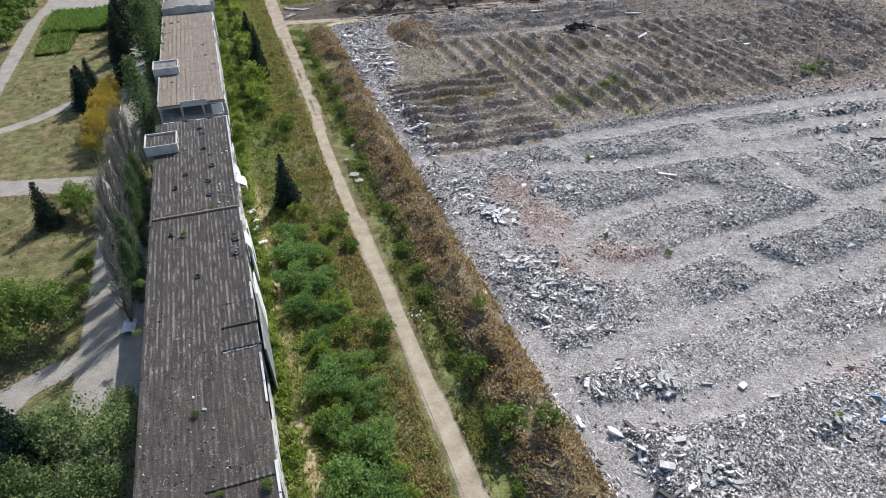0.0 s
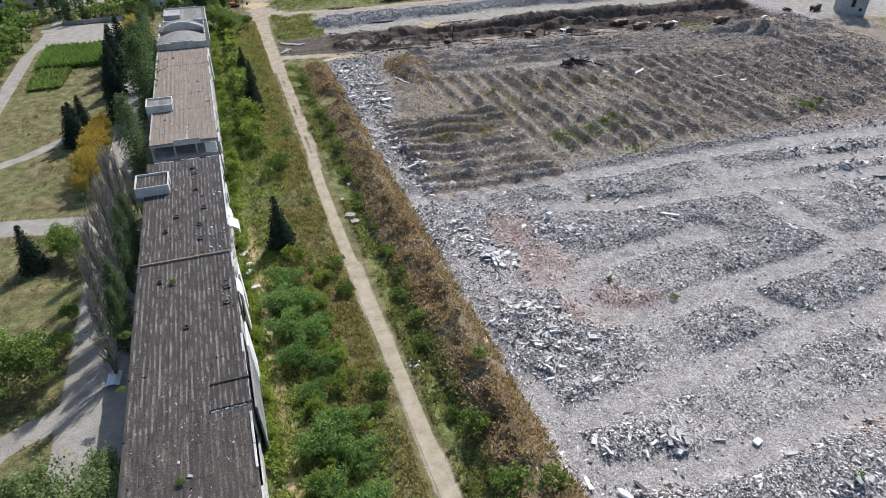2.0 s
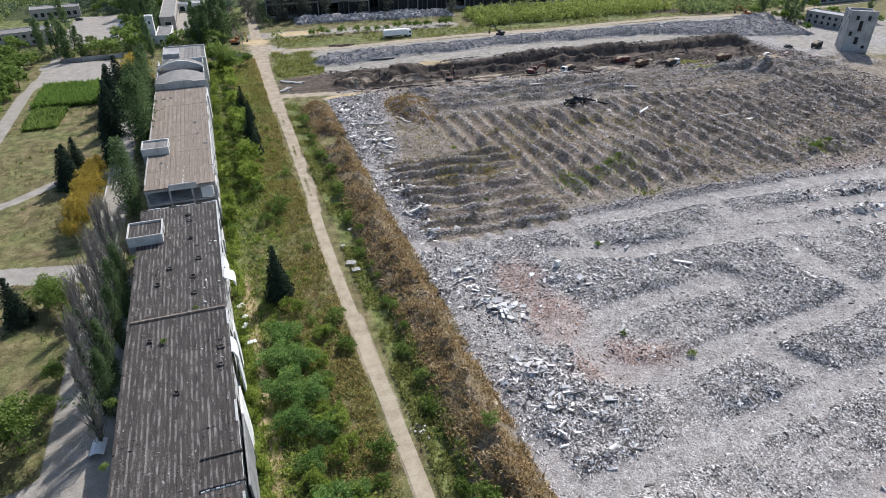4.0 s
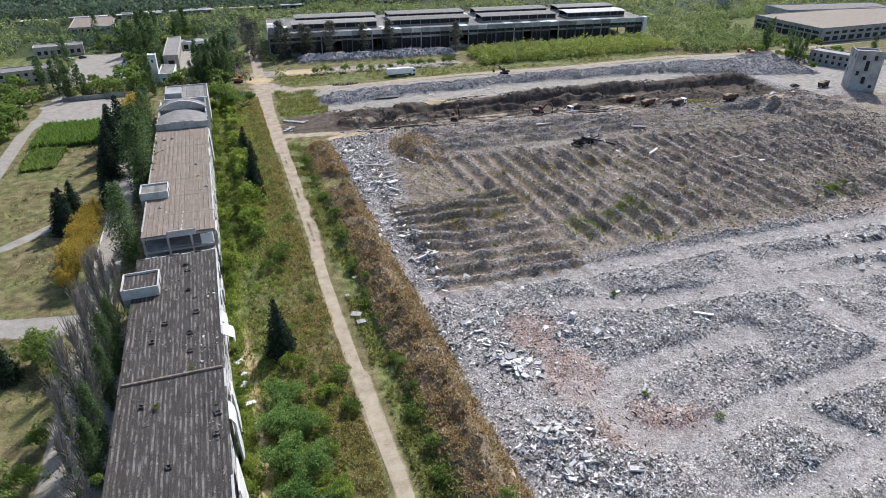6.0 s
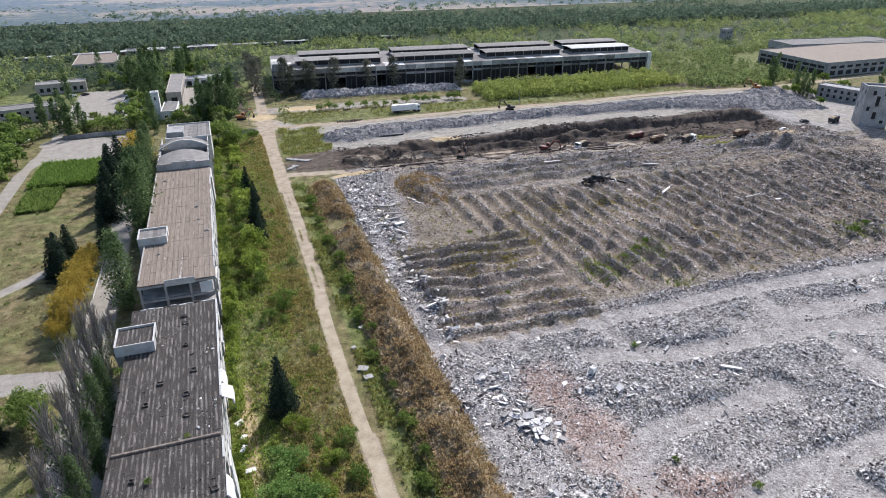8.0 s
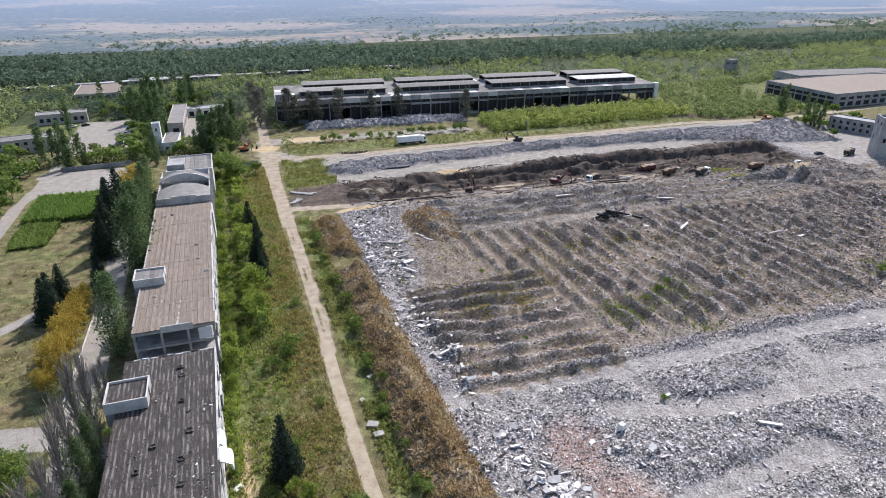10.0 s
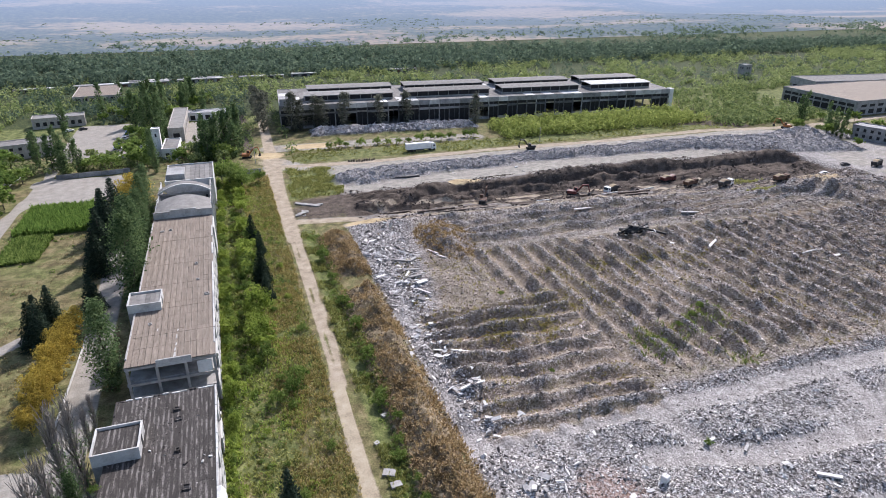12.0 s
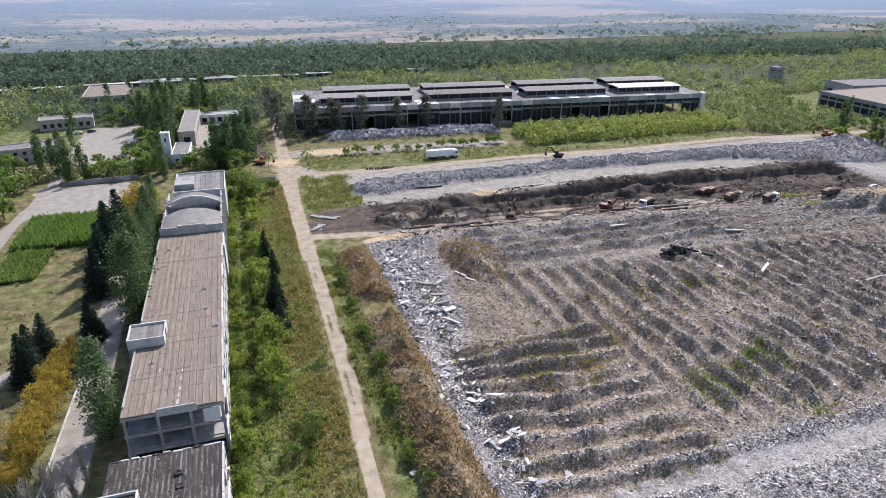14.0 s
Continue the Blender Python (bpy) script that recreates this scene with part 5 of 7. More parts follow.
tufts("trench_green", 1500, (166, 192, 100, 126), lambda x, y: blob(x, y, 182, 118, 8, 5) + blob(x, y, 176, 104, 8, 3), 0.9, 0.8, 0.3, M_WEED, "green weeds on the wet ground by the trench", 5)
tufts("heap_weeds", 2200, (32, 52, 79, 113), lambda x, y: blob(x, y, 42, 96, 10, 17) ** 0.4 * np.clip(0.6 + vnoise(x, y, 4, 74), 0.1, 1), 0.8, 0.8, 0.2, M_BROWNWEED, "brown weeds over the spoil heap", 5)
tufts("ridge_weeds", 2600, (20, 225, 6, 84), lambda x, y: zones(x, y)[3][..., 0] * np.clip(0.3 + vnoise(x, y, 12, 54), 0.05, 0.9), 0.5, 0.55, 0.12, M_DRYWEED, "dry weeds in the hollows between ridges")
tufts("ridge_green", 3800, (60, 170, 8, 42), lambda x, y: blob(x, y, 67, 22, 6, 7) + blob(x, y, 87, 28, 7, 6) + 0.8 * blob(x, y, 83, 11, 6, 3) + 0.3 * blob(x, y, 78, 22, 20, 9) + blob(x, y, 154, 20, 10, 6), 1.1, 0.9, 0.2, M_RIDGEREED, "green reeds among the rubble ridges")
tufts("reed_bed", 6500, (-91, -62, 141, 171), lambda x, y: band(x, -89 + (y - 141) * 0.02, -65, 0.5) * band(y, 142 - 0.1 * (x + 90), 168, 0.6), 2.6, 0.9, 0.35, M_REED, "dense bed of tall green reeds")
tufts("low_shrub_bed", 3000, (-90, -76, 116, 141), lambda x, y: band(x, -88, -78 + 0.05 * (y - 118), 0.6) * band(y, 119, 139, 0.6), 1.5, 0.9, 0.4, M_LEAF, "square bed of low green shrubs")
tufts("lawn_tufts", 11000, (-100, -57.5, -75, 140), lambda x, y: np.clip(0.35 + 0.9 * vnoise(x, y, 11, 49), 0, 1) * (1 - zones(x, y)[1][..., 2]), 0.4, 0.5, 0.2, M_DRYWEED, "dry uncut grass of the old lawn")
tufts("plot_weeds", 4000, (0, 24, 150, 192), lambda x, y: band(x + 3 * vnoise(x, y, 8, 63), 2, 20, 1) * band(y + 4 * vnoise(x, y, 9, 64), 152, 190, 2) * np.clip(0.6 + vnoise(x, y, 4, 65), 0, 1), 1.0, 0.8, 0.25, M_WEED, "overgrown green plot beside the junction")
tufts("bank_weeds", 6000, (6, 300, 198, 222), lambda x, y: np.clip(0.2 + 0.9 * vnoise(x, y, 14, 50), 0, 1), 0.7, 0.8, 0.35, M_WEED, "weedy bank behind the haul road")

# ---- trees ----
def trunk_geo(h, r, limbs, reach, rise, rng, start=0.3):
    g = Geo()
    bends = [Vector((0, 0, -0.3))]
    for k in range(1, 5):
        bends.append(Vector((rng.uniform(-0.03, 0.03) * h, rng.uniform(-0.03, 0.03) * h, h * k / 4)))
    for k in range(4):
        g.tube(bends[k], bends[k + 1], r * (1 - 0.22 * k), r * (1 - 0.22 * (k + 1)), 6, k == 0)
    for k in range(limbs):
        t = start + (0.95 - start) * (k + 0.5) / limbs
        i = min(3, int(t * 4))
        p = bends[i].lerp(bends[i + 1], t * 4 - i)
        a = k * 2.4 + rng.uniform(-0.4, 0.4)
        l = reach * rng.uniform(0.7, 1.1) * (1.1 - 0.6 * t)
        q = p + Vector((math.cos(a) * l, math.sin(a) * l, l * rise))
        g.tube(p, q, r * (0.5 - 0.3 * t), r * 0.1, 5, False)
        for s in (-0.6, 0.5):
            e = q + Vector((math.cos(a + s) * l * 0.45, math.sin(a + s) * l * 0.45, l * 0.3 * rise + 0.1))
            g.tube(p.lerp(q, 0.6), e, r * 0.14, r * 0.04, 4, False)
    return g


def crown_round(rad, h, base, n_clumps, per, leaf, squash=0.8):
    """Clumps of leaves over an uneven dome, with gaps between."""
    u = RNG.normal(size=(n_clumps, 3))
    u /= np.linalg.norm(u, axis=1, keepdims=True)
    u[:, 2] = np.where(u[:, 2] < -0.35, -u[:, 2], u[:, 2])
    k = RNG.uniform(0.3, 1.12, (n_clumps, 1)) ** 0.6 * (1 + 0.3 * np.sin(3 * np.arctan2(u[:, 1:2], u[:, 0:1]) + 1.0))
    c = u * k * np.array([rad, rad, h / 2 * squash / 0.8]) * 0.82 + np.array([0, 0, base + h / 2])
    size = RNG.uniform(0.12, 0.36, n_clumps) * rad
    d = RNG.normal(size=(n_clumps, per, 3))
    d /= np.linalg.norm(d, axis=2, keepdims=True)
    p = c[:, None] + d * (RNG.uniform(0.3, 1.0, (n_clumps, per, 1)) ** 0.5) * size[:, None, None] * np.array([1, 1, 0.75])
    p = p.reshape(-1, 3)
    p[:, 2] = np.maximum(p[:, 2], 0.1)
    nrm = (d + 0.5 * (c[:, None] - np.array([0, 0, base + h / 2])) / rad).reshape(-1, 3)
    return cards(p, RNG.uniform(0.7, 1.3, len(p)) * leaf, 0.2, 0.65, nrm)


def crown_column(h, rad, base, n, leaf, ragged=0.25):
    """A poplar's upright crown: clumps in spiral tiers, narrow at both ends."""
    m = n // 22
    t = RNG.uniform(0, 1, m) ** 0.9
    prof = np.sin(np.pi * np.clip(t * 0.86 + 0.1, 0, 1)) ** 0.7
    a = RNG.uniform(0, 2 * np.pi, m)
    r = rad * prof * RNG.uniform(0.35, 1.0, m) * (1 + ragged * np.sin(5 * a + 7 * t))
    c = np.stack([r * np.cos(a), r * np.sin(a), base + t * (h - base)], -1)
    d = RNG.normal(size=(m, 22, 3)) * np.array([0.26, 0.26, 0.5]) * rad * (0.4 + 0.6 * prof[:, None, None])
    p = (c[:, None] + d).reshape(-1, 3)
    nrm = (d / rad * 2 + np.stack([np.cos(a), np.sin(a), 0.3 * np.ones(m)], -1)[:, None]).reshape(-1, 3)
    return cards(p, RNG.uniform(0.7, 1.3, len(p)) * leaf, 0.1, 0.6, nrm)


def crown_fir(h, rad, tiers, leaf):
    pts = []
    for k in range(tiers):
        t = k / tiers
        r = rad * (1 - t) ** 0.85 + 0.15
        z = 0.06 * h + t * 0.92 * h
        arms = max(5, int(11 * (1 - t)) + 4)
        for i in range(arms):
            a = i * math.tau / arms + k * 0.7
            l = r * RNG.uniform(0.75, 1.1)
            for s in np.linspace(0.2, 1, max(3, int(l / 0.3))):
                for side in (-1, 0, 1):
                    pts.append((math.cos(a) * l * s - side * math.sin(a) * 0.28 * l * (1 - s * 0.6), math.sin(a) * l * s + side * math.cos(a) * 0.28 * l * (1 - s * 0.6), z - 0.32 * l * s * s + 0.1))
    p = np.array(pts) + RNG.normal(0, 0.08, (len(pts), 3))
    return cards(p, RNG.uniform(0.7, 1.3, len(p)) * leaf, 0.0, 0.5)


def twig_cloud(h, rad, base, n):
    """Bare upright branches of a dried poplar."""
    g = Geo()
    rng = random.Random(n)
    for k in range(n):
        t = rng.random()
        a, b = rng.uniform(0, math.tau), rng.uniform(0.3, 1.0) * rad * (1 - 0.55 * t)
        z = base + t * (h - base) * 0.85
        l = (h - base) * rng.uniform(0.08, 0.2)
        p, q = Vector((0.15 * b * math.cos(a), 0.15 * b * math.sin(a), z - l * 0.6)), Vector((b * math.cos(a), b * math.sin(a), z + l))
        g.tube(p, q, 0.075, 0.035, 3, False)
        for j in range(3):
            u = p.lerp(q, rng.uniform(0.35, 0.95))
            c = rng.uniform(0, math.tau)
            g.tube(u, u + Vector((0.5 * math.cos(c), 0.5 * math.sin(c), rng.uniform(0.7, 1.7))), 0.05, 0.02, 3, False)
    return g


MODELS = {}


def model(kind, name, label, category, trunk, crown, mat, crown_name="crown", twigs=None):
    """Builds one tree far below the ground's sheet, as a pattern to be copied."""
    t = thing(name, label, category)
    if trunk:
        part("trunk", trunk, M_BARK, t)
    if twigs:
        part("bare_limbwork", twigs, M_TWIG, t, "bare grey branches")
    if crown:
        part(crown_name, np_mesh(crown_name, *crown, mat), mat, t)
    MODELS.setdefault(kind, []).append([t, 0])


def plant(kind, x, y, s=1.0, sz=None, turn=None, group=""):
    """Sets a tree of that kind on the ground; the pattern itself is the first."""
    rng = random.Random(int(x * 13 + y * 7) & 0xFFFF)
    pick = MODELS[kind][rng.randrange(len(MODELS[kind]))]
    m = pose(x, y, gz(x, y) - 0.05, rng.uniform(-2, 2), rng.uniform(-2, 2), turn if turn is not None else rng.uniform(0, 360)) @ Matrix.Diagonal((s, s, sz or s, 1))
    if pick[1] == 0:
        pick[0].matrix_basis = m
        ob = pick[0]
    else:
        ob = copy_thing(pick[0], Matrix.Identity(4))
        ob.matrix_basis = m
    pick[1] += 1
    if group:
        ob["group"] = group
    return ob


rt = random.Random(21)
for k in range(3):
    model("acacia", "acacia_tree", "dense blue-green acacia thicket tree in the weeds", "tree", trunk_geo(3.4, 0.16, 8, 2.2, 0.7, rt, 0.2), crown_round(4.4, 4.8, 0.3, 95, 34, 0.42), M_BLUELEAF)
    model("bush", "shrub", "rounded green shrub growing wild", "shrub", trunk_geo(1.4, 0.06, 3, 0.9, 0.8, rt, 0.1), crown_round(2.0, 2.5, 0.1, 36, 26, 0.3), M_LEAF)
    model("lime_bush", "young_elm", "young lime-green elm sapling in the weeds", "tree", trunk_geo(2.8, 0.08, 7, 1.2, 0.9, rt, 0.15), crown_round(2.3, 4.2, 0.3, 44, 28, 0.34), M_LIME)
    model("leafy", "leafy_tree", "leafy green tree on the old lawn", "tree", trunk_geo(4.6, 0.2, 9, 2.6, 0.7, rt, 0.25), crown_round(4.4, 6.2, 1.2, 95, 30, 0.44), M_LEAF)
    model("willow", "willow_tree", "silvery green willow tree beside the office", "tree", trunk_geo(4.6, 0.2, 7, 2.6, 0.7, rt, 0.25), crown_round(4.4, 6.6, 0.6, 110, 34, 0.38), M_WILLOW)
    model("yellow", "autumn_tree", "yellowing tree in a row beside the lane", "tree", trunk_geo(6, 0.22, 9, 3.0, 0.8, rt, 0.25), crown_round(4.6, 9.0, 0.3, 120, 32, 0.44), M_YELLOW)
    model("poplar", "poplar_tree", "tall dense green column poplar beside the office", "tree", trunk_geo(16, 0.3, 8, 1.6, 2.0, rt, 0.12), crown_column(20, 2.7, 0.6, 4200, 0.5), M_POPLAR)
    model("fir", "fir_tree", "dark green spruce with drooping tiers", "tree", trunk_geo(12.5, 0.2, 4, 0.5, 0.1, rt, 0.1), crown_fir(13.4, 3.1, 22, 0.52), M_NEEDLE)
for k in range(2):
    model("bare", "dried_poplar", "half-dried grey poplar with bare upright branches", "tree", trunk_geo(18, 0.28, 14, 1.5, 2.0, rt, 0.1), crown_column(15, 2.4, 1.0, 300, 0.42, 0.6), M_POPLAR, "sparse_leaves", twig_cloud(22, 2.8, 1.5, 120))

for k in range(2):
    model("poplar_far", "poplar_tree", "tall column poplar round the yard", "tree", trunk_geo(16, 0.3, 5, 1.6, 2.0, rt, 0.12), crown_column(20, 2.3, 0.6, 900, 0.95), M_POPLAR)
    model("grey_poplar", "grey_poplar", "grey-green poplar with thin foliage before the hall", "tree", trunk_geo(16, 0.3, 6, 1.6, 2.0, rt, 0.1), crown_column(20, 3.0, 0.8, 800, 1.0), M_GREYPOP)
    model("leafy_far", "leafy_tree", "leafy green tree beside the yard", "tree", trunk_geo(4.6, 0.2, 4, 2.6, 0.7, rt, 0.25), crown_round(4.4, 6.2, 1.2, 46, 16, 0.95), M_LEAF)
    model("lime_far", "young_elm", "light green young elm beside the yard", "tree", trunk_geo(3.4, 0.1, 4, 1.6, 0.9, rt, 0.2), crown_round(3.4, 5.6, 0.4, 36, 14, 0.9), M_YOUNG)
    model("hedge", "hedge_tree", "bushy green tree in the hedge along the office", "tree", trunk_geo(2.8, 0.08, 5, 1.2, 0.9, rt, 0.15), crown_round(2.4, 4.2, 0.2, 26, 16, 0.55), M_LEAF)
    model("hedge", "hedge_tree", "bright green young tree in the hedge along the office", "tree", trunk_geo(2.8, 0.08, 5, 1.2, 0.9, rt, 0.15), crown_round(2.3, 4.2, 0.2, 30, 18, 0.5), M_LIME)

for x, y, s in ((-18.5, -20, 0.95), (-20.5, -27, 1.0), (-16.5, -28, 0.9), (-20, -35, 1.05), (-15.5, -37, 0.85), (-19.5, -43, 0.95), (-15, -46, 0.75), (-18, -52, 0.7), (-14.5, -60, 0.9), (-18.5, -62, 1.05), (-13.5, -66, 0.9), (-19, -70, 0.8), (-14.5, -75, 1.05), (-19, -80, 1.1), (-15, -84, 1.0), (-20.5, -88, 1.0), (-14, -92, 1.0), (-18, -99, 1.1), (-13, -104, 1.0)):
    plant("acacia", x, y, s * 0.9, s * 0.8)
for x, y, s in ((-8.2, -17, 1.25), (-7.6, -26.5, 1.15), (-9.8, -21, 0.9), (-7.6, -53, 1.4), (-9, -58, 0.8), (-13, -34, 1.0), (-12.6, 35, 1.5), (-13.5, 31, 1.3), (-17, 28, 1.2), (-9, 12, 0.7), (-8.5, 55, 0.8), (4, -67, 1.5), (5, -79, 1.7), (10, -81, 1.4), (9, -56, 0.9), (2.3, -62, 0.8), (2.2, 6, 0.9), (3, 22, 1.1), (3.6, 38, 1.2), (4, 52, 1.1), (3, 66, 1.0), (2.8, 95, 1.4), (2, -30, 0.9), (2.6, -45, 1.0), (3.2, -15, 0.8)):
    plant("bush", x, y, s)
for x, y, s in ((-18.2, 51, 1.6), (-18.6, 58, 1.2), (-17.8, 65, 1.7), (-14.5, -12, 0.75), (-16.5, -10, 0.7), (-12.6, -29, 0.6), (-16.5, -57, 0.7), (-12.4, -43, 0.7), (-25, 40, 1.0), (-25, 33, 1.1), (-19, 88, 1.2), (-17.5, 96, 1.3), (-18.6, 125, 1.2)):
    plant("lime_bush", x, y, s)
for k in range(18):
    plant("lime_bush", rt.uniform(-20, -11), -104 + k * 4.9 + rt.uniform(-1.5, 1.5), rt.uniform(0.5, 0.9))
for k in range(16):
    plant(rt.choice(["lime_bush", "bush", "bush"]), rt.uniform(-21, -8.5), -108 + k * 7.2 + rt.uniform(-2, 2), rt.uniform(0.4, 0.75))
for k in range(12):
    plant(rt.choice(["lime_bush", "bush"]), rt.uniform(-22, -9), 10 + k * 8.0 + rt.uniform(-3, 3), rt.uniform(0.35, 0.7))
for k in range(26):
    plant("bush", rt.uniform(2.0, 4.6), -106 + k * 8.2 + rt.uniform(-3, 3), rt.uniform(0.45, 0.95))
# shrubs along the wall's foot, and the broken row of young trees that has grown up beside them
for k in range(52):
    y = 24 + k * 3.0
    plant(rt.choice(["hedge", "bush", "lime_bush", "bush"]), -25.4 + rt.uniform(-0.5, 0.9), y, rt.uniform(0.5, 0.95))
for k in range(34):
    y = 44 + k * 4.2 + rt.uniform(-1, 1)
    if rt.random() < 0.82:
        plant(rt.choice(["hedge", "hedge", "lime_bush"]), -18.6 + rt.uniform(-1.3, 1.1), y, rt.uniform(0.85, 1.4))
for k in range(22):
    plant("bush", -21.5 + rt.uniform(-1.0, 1.0), 40 + k * 6.6 + rt.uniform(-2, 2), rt.uniform(0.6, 1.0))
for k in range(40):
    plant(rt.choice(["bush", "lime_bush", "bush"]), -26.1 + rt.uniform(-0.3, 0.7), -108 + k * 3.3 + rt.uniform(-1.2, 1.2), rt.uniform(0.3, 0.55))
for x, y, s in ((-21, 174, 1.5), (-17, 168, 1.2), (-24, 182, 1.0), (-10, 176, 0.7)):
    plant("leafy", x, y, s)
for x, y, s in ((-17.4, -5, 0.98), (-15, 73, 0.7), (-15.5, 84, 0.9), (-16.5, 112, 0.8), (-14.6, 104, 0.6), (-61, -62, 1.0), (-67, 67, 0.9), (-65, 66, 0.9), (-67, 72, 0.85), (-65, 75, 0.9), (-59, 105, 1.1), (-60, 120, 1.15), (-60, 133, 1.3), (-57.5, 141, 1.35), (-63, 146, 0.9), (-64, -71, 0.9), (-57, 82, 0.8)):
    plant("fir", x, y, s * (1.3 if x < -30 else 1.08), s)
plant("fir", -67.5, 3, 1.0, 0.85)
for x, y, s in ((-66, -33, 1.4), (-61, -33, 1.2), (-67, -38, 1.0), (-58, -18, 0.55), (-60, 4, 0.8), (-63, 6, 0.85), (-58, -27, 0.6), (-50, -66, 1.3), (-56, -62, 1.25), (-48.5, -59, 0.85), (-61, -68, 1.0), (-53, -71, 1.0), (-50, -74, 1.2), (-57, -74, 1.2), (-62, -80, 1.1), (-49, -84, 1.2), (-55, -86, 1.2), (-72, -36, 1.2), (-74, -44, 1.0), (-62, 8, 0.9), (-57.5, 0, 0.5)):
    plant("willow" if y < -55 else "leafy", x, y, s)
for x, y, s in ((-61.5, 33, 0.75), (-60.6, 37.5, 0.9), (-61.2, 42, 1.0), (-60.2, 46.5, 0.95), (-60.8, 51, 1.05), (-60.0, 56, 1.0), (-60.6, 61, 0.95), (-60.0, 66, 0.9), (-60.0, 70.5, 0.8), (-54.6, 155, 1.5)):
    plant("yellow", x + 0.6, y, s * (0.78 if y < 100 else 1.0), s)
for x, y, s in ((-50, 44, 1.02), (-48.4, 82, 1.25), (-48.3, 91, 1.3), (-48.6, 101, 1.1), (-49, 112, 1.05), (-49.8, 131, 1.0), (-50, 146, 0.95), (-51.2, 204, 0.7), (-53.5, 214, 0.8)):
    plant("poplar", x + 1.3, y, s * (1.15 if y < 100 else 0.95), s)
for x, y, s in ((-85.5, 212, 0.75), (-88, 222, 0.85), (-85, 228, 0.9), (-91, 228, 0.85), (-79, 213, 0.5), (-17.5, 220, 1.1), (-22, 226, 0.9), (-26, 222, 0.95), (-15, 228, 1.1), (-16, 240, 1.0), (-33, 214, 0.6)):
    plant("poplar_far", x, y, s)
for x, y, s in ((-50.5, -36, 0.9), (-50.8, -29, 1.0), (-50.6, -22, 1.1), (-50.8, -15, 1.05), (-50.4, -8, 1.1), (-50.2, -1, 1.0), (-50.5, 6, 1.1), (-50.4, 13, 0.95), (-50, 21, 0.6), (-51.5, 31, 0.4)):
    plant("bare", x + 1.6, y, s)
for x, y, s in ((-1, 266, 1.0), (14, 260, 1.0), (17.5, 262, 0.8), (26, 261, 0.9), (29.5, 262, 0.8), (42, 260, 0.95), (60, 259, 0.85), (75, 258, 0.9), (1, 277, 0.95), (112, 247, 0.8), (-2, 292, 0.9), (-3, 312, 0.85)):
    plant("grey_poplar", x, y, s * 1.35, s)
for x, y in ((-47.8, -12), (-47.4, 3), (-47.6, -2), (-47.9, -22), (-47.6, -30)):
    plant("poplar", x, y, 0.55, 0.7)
for x, y, s in ((-98, 226, 0.85), (-99.5, 229, 0.8), (-91.6, 219, 0.85), (-86.5, 211.5, 0.75), (-80, 211, 0.7), (-99.6, 296, 0.9), (284, 165, 0.62), (286, 169, 0.7), (290, 177, 0.75), (287, 173, 0.6), (281, 160, 0.5), (292, 168, 0.7)):
    plant("poplar_far", x, y, s)
for x, y, s in ((-101, 191, 1.0), (-99.7, 204, 0.9), (-104, 198, 1.1), (-98.5, 172, 1.0), (-102, 178, 1.2), (-106, 186, 1.1), (-101, 165, 1.1), (-106, 170, 1.2), (-99, 158, 0.9), (-104, 155, 1.1), (-100, 146, 1.0), (-105, 140, 1.2), (-99.5, 133, 0.9)):
    plant("leafy_far", x, y, s)
# trees round the yard and the far workshops
for x, y, s in ((-86, 329, 0.95), (-60.5, 305, 1.1), (-57.5, 309, 1.15), (-62, 286, 1.0), (-52.5, 277, 1.05), (-50.4, 268, 0.95), (-50.2, 262, 1.0), (-66, 296, 0.9), (-55, 296, 1.1), (-70, 318, 0.9), (-53, 318, 1.0), (-56.5, 284, 1.0), (-59, 272, 0.9), (-27, 221, 0.9), (-20.7, 227, 1.0), (-16, 230, 0.95), (-50, 246, 0.75)):
    plant("poplar_far", x, y, s * 1.1, s)
for x, y, s in ((-34, 224.5, 1.2), (-31, 219, 1.0), (-78, 231, 1.0), (-69, 222, 1.1), (-63, 227, 1.2), (-68.8, 250, 0.9), (-62, 256, 1.1), (-77, 213, 0.9), (-66.9, 212, 1.0), (-58, 214, 1.1), (-60, 238, 1.1), (-56, 246, 1.0), (-57, 222, 1.0), (-73, 217, 0.9), (-64, 268, 1.0), (-59, 260, 1.1), (-66, 278, 1.0), (-54, 212, 0.8), (-40, 214, 1.0), (-37, 230, 0.8)):
    plant(rt.choice(["leafy_far", "leafy_far", "lime_far"]), x, y, s)
for k in range(60):
    x, y = rt.uniform(-84, -30), rt.uniform(310, 372)
    plant(rt.choice(["poplar_far", "leafy_far", "leafy_far", "lime_far"]), x, y, rt.uniform(0.7, 1.0))
for k in range(60):
    x, y = rt.uniform(-128, -98.5), rt.uniform(90, 232)
    if y > 185 and x > -108:
        continue
    plant(rt.choice(["leafy_far", "leafy_far", "lime_far"]), x, y, rt.uniform(0.8, 1.25))
for k in range(10):
    plant("poplar_far", -32 + rt.uniform(-3, 14), 212 + rt.uniform(-2, 22), rt.uniform(0.7, 1.0))
for k in range(8):
    plant(rt.choice(["leafy_far", "lime_far"]), rt.uniform(-34, -18), rt.uniform(206, 222), rt.uniform(0.8, 1.2))
for k in range(14):
    plant("bush", 24 + k * 6.0 + rt.uniform(-2, 2), 220 + rt.uniform(-1.5, 1.5), rt.uniform(0.9, 1.7))
for k in range(16):
    plant(rt.choice(["poplar_far", "leafy_far", "lime_far"]), rt.uniform(262, 330), rt.uniform(135, 200), rt.uniform(0.6, 0.9))
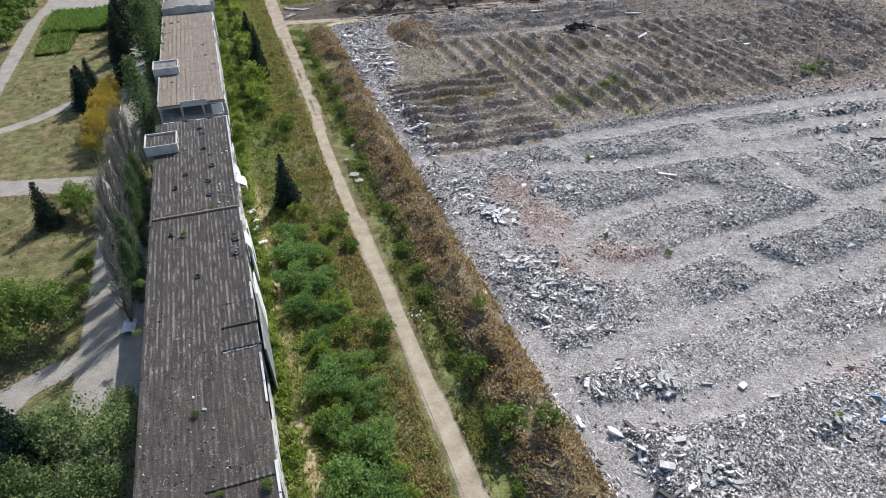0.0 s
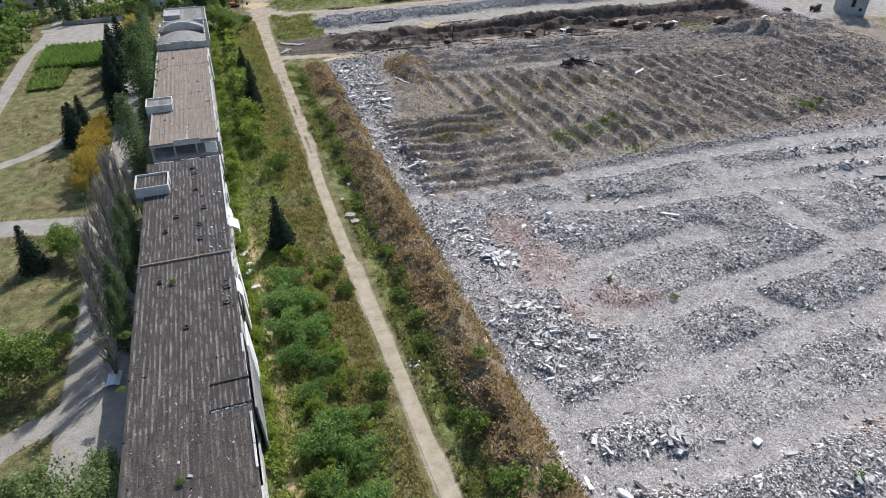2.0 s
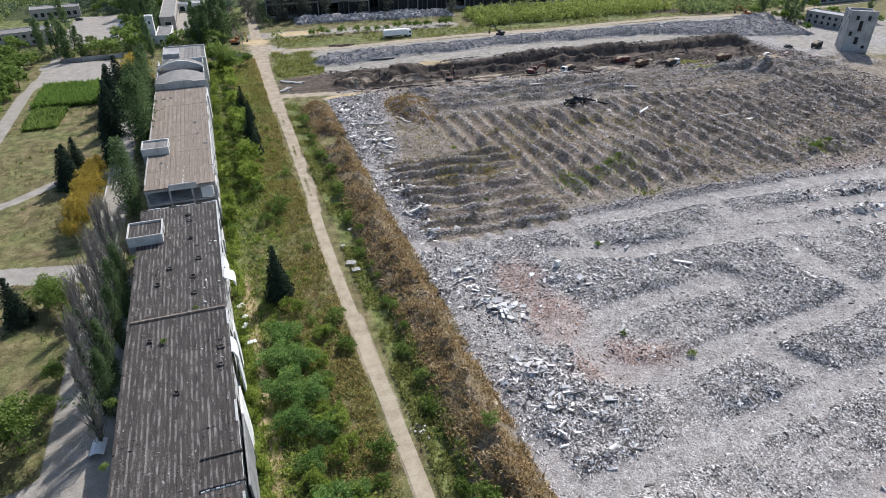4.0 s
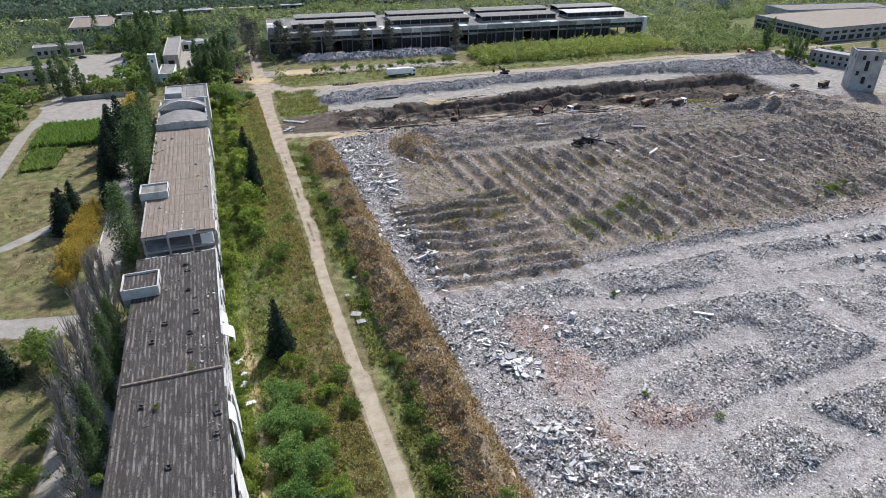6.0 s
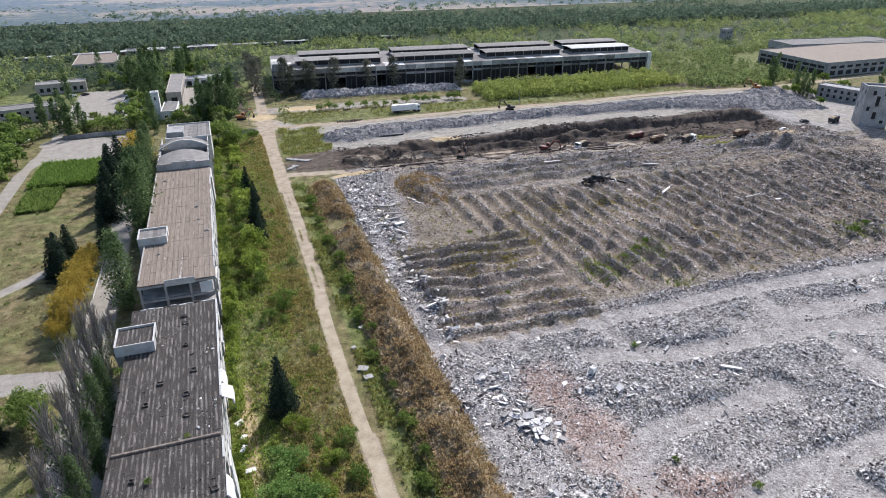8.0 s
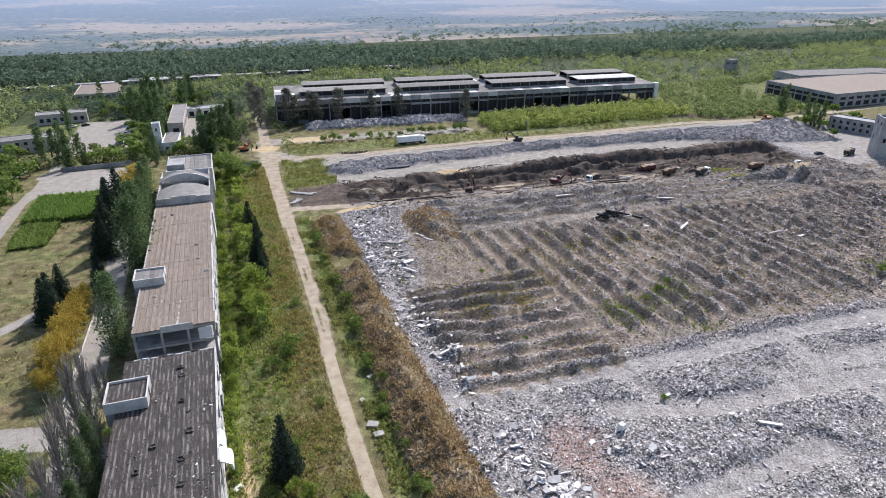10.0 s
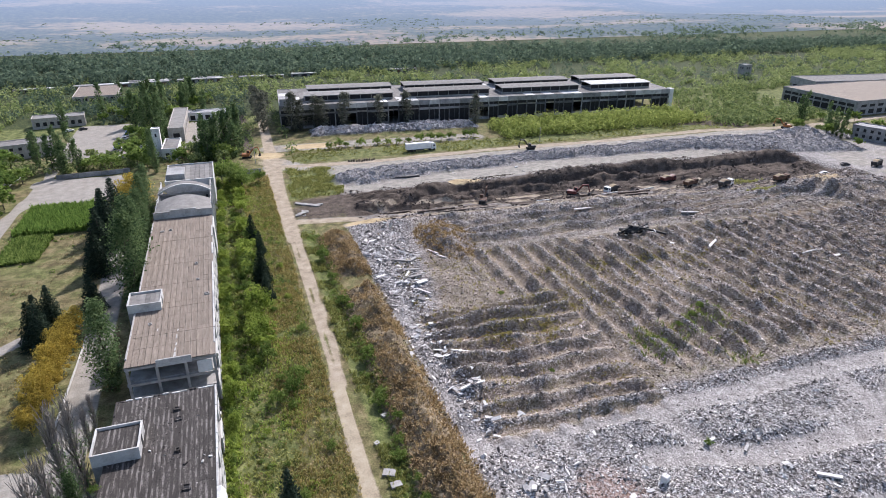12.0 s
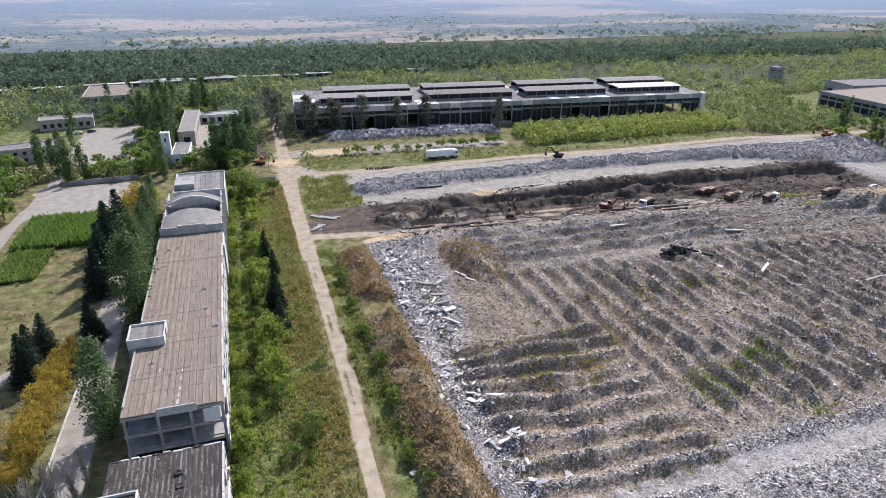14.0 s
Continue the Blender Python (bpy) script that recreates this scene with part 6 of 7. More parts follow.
for x, y, s in ((43.5, -40.5, 0.4), (53, -49, 0.5), (57, -9, 0.5), (52, -93, 0.45), (84, 30, 0.7), (89, 33, 0.7), (78, 27, 0.6), (154, 20, 0.8), (149, 18, 0.7), (160, 22, 0.7), (44, 56, 0.5), (40, 20, 0.4)):
    plant("bush", x, y, s)


def wood(name, n, x0, x1, y0, y1, r, h, per, leaf, mat, label, keep=None):
    """A far wood: many small crowns in one object."""
    x, y = sample(n, x0, x1, y0, y1, keep or (lambda x, y: np.ones_like(x)))
    rr = r * RNG.uniform(0.6, 1.3, len(x))
    d = RNG.normal(size=(len(x), per, 3))
    d /= np.linalg.norm(d, axis=2, keepdims=True)
    d[..., 2] = np.abs(d[..., 2]) * 1.0 - 0.15
    p = d * RNG.uniform(0.7, 1.0, (len(x), per, 1)) * np.stack([rr, rr, rr * h], -1)[:, None]
    p += np.stack([x, y, height(x, y) + rr * h * 0.25], -1)[:, None]
    v, f = cards(p.reshape(-1, 3), leaf * RNG.uniform(0.7, 1.3, p.shape[0] * per), 0.2, 0.8, d.reshape(-1, 3), 0.35)
    stuff(name, np_mesh(name, v, f, mat), label, "wood")


wood("forest_belt", 4600, -420, 900, 440, 600, 5.4, 1.5, 30, 2.1, M_FOREST, "dark dense forest belt behind the works", lambda x, y: band(y, 445 + 0.02 * x, 595 - 0.1 * np.clip(x, 0, 900), 6))
thick = lambda x, y: np.clip(0.6 + 0.8 * vnoise(x, y, 40, 51) + 0.6 * vnoise(x, y, 14, 103), 0.03, 1)  # noqa: E731
wood("young_wood", 8200, -420, 800, 292, 470, 3.1, 1.5, 26, 1.25, M_YOUNG, "young light green woodland", lambda x, y: thick(x, y) * np.where((x > -140) & (x < 255) & (y < 352 - 0.15 * np.clip(x, 0, 260)), (x < -132) * 1.0, 1.0) * (1 - band(x, -118, -78, 3) * band(y, 380, 440, 3)))
wood("dark_young_wood", 1500, -420, 800, 300, 470, 3.4, 1.6, 26, 1.3, M_FOREST, "dark green trees among the young wood", lambda x, y: np.clip(0.3 + 0.9 * vnoise(x, y, 24, 104), 0, 1) * np.where((x > -140) & (x < 255) & (y < 352 - 0.15 * np.clip(x, 0, 260)), 0.0, 1.0) * (1 - band(x, -118, -78, 3) * band(y, 380, 440, 3)))
wood("side_wood", 4600, 244, 640, 198, 300, 2.4, 1.6, 22, 1.1, M_YOUNG, "light green thicket beside the far workshop", lambda x, y: np.clip(0.25 + thick(x, y), 0, 1) * (1 - band(x, 325, 490, 3) * band(y, 180, 285, 3)))
wood("west_wood", 3000, -330, -98, 205, 330, 3.0, 1.5, 24, 1.15, M_YOUNG, "light green thicket west of the yard", lambda x, y: thick(x, y) * (1 - band(x, -134, -88, 3) * band(y, 226, 322, 4)))
wood("hall_thicket", 520, 116, 240, 211, 242, 2.8, 1.9, 55, 0.95, M_THICKET, "bright lime green thicket before the hall")
houses = ((-134, -88, 226, 322), (-72, -60, 240, 300), (-55, -36, 226, 314), (-42, -14, 236, 316), (-95, -62, 232, 308), (-116, -80, 384, 436), (-8, 6, 200, 400))
clear = lambda x, y: np.prod([1 - band(x, a, b, 1.5) * band(y, c, d, 1.5) for a, b, c, d in houses], axis=0)  # noqa: E731
wood("yard_wood", 2600, -140, 10, 212, 430, 2.3, 1.4, 26, 0.9, M_YOUNG, "light green thicket round the old yard", lambda x, y: clear(x, y) * np.clip(0.5 + 0.8 * vnoise(x, y, 22, 91), 0.1, 1))
wood("yard_dark_wood", 1100, -140, 5, 300, 430, 2.8, 1.6, 24, 1.1, M_FOREST, "dark green trees round the old yard", lambda x, y: clear(x, y) * np.clip(0.5 + 0.8 * vnoise(x, y, 26, 92), 0.1, 1))
wood("hill_scrub", 8000, -600, 1100, 600, 1000, 4.0, 1.0, 10, 2.3, M_FOREST, "scattered scrub woodland on the near hills", lambda x, y: np.clip(0.5 + 0.9 * vnoise(x, y, 90, 35) + 0.4 * vnoise(x, y, 30, 36), 0.05, 1))

strip_on = lambda x, y: np.clip(0.5 + 0.9 * vnoise(x, y, 8, 76), 0.1, 1) * (1 - band(x, -25.2, -22.2, 0.3) * band(y, -95, 18, 2))  # noqa: E731
wood("strip_thicket", 1500, -27, -7.4, -112, 186, 0.85, 1.1, 16, 0.42, M_LEAF, "knee-high green undergrowth between office and track", strip_on)
wood("strip_lime_thicket", 1100, -27, -9, -112, 186, 0.8, 1.2, 16, 0.4, M_LIME, "bright green undergrowth between office and track", strip_on)
wood("ditch_thicket", 520, 0.8, 5.2, -112, 114, 0.7, 1.1, 16, 0.36, M_LEAF, "green undergrowth in the ditch under the berm", lambda x, y: np.clip(0.55 + 0.9 * vnoise(x, y, 7, 77), 0.05, 1))
rusty = lambda x, y: np.clip(blob(x, y, 39, 37, 15, 6) + blob(x, y, 28, 50, 9, 4) + 0.5 * blob(x, y, 56, 44, 16, 10) + 0.3 * step(vnoise(x, y, 12, 88), 0.3, 0.6), 0, 1)  # noqa: E731
wood("ridge_olive_thicket", 9500, 20, 140, 8, 84, 0.55, 0.8, 9, 0.36, M_OLIVEWEED, "olive weeds in patches on the ridges", lambda x, y: np.clip(blob(x, y, 78, 63.5, 36, 3.5) + 0.5 * blob(x, y, 108, 58, 16, 7) + 0.7 * rusty(x, y), 0, 1) * np.clip(0.55 + vnoise(x, y, 4, 72), 0.05, 1))
wood("ridge_rusty_thicket", 5000, 20, 220, 6, 116, 0.5, 0.8, 9, 0.34, M_BROWNWEED, "rusty dead weeds in patches on the ridges", lambda x, y: rusty(x, y) * np.clip(0.55 + vnoise(x, y, 4, 89), 0.05, 1))
wood("berm_thicket", 1500, 4.5, 13.6, -112, 111, 0.6, 1.0, 12, 0.34, M_BROWNWEED, "dead brown shrubs over the berm", lambda x, y: berm_y(y) * np.clip(0.55 + 0.9 * vnoise(x, y, 5, 78), 0.05, 1))
wood("heap_thicket", 130, 33, 51, 80, 112, 0.8, 1.0, 12, 0.4, M_BROWNWEED, "dead brown shrubs over the spoil heap", lambda x, y: blob(x, y, 42, 96, 10, 17) ** 0.5)
wood("lawn_scrub", 260, -100, -57, -70, 140, 0.9, 0.9, 16, 0.45, M_LEAF, "low green scrub on the old lawn", lambda x, y: np.clip(0.1 + 0.8 * vnoise(x, y, 12, 79), 0, 1) * (1 - zones(x, y)[1][..., 2]))

for x, y, s in ((-44.6, -40, 0.55), (-44.3, -52, 0.4), (-36.5, -70.5, 0.35), (-37.6, -27.5, 0.35), (-44.2, 1.0, 0.5), (-32.5, -19.6, 0.3), (-28.6, -84, 0.5), (-34, -83.5, 0.3)):
    b = plant("bush", x, y, s)
    b.location.z = RZ + 0.15
    b["label"] = "small yellow-green bush rooted in the roof felt"

# ---- the concrete track ----
track = thing("road", "narrow worn concrete slab track beside the berm", "road", None, "", "structure")
rr = random.Random(8)


def track_x(y):
    """The middle of the track."""
    return float(np.interp(y, [-130, -77, -45, 0, 20, 45, 80, 120], [-3.2, -3.2, -3.7, -4.7, -4.6, -3.7, -3.2, -3.2]))


slab_mesh = Geo().cbox(-1.3, 0.003, 0, 1.3, 5.996, 0.2, 0.007).mesh("road_slab", M_ROADSLAB)
for k in range(28):
    y = -130 + 6 * k
    lean = -math.degrees(math.atan2(track_x(y + 6) - track_x(y), 6))
    part("road_slab", slab_mesh, M_ROADSLAB, track, "", pose(track_x(y) + rr.uniform(-0.06, 0.06), y, -0.125 - max(0, k - 24) * 0.03 + rr.uniform(-0.003, 0.003), 0, 0, lean + rr.uniform(-0.3, 0.3)))


# ---- walls with openings, houses ----
def house(name, label, x, y, rz, lx, ly, h, mat, roof_mat, rows_front, rows_side, category="building", parapet=0.35):
    """A flat-roofed building; its front faces local -y."""
    t = thing(name, label, category, pose(x, y, gz(x, y) - 0.1, 0, 0, rz))
    pierced(t, "wall", lx, h, pose(0, 0, 0), mat, rows_front)
    pierced(t, "wall", lx, h, pose(lx, ly, 0, 0, 0, 180), mat, rows_front)
    pierced(t, "wall", ly - 0.62, h, pose(lx, 0.31, 0, 0, 0, 90), mat, rows_side)
    pierced(t, "wall", ly - 0.62, h, pose(0, ly - 0.31, 0, 0, 0, -90), mat, rows_side)
    part("roof", Geo().cbox(0.32, 0.32, h - 0.25, lx - 0.32, ly - 0.32, h - 0.02, 0.05), roof_mat, t)
    for a, b, c, d in ((-0.1, -0.1, lx + 0.1, 0.31), (-0.1, ly - 0.31, lx + 0.1, ly + 0.1), (-0.1, 0.32, 0.31, ly - 0.32), (lx - 0.31, 0.32, lx + 0.1, ly - 0.32)):
        part("coping", Geo().cbox(a, b, h + 0.004, c, d, h + parapet, 0.04), mat, t)
    return t


house("low_workshop", "low pale brick workshop with small windows", -117, 306, 8, 25, 10, 5.5, M_BRICK, M_ROOF_GREY, [(1.5, 3.6, 1, 24, 7, 1.8)], [(1.2, 3.8, 1, 8.5, 2, 1.8)])
house("yard_barracks", "grey two storey block with dark windows", -131, 239, 14, 36, 11, 6.5, M_BRICK, M_ROOF_GREY, [(1.0, 2.4, 1, 35, 10, 1.4), (4.0, 5.4, 1, 35, 10, 1.4)], [(1.2, 2.6, 1, 9, 2, 1.4)])
house("boiler_house", "small white boiler house beside its chimney block", -48.5, 222.5, -2, 7, 20, 5.2, M_WHITE, M_ROOF_GREY, [(1.2, 3.4, 1, 6, 2, 1.6)], [(1.2, 3.4, 1, 18, 4, 2.2)])
house("white_tower_block", "slim whitewashed tower block above the boiler house", -52.2, 229, -2, 3.5, 3.6, 13, M_WHITE, M_WHITE, [(9.5, 11.0, 0.8, 2.7, 1, 0.8)], [(9.5, 11.0, 0.8, 2.2, 1, 0.8)])
house("long_shed", "long grey roofed brick shed along the yard", -47.5, 258, -1, 7.5, 52, 6.5, M_BRICK, M_ROOF_GREY, [(0.5, 4.0, 1, 6.5, 1, 3.0)], [(2.0, 4.2, 1, 50, 10, 2.4)])
house("yard_shed", "pale low shed closing the yard", -40, 304, -2, 22, 9, 4.2, M_WHITE, M_GREYWALL, [(0.4, 3.0, 1, 21, 5, 2.6)], [(1.2, 2.6, 1, 7, 2, 1.2)])
house("far_depot", "wide grey roofed depot behind the poplars", -109, 375, 3, 26, 42, 4.4, M_BRICK, M_ROOF_BROWN, [(1, 3.4, 1, 25, 6, 2.6)], [(1, 3.4, 1, 40, 9, 2.6)])
house("east_workshop", "long grey derelict workshop among the thicket", 337, 199, 1.5, 130, 55, 8.4, M_GREYWALL, M_ROOF_BROWN, [(0.8, 3.4, 2, 128, 18, 4.6), (4.8, 6.4, 2, 128, 18, 4.6)], [(0.5, 3.8, 1, 53, 9, 5.0), (4.8, 6.4, 1, 53, 9, 5.0)])
house("east_workshop_annex", "pale lower workshop wing behind the main hall", 372, 262, -9, 90, 26, 8.5, M_GREYWALL, M_ROOF_GREY, [(1.0, 3.6, 2, 88, 12, 4.6)], [(1.0, 3.8, 2, 23, 3, 4.4)])
house("ruined_lodge", "small roofless grey ruin with empty windows", 287.7, 160, -70, 22, 9, 6.6, M_GREYWALL, M_GREYWALL, [(1.0, 2.6, 1, 21, 6, 1.4), (3.9, 5.4, 1, 21, 6, 1.4)], [(1.2, 2.6, 1, 8, 2, 1.4)])
house("far_silo", "far dark block tower rising above the thicket", 377, 334, 5, 7, 7, 10, M_GREYWALL, M_GREYWALL, [(3, 5, 1, 6, 2, 1.2), (7, 8.5, 1, 6, 2, 1.2)], [(7, 8.5, 1, 5, 2, 1.2)])

# the leaning stump of a tower at the edge of the field
M_TOWER = surface("bleached_tower_wall", (0.16, 0.155, 0.155), (0.33, 0.325, 0.325), (0.5, 0.49, 0.48), 0.25, 0.9, 0.3)
tower = thing("ruined_tower", "tall bleached concrete tower ruin with dark window slots", "tower", pose(256.4, 106.8, gz(258, 105) - 0.3, 0, 0, -35))
a_, b_, c_ = (2, 3.4, 7.2, 10.4, 1, 1.5), (7.4, 9.4, 0.8, 3.4, 1, 1.3), (14.5, 16.5, 0.8, 10.4, 2, 1.4)
slot = [a_, (3.8, 7.0, 4.2, 6.2, 1, 1.6), b_, (9.6, 14.2, 4.2, 6.2, 1, 1.6), c_]
pierced(tower, "wall", 11.2, 18.6, pose(0, 0, 0), M_TOWER, slot, "window", 0.5)
pierced(tower, "wall", 11.2, 18.0, pose(11.2, 11, 0, 0, 0, 180), M_TOWER, slot, "window", 0.5)
pierced(tower, "wall", 9.96, 17.6, pose(11.2, 0.52, 0, 0, 0, 90), M_TOWER, [a_, c_], "window", 0.5)
pierced(tower, "wall", 9.96, 18.3, pose(0, 10.48, 0, 0, 0, -90), M_TOWER, [b_, c_], "window", 0.5)
for z in (6.4, 12.8, 17.2):
    part("floor_slab", Geo().box(0.52, 0.52, z - 0.3, 10.68, 10.48, z), M_CONC, tower)

# ---- the long assembly hall ----
HL, HD, HH = 234.0, 52.0, 12.5
hall = thing("assembly_hall", "huge derelict concrete hall with roof lanterns and open bays", "factory hall", pose(8, 267.5, -0.1, 0, 0, -4.3))
hr = random.Random(3)
nb = 40
bay = HL / nb
for k in range(nb + 1):
    x = min(max(k * bay, 0.3), HL - 0.3)
    part("column", Geo().cbox(x - 0.3, -0.1, 0, x + 0.3, 0.55, HH - 2.6, 0.04), M_DARKCONC if k % 5 else M_CONC, hall)
for k in range(nb):
    xa, xb = k * bay, (k + 1) * bay
    if hr.random() < 0.94:
        part("parapet_panel", Geo().cbox(xa + 0.04, -0.35, HH - 2.6, xb - 0.04, -0.1, HH + hr.uniform(-0.1, 0.1), 0.04), M_GREYWALL if hr.random() < 0.65 else M_WALL, hall)
    if hr.random() < 0.8:
        part("spandrel_panel", Geo().cbox(xa + 0.04, -0.3, HH - 5.4, xb - 0.04, -0.12, HH - 4.2, 0.03), M_DARKCONC if hr.random() < 0.5 else M_GREYWALL, hall)
    if hr.random() < 0.45:
        part("plinth_panel", Geo().cbox(xa + 0.04, -0.28, 0, xb - 0.04, -0.12, 1.6, 0.03), M_GREYWALL, hall)
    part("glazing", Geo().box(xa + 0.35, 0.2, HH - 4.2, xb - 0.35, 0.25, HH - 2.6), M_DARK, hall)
    # Near-black sheets in most bays paint the shade of the hall's interior.
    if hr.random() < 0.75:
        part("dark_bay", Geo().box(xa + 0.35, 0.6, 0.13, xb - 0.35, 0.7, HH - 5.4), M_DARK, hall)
    if hr.random() < 0.6:
        part("mullion", Geo().box((xa + xb) / 2 - 0.08, 0.05, 0, (xa + xb) / 2 + 0.08, 0.2, HH - 2.7), M_DARKCONC, hall)
part("end_wall", Geo().box(0, 0.6, 0, 0.4, HD, HH), M_GREYWALL, hall)
part("end_wall", Geo().box(HL - 0.4, 0.6, 0, HL, 8, HH).box(HL - 0.4, 8, HH - 3, HL, HD - 0.5, HH).box(HL - 0.4, HD - 8, 0, HL, HD - 0.5, HH - 3), M_WALL, hall)
part("end_pier", Geo().cbox(HL - 0.05, -0.6, 0, HL + 2.4, 3.0, HH + 0.3, 0.05), M_WHITE, hall, "white end pier")
part("rear_wall", Geo().box(0, HD - 0.4, 0, HL, HD, HH), M_GREYWALL, hall)
part("hall_floor", Geo().box(0.4, 0.6, 0, HL - 0.4, HD - 0.5, 0.12), M_CONC, hall)
# This inner wall is near-black: the hall's deep shade put into its colour.
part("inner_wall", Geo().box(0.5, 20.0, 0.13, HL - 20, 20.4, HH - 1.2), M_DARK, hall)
part("crane_beam", Geo().box(0.5, 1.4, 7.2, HL - 0.5, 1.9, 8.2), M_CONC, hall)
for k in range(nb):
    xa, xb = k * bay, (k + 1) * bay
    for j in range(4):
        ya = 0.05 + j * HD / 4
        gap_here = k in (9, 19, 29) and j in (0, 1, 2)
        part("roof_panel", Geo().cbox(xa + 0.03, ya, HH - 0.62 + (0.2 if k % 2 else 0.16), xb - 0.03, ya + HD / 4 - 0.05, HH - 0.2 + (0.02 if k % 2 else 0.0), 0.05), M_WHITE if gap_here else (M_ROOF_GREY if hr.random() < 0.8 else M_WALL), hall)
for row, ya in enumerate((9.0, 31.0)):
    for k in range(4):
        xa = 14 + k * 57 + (3 if row else 0)
        l = 49 if k < 3 else 40
        lan = part("roof_lantern", Geo().cbox(xa, ya, HH - 0.15, xa + l, ya + 13, HH + 0.5, 0.05), M_CONC, hall, "long glazed roof lantern")
        part("lantern_roof", Geo().prism([(ya - 0.6, HH + 2.9), (ya + 6.5, HH + 3.3), (ya + 13.6, HH + 2.9), (ya + 13.6, HH + 3.2), (ya + 6.5, HH + 3.6), (ya - 0.6, HH + 3.2)], xa - 0.5, xa + l + 0.5, "x"), M_WALL if k == 3 and row == 0 else M_ROOF_GREY, lan)
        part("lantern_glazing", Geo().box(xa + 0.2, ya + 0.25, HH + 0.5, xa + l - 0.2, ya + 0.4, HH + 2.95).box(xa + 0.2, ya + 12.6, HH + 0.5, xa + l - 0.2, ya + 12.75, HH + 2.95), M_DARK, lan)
        for i in range(9):
            x = xa + 0.1 + i * (l - 0.4) / 8
            part("lantern_post", Geo().box(x, ya + 0.02, HH + 0.5, x + 0.22, ya + 0.24, HH + 2.9), M_CONC, lan)
part("corner_house", Geo().cbox(0.5, 1, HH - 0.1, 9, 10, HH + 3.4, 0.1), M_GREYWALL, hall)

# ---- walls, fences ----
def block_wall(name, label, x0, y0, x1, y1, h, n, mat):
    t = thing(name, label, "wall", pose(x0, y0, 0, 0, 0, math.degrees(math.atan2(y1 - y0, x1 - x0))))
    l = math.hypot(x1 - x0, y1 - y0) / n
    me = Geo().cbox(0.03, -0.12, -0.4, l - 0.03, 0.12, h, 0.04).mesh("wall_block", mat)
    for k in range(n):
        px, py = x0 + (x1 - x0) * k / n, y0 + (y1 - y0) * k / n
        part("wall_block", me, mat, t, "", pose(k * l, 0, gz(px, py) + rr.uniform(-0.05, 0.05)))
    return t


block_wall("low_wall", "low grey concrete wall closing the paved lot", -88, 205.5, -60.6, 208, 2.0, 10, M_GREYWALL)
block_wall("white_wall", "whitewashed boundary wall beside the lane", -106, 190, -101.5, 219, 2.0, 10, M_WHITE)
block_wall("yard_wall", "grey block wall at the end of the office", -25, 190, -8, 190.5, 1.8, 6, M_GREYWALL)
block_wall("lane_kerb", "pale broken kerb wall beside the lane", -57.6, 28, -57.0, 70, 0.5, 14, M_WALL)
def garage_row(x, y, l, rz, h):
    """A row of low lock-up garages under one pale slab roof."""
    t = thing("garage_row", "low row of pale roofed lock-up garages before the forest", "garages", pose(x, y, gz(x, y) - 0.2, 0, 0, rz), "garage rows")
    part("wall", Geo().box(0, 0.3, 0, l, 5.2, h), M_GREYWALL, t)
    n = max(2, int(l / 6))
    for k in range(n):
        part("roof_slab", Geo().cbox(l * k / n + 0.05, -0.1 + rr.uniform(-0.1, 0.1), h + 0.004, l * (k + 1) / n - 0.05, 5.5, h + 0.25, 0.04), M_WALL if rr.random() < 0.6 else M_GREYWALL, t)
        part("gate", Geo().box(l * k / n + 1.2, 0.2, 0, l * (k + 1) / n - 1.2, 0.29, h - 0.5), M_DARK if rr.random() < 0.6 else M_RUST, t)


for x, y, l, rz, h in ((-196, 424, 34, 2, 2.4), (-154, 427, 30, 3, 2.4), (-118, 431, 26, 5, 2.6), (-89, 434, 34, 4, 2.6), (-84, 443, 30, 4, 2.4), (-50, 438, 40, 2, 2.8), (-46, 447, 36, 2, 2.4), (-6, 441, 34, 1, 2.6), (34, 446, 20, 0, 2.4), (112, 448, 26, -2, 2.4)):
    garage_row(x, y, l, rz, h)


# ---- vehicles ----
def wheel(owner, x, y, z, r, w):
    t = part("wheel", Geo().tube((x, y - w / 2, z), (x, y + w / 2, z), r, r, 14), M_RUBBER, owner)
    part("rim", Geo().tube((x, y - w / 2 - 0.02, z), (x, y + w / 2 + 0.02, z), r * 0.5, r * 0.5, 10), M_STEEL, t)


def semi_truck(x, y, rz):
    t = thing("semi_truck", "white articulated lorry with a box trailer on the haul road", "truck", pose(x, y, gz(x, y) + 0.02, 0, 0, rz))
    part("trailer", Geo().cbox(-11.2, -1.25, 1.15, 0.9, 1.25, 3.95, 0.08), M_CARWHITE, t, "white box trailer")
    part("trailer_frame", Geo().box(-11.0, -0.9, 0.85, 0.6, 0.9, 1.15), M_STEEL, t)
    part("underrun_skirt", Geo().box(-6.0, -1.2, 0.5, -2.4, -1.14, 1.1), M_STEEL, t)
    cab = part("cab", Geo().prism([(1.3, 0.6), (3.6, 0.6), (3.65, 1.7), (3.3, 3.2), (2.6, 3.6), (1.3, 3.6)], -1.2, 1.2), M_CARWHITE, t, "white cab")
    part("windscreen", Geo().prism([(3.64, 1.75), (3.66, 1.75), (3.33, 3.1), (3.31, 3.1)], -1.05, 1.05), M_GLASS, cab)
    part("side_window", Geo().box(2.2, -1.22, 1.9, 3.2, 1.22, 2.8), M_GLASS, cab)
    part("bumper", Geo().cbox(3.62, -1.2, 0.35, 3.8, 1.2, 0.85, 0.04), M_STEEL, cab)
    part("chassis", Geo().box(0.9, -0.5, 0.6, 3.6, 0.5, 0.9), M_STEEL, t)
    for wx in (-9.6, -8.3, -7.0, 0.6, 2.7):
        for s in (-1.05, 1.05):
            wheel(t, wx, s, 0.5, 0.5, 0.32)


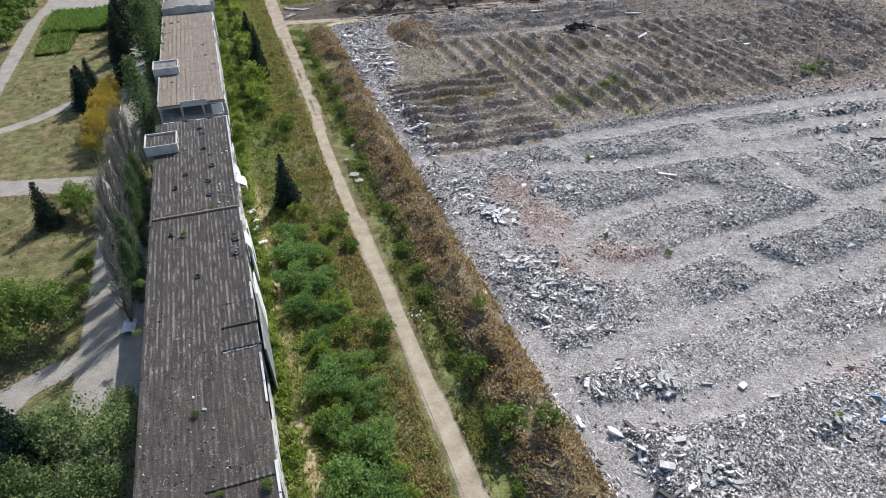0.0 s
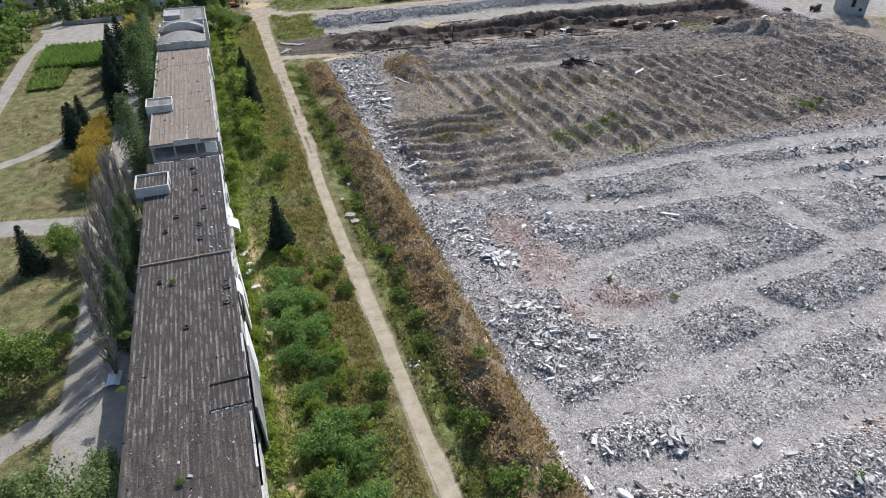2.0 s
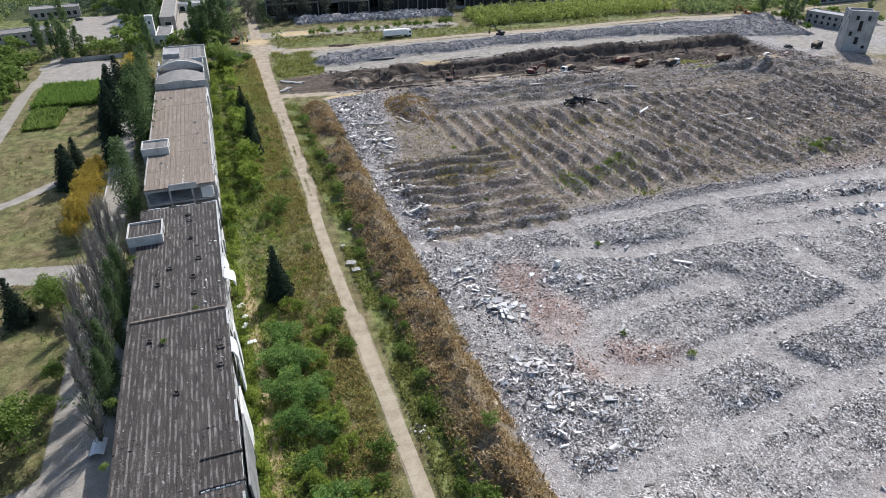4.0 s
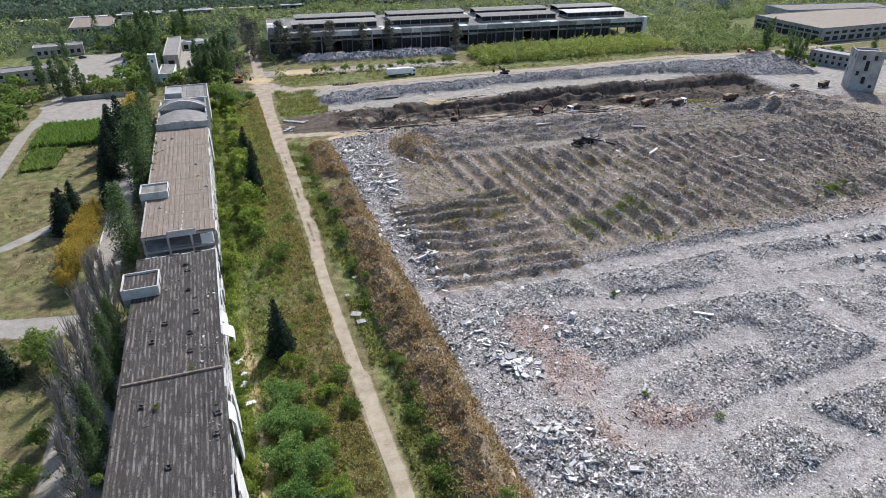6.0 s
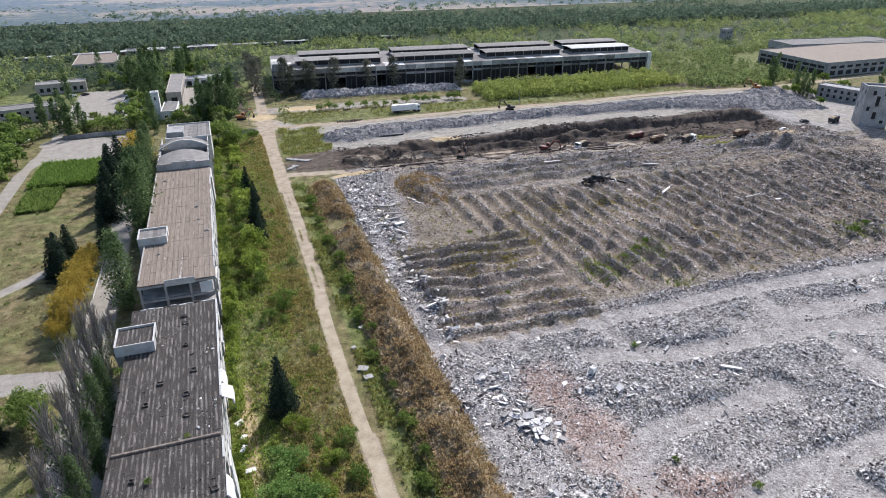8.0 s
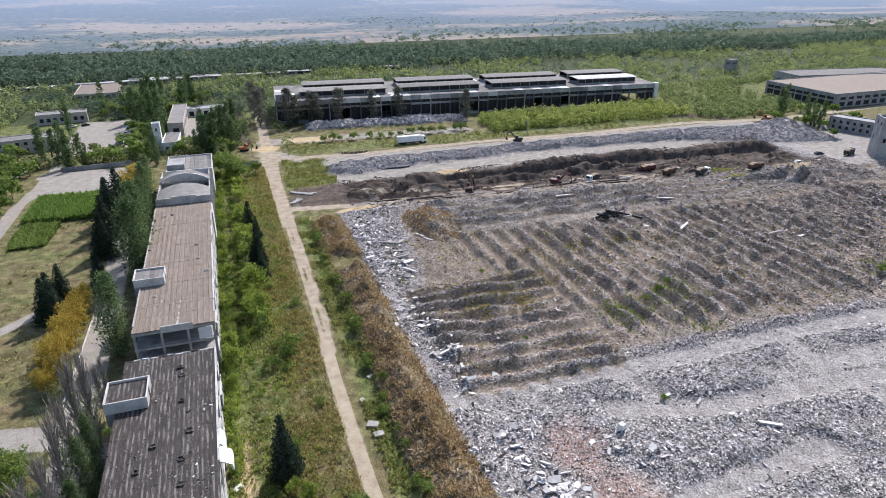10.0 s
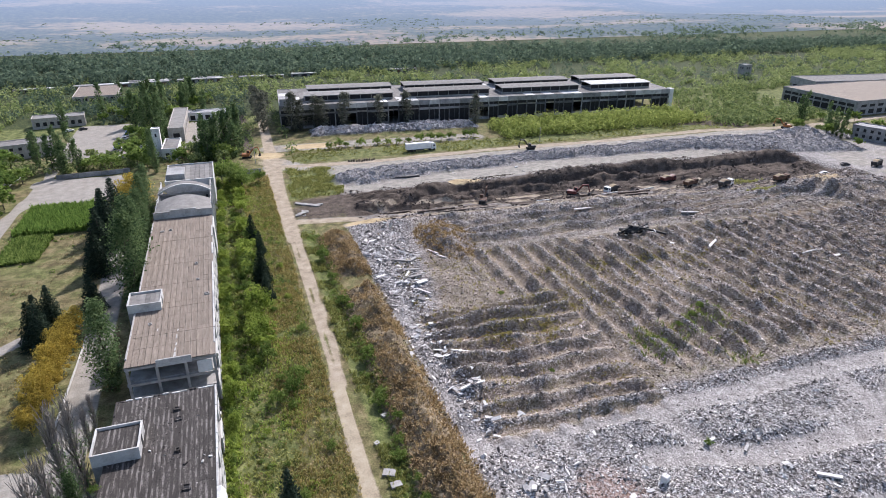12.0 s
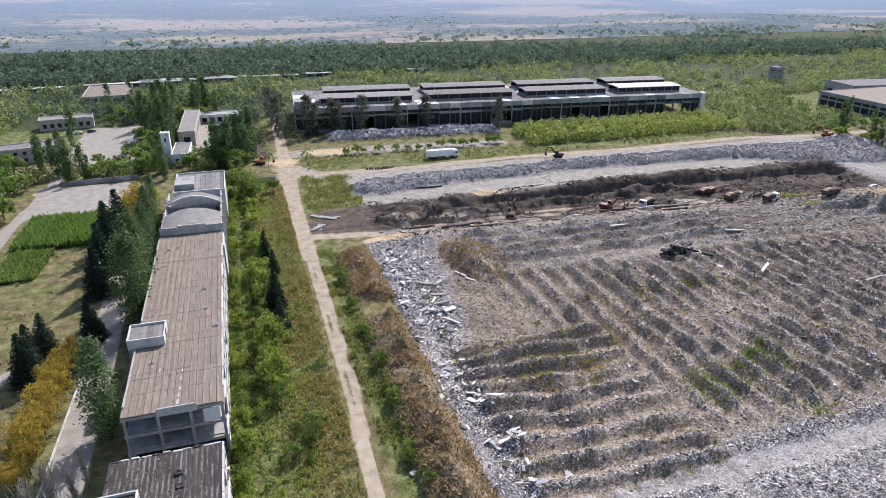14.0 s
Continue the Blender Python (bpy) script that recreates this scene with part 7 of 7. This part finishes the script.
def dump_truck(x, y, rz, paint, label):
    t = thing("dump_truck", label, "truck", pose(x, y, gz(x, y) + 0.02, 0, 0, rz), "tipper trucks")
    part("tipper_body", Geo().prism([(-3.6, 1.2), (1.0, 1.2), (1.3, 2.7), (-3.9, 2.5)], -1.2, 1.2), paint if paint is not M_CARWHITE else M_STEEL, t)
    part("load", Geo().prism([(-3.4, 2.5), (0.9, 2.6), (-0.6, 3.1), (-2.2, 3.1)], -0.9, 0.9), M_CLOD, t, "load of spoil")
    cab = part("cab", Geo().prism([(1.5, 0.7), (3.3, 0.7), (3.35, 1.7), (3.0, 2.8), (1.5, 2.8)], -1.15, 1.15), paint, t)
    part("windscreen", Geo().prism([(3.34, 1.75), (3.37, 1.75), (3.05, 2.7), (3.02, 2.7)], -1.0, 1.0), M_GLASS, cab)
    part("side_window", Geo().box(2.1, -1.17, 1.8, 2.9, 1.17, 2.5), M_GLASS, cab)
    part("chassis", Geo().box(-3.4, -0.5, 0.7, 3.2, 0.5, 1.15), M_STEEL, t)
    for wx in (-2.7, -1.4, 2.4):
        for s in (-1.0, 1.0):
            wheel(t, wx, s, 0.52, 0.52, 0.36)


def excavator(x, y, rz, paint, label, s=1.0):
    t = thing("excavator", label, "excavator", pose(x, y, gz(x, y) + 0.02, 0, 0, rz) @ Matrix.Scale(s, 4), "excavators")
    for side in (-1.15, 1.15):
        part("crawler", Geo().prism([(-1.9, 0.0), (1.9, 0.0), (2.25, 0.4), (1.9, 0.85), (-1.9, 0.85), (-2.25, 0.4)], side - 0.3, side + 0.3), M_RUBBER, t)
    part("undercarriage", Geo().box(-1.0, -0.85, 0.35, 1.0, 0.85, 0.95), M_STEEL, t)
    body = part("body", Geo().cbox(-2.3, -1.3, 1.0, 1.2, 1.3, 2.1, 0.12), paint, t)
    part("counterweight", Geo().cbox(-2.8, -1.25, 1.05, -2.31, 1.25, 2.0, 0.15), M_STEEL, body)
    cab = part("cab", Geo().prism([(0.0, 2.1), (1.35, 2.1), (1.45, 2.6), (1.2, 3.3), (0.0, 3.3)], 0.2, 1.3), paint, body)
    part("cab_window", Geo().box(0.3, 0.17, 2.3, 1.15, 1.33, 3.1), M_GLASS, cab)
    boom = part("boom", Geo().prism([(0.9, 1.7), (1.3, 1.6), (3.6, 4.6), (5.6, 5.0), (5.5, 5.35), (3.3, 5.1)], -0.75, -0.3), paint, t)
    arm = part("dipper_arm", Geo().prism([(5.2, 5.5), (5.6, 5.2), (6.5, 2.2), (6.2, 2.1)], -0.7, -0.35), paint, t)
    part("bucket", Geo().prism([(6.0, 2.3), (6.6, 2.2), (6.7, 1.2), (6.1, 0.8), (5.4, 1.2), (5.7, 1.5)], -1.05, 0.0), M_STEEL, t)
    part("ram", Geo().tube((1.6, -0.52, 1.9), (3.5, -0.52, 4.4), 0.1, 0.08, 8), M_STEEL, boom)


def car(x, y, rz, paint, label):
    t = thing("car", label, "car", pose(x, y, gz(x, y) + 0.02, 0, 0, rz), "parked cars")
    body = part("body", Geo().prism([(-2.1, 0.35), (2.1, 0.35), (2.15, 0.75), (1.2, 0.9), (-1.9, 0.95), (-2.15, 0.8)], -0.85, 0.85), paint, t)
    part("cabin", Geo().prism([(-1.7, 0.94), (1.1, 0.9), (0.5, 1.42), (-1.2, 1.45)], -0.74, 0.74), paint, body)
    part("window", Geo().prism([(-1.5, 0.98), (0.85, 0.96), (0.42, 1.34), (-1.12, 1.36)], -0.76, 0.76), M_GLASS, body)
    for wx in (-1.35, 1.35):
        for s in (-0.78, 0.78):
            wheel(t, wx, s, 0.32, 0.32, 0.2)


semi_truck(70.5, 203.5, 1)
dump_truck(155, 133, 10, M_RED, "red tipper truck standing in the trench")
dump_truck(160, 125, 18, M_RUST, "rust-brown loaded tipper truck in the trench")
dump_truck(168, 114, 12, M_CARWHITE, "tipper truck with white cab beside the trench")
dump_truck(191, 109, 4, M_RUST, "brown tipper truck on the dirt road")
dump_truck(124, 128.5, 200, M_CARWHITE, "white-cabbed tipper truck on the trench floor")
excavator(69, 130, 60, M_RUST, "dull brown excavator digging in the trench")
excavator(106, 127, -40, M_RED, "red excavator on the trench floor")
excavator(-12.5, 215.5, -10, M_ORANGE, "orange excavator parked at the junction", 0.95)
excavator(271, 186, 150, M_ORANGE, "dull orange excavator behind the grey heap", 1.0)
excavator(118, 190, 170, M_STEEL, "dark loader beside the grey heap", 0.9)
car(225.5, 118.5, -15, M_CARWHITE, "white car parked by the dirt road")
car(240, 121.5, -5, M_STEEL, "dark grey car parked by the dirt road")
dump_truck(250, 114.5, 20, M_STEEL, "dark tipper truck beside the tower ruin")
for k in range(7):
    car(-70 + 0.4 * k, 250 + 6.5 * k, 4, (M_CARWHITE, M_BLUE, M_STEEL, M_CARWHITE)[k % 4], ("white", "blue", "dark", "white")[k % 4] + " car parked in a row in the yard")
for x, y, p, w in ((-61, 246, M_CARWHITE, "white"), (-59, 252, M_CARWHITE, "white"), (-98, 296, M_CARWHITE, "white"), (-92, 298, M_STEEL, "dark")):
    car(x, y, 30, p, w + " car standing among the trees of the yard")


# ---- broken slabs and single things on the field ----
def slab(x, y, a, b, h, rz, rx=0.0, ry=0.0, lift=0.0, mat=None, group="broken slabs", label="broken concrete slab lying on the rubble", z=None):
    r = random.Random(int(x * 91 + y * 37) & 0xFFFFF)
    c = [(-a / 2, -b / 2), (a / 2 * r.uniform(0.7, 1), -b / 2), (a / 2, b / 2 * r.uniform(0.5, 1)), (a / 2 * r.uniform(0.3, 0.8), b / 2), (-a / 2 * r.uniform(0.8, 1), b / 2)]
    g = Geo().prism(c, 0, h, "z")
    solid("concrete_slab", g, mat or M_SLAB, label, "slab", group, "", pose(x, y, (gz(x, y) if z is None else z) + lift, rx, ry, rz))


def slab_heap(x, y, n, spread_, size, mat=None, label="broken concrete slab in a loose heap on the rubble"):
    r = random.Random(int(x * 17 + y * 5))
    for k in range(n):
        px, py = x + r.gauss(0, spread_), y + r.gauss(0, spread_)
        up = max(0.0, 1 - math.hypot(px - x, py - y) / (1.6 * spread_)) * r.uniform(0.2, 1.2)
        a = size * r.uniform(0.28, 1.0)
        slab(px, py, a, a * r.uniform(0.2, 0.6), r.uniform(0.12, 0.28), r.uniform(0, 180), r.uniform(-24, 24), r.uniform(-24, 24), 0.1 + up, mat, "slabs of a heap", label)


for x, y, n, s, size in ((22.5, -9.5, 16, 1.6, 2.2), (24.0, -20.5, 18, 2.0, 2.3), (25.8, -26, 30, 2.2, 2.5), (23.4, -44, 44, 2.2, 1.9), (23.3, -52.5, 34, 2.2, 1.7), (31.8, -78.5, 34, 1.6, 1.5), (30.8, -94.5, 38, 1.8, 1.5), (51.5, -93.5, 18, 1.8, 1.6), (61.5, -88, 16, 3.0, 1.4), (45, -22, 16, 3.2, 1.8), (38, -20, 12, 2.5, 1.6), (24, 69, 12, 2.4, 2.4), (22, 60, 8, 2.2, 2.0), (18.5, 46, 12, 2.4, 2.2), (20, 33, 16, 2.8, 2.2), (20.5, 20, 16, 2.6, 2.2), (21.5, 8, 12, 2.6, 2.0), (19, 90, 8, 2.5, 2.0), (70, -20, 12, 5, 1.9), (62, -38, 12, 4, 1.3), (86, -70, 8, 4, 2.0), (100, -30, 10, 7, 1.8), (120, -22, 8, 6, 2.6), (108, 78, 10, 5, 2.2), (3.5, 134.5, 8, 1.2, 1.6), (68, 166, 7, 2.2, 2.4), (98, 168, 8, 4, 2.2)):
    slab_heap(x, y, n, s, size)
slab_heap(60.5, -94, 16, 1.6, 1.3, M_BLUE, "blue painted broken sheet in a small heap")
for x, y, a, b, rz in ((119, 64, 9, 0.7, 35), (122, 55, 12, 0.5, -30), (142, 49, 8, 0.5, 12), (57.6, -8.5, 3.4, 0.6, 14), (32, -55, 2.6, 0.9, -20), (63, -12, 2.6, 0.5, 35), (70.6, -22.8, 4.4, 0.7, -30), (47, -86, 2.4, 0.5, -12), (44, -82.5, 1.6, 1.0, 20), (23.2, -92, 2.2, 1.1, -30), (27.5, -88.5, 2.6, 0.8, -8), (36, -63, 2.0, 0.6, 30), (24.2, 82, 5.0, 0.9, -22), (27.2, 83, 4.2, 0.9, 40), (25.3, 76, 4.6, 0.8, -8), (24.5, 71, 4.2, 0.7, 12), (25.6, 68, 3.8, 1.4, 20), (24.7, 62.5, 5.0, 0.6, -50), (35, 87, 4.0, 0.6, -55), (36.5, 83, 3.6, 0.6, -50), (98, 106, 9, 1.0, 6), (133, 92, 7, 0.8, -14), (152, 47, 6, 0.8, 8)):
    slab(x, y, a, b, 0.32, rz, 2, 3, 0.2, None, "loose beams", "long broken concrete beam lying on the rubble")
for x, y, a, b, rz in ((-0.5, 2.6, 2.3, 1.5, -20), (-0.1, -0.4, 2.0, 1.3, 10), (-0.8, 10.6, 1.1, 0.8, 30), (2.6, 18.5, 1.3, 0.9, 30), (2.6, 144.6, 4.5, 1.3, -40), (5.0, 143.2, 4.5, 1.3, -38), (7.2, 141.8, 4.5, 1.3, -35), (9.0, 142.2, 3.0, 0.9, 10), (1.5, 134.6, 2.6, 1.3, 30), (3.2, 136.0, 2.2, 1.4, -15), (0.4, 133.2, 2.4, 0.9, 12)):
    slab(x, y, a, b, 0.35, rz, 4, 3, 0.15, M_CONC, "verge slabs", "grey concrete slab dumped beside the track")
box_ = thing("concrete_block", "white cubic concrete block standing on the rubble", "block", pose(42.6, -15.3, gz(42.6, -15.3), 0, 3, 25))
part("block_body", Geo().cbox(-0.62, -0.55, 0, 0.62, 0.55, 1.15, 0.1), M_WHITE, box_)
part("lifting_loop", Geo().tube((-0.3, 0, 1.15), (0.3, 0, 1.27), 0.03, 0.03, 5), M_RUST, box_)
scr = Geo()
for k in range(70):
    a = rr.uniform(0.3, 1.2)
    scr.box(-a, -a * 0.4, -0.1, a, a * 0.4, a * 0.4, pose(102 + rr.gauss(0, 2.2), 82.5 + rr.gauss(0, 1.2), gz(102, 82.5) + abs(rr.gauss(0.2, 0.7)), rr.uniform(-40, 40), rr.uniform(-40, 40), rr.uniform(0, 180)))
solid("scrap_heap", scr, M_BLACKHEAP, "heap of blackened scrap on the rubble field", "scrap heap", "", "stuff")
solid("steel_beam", Geo().box(-5, -0.25, 0, 5, 0.25, 0.1).box(-5, -0.06, 0.1, 5, 0.06, 0.5).box(-5, -0.25, 0.5, 5, 0.25, 0.6), M_BLACKHEAP, "dark steel beam leaning on the scrap heap", "beam", "", "", pose(108.5, 79.8, gz(108.5, 79.8) + 0.6, 0, 8, -38))
for x, y, l, rz in ((120, 124, 9, 7), (95, 121, 7, 3), (140, 127, 8, 10), (88, 118, 5, -4)):
    solid("timber_beam", Geo().cbox(-l / 2, -0.25, 0, l / 2, 0.25, 0.4, 0.05), M_WALL, "pale long beam lying by the trench", "beam", "trench beams", "", pose(x, y, gz(x, y) + 0.1, 0, 0, rz))
for x, y, l, rz, h in ((34, 129.5, 12, 2, 0.7), (50, 128.6, 14, 0, 0.8), (68, 127.4, 16, -1, 0.7), (88, 126.6, 18, -2, 0.9), (110, 124.8, 16, -3, 0.8), (131, 122.8, 14, -4, 0.7), (60, 121.0, 22, -2, 0.5), (90, 118.6, 26, -3, 0.5), (122, 116.2, 20, -4, 0.5), (46, 123.4, 10, 1, 0.5)):
    solid("foundation_strip", Geo().cbox(-l / 2, -0.35, -0.6, l / 2, 0.35, h, 0.06), M_SOILCLOD, "earth-caked concrete foundation strip dug out of the trench", "foundation", "foundation strips", "", pose(x, y, gz(x, y), 0, 0, rz))
pipe = thing("steel_trough", "long bent steel trough lying beside the grey heap", "trough", pose(48.4, 164.2, gz(48.4, 164.2) + 0.35, 0, 0, -2))
part("trough_length", Geo().tube((-6, 0.4, 0), (0, 0, 0.1), 0.35, 0.4, 8), M_STEEL, pipe)
part("trough_length", Geo().tube((0.02, 0, 0.1), (5.8, 0.5, 0), 0.4, 0.35, 8), M_STEEL, pipe)
for k in range(11):
    s_ = rr.uniform(0.35, 0.7)
    x, y = 30.5 + k * 1.15, 194.6 + rr.uniform(-0.8, 0.8)
    solid("tree_stump", Geo().tube((0, 0, -0.2), (0.1, 0.05, 0.9 * s_ + 0.5), 0.5 * s_ + 0.2, 0.4 * s_ + 0.15, 8), M_BARK, "grubbed-out dark tree stump beside the road", "stump", "tree stumps", "", pose(x, y, gz(x, y), rr.uniform(-15, 15), rr.uniform(-15, 15), 0))
solid("sheet_roof", Geo().prism([(-1.1, 0.0), (-0.4, 0.35), (0.4, 0.35), (1.1, 0.0), (1.1, 0.06), (0.4, 0.41), (-0.4, 0.41), (-1.1, 0.06)], -1.7, 1.7), M_CARWHITE, "pale bluish sheet metal canopy lying in the yard", "metal sheet", "", "", pose(-49.3, -37, gz(-49.3, -37) + 0.6, 0, 0, -6))
dump_ = thing("rubbish_pile", "small pile of grey rubbish beside the track", "rubbish", pose(-0.3, -50, gz(-0.3, -50)))
for k in range(16):
    s = rr.uniform(0.15, 0.4)
    part("rubbish_lump", Geo().cbox(-s, -s * 0.7, 0, s, s * 0.7, s * 0.9, 0.06, pose(rr.gauss(0, 0.8), rr.gauss(0, 1.0), rr.uniform(0, 0.3), rr.uniform(-30, 30), rr.uniform(-30, 30), rr.uniform(0, 180))), (M_STEEL, M_SLAB, M_RUBBLE)[k % 3], dump_)
# poles along the haul road
for x, y, h in ((-9.5, 205, 7.5), (128, 200, 8), (-46.5, 232, 8)):
    p = thing("utility_pole", "slim grey utility pole", "pole", pose(x, y, gz(x, y) - 0.2), "poles")
    part("shaft", Geo().tube((0, 0, 0), (0, 0, h), 0.16, 0.1, 8), M_CONC, p)
    part("cross_arm", Geo().box(-0.9, -0.06, h - 0.7, 0.9, 0.06, h - 0.55), M_CONC, p)
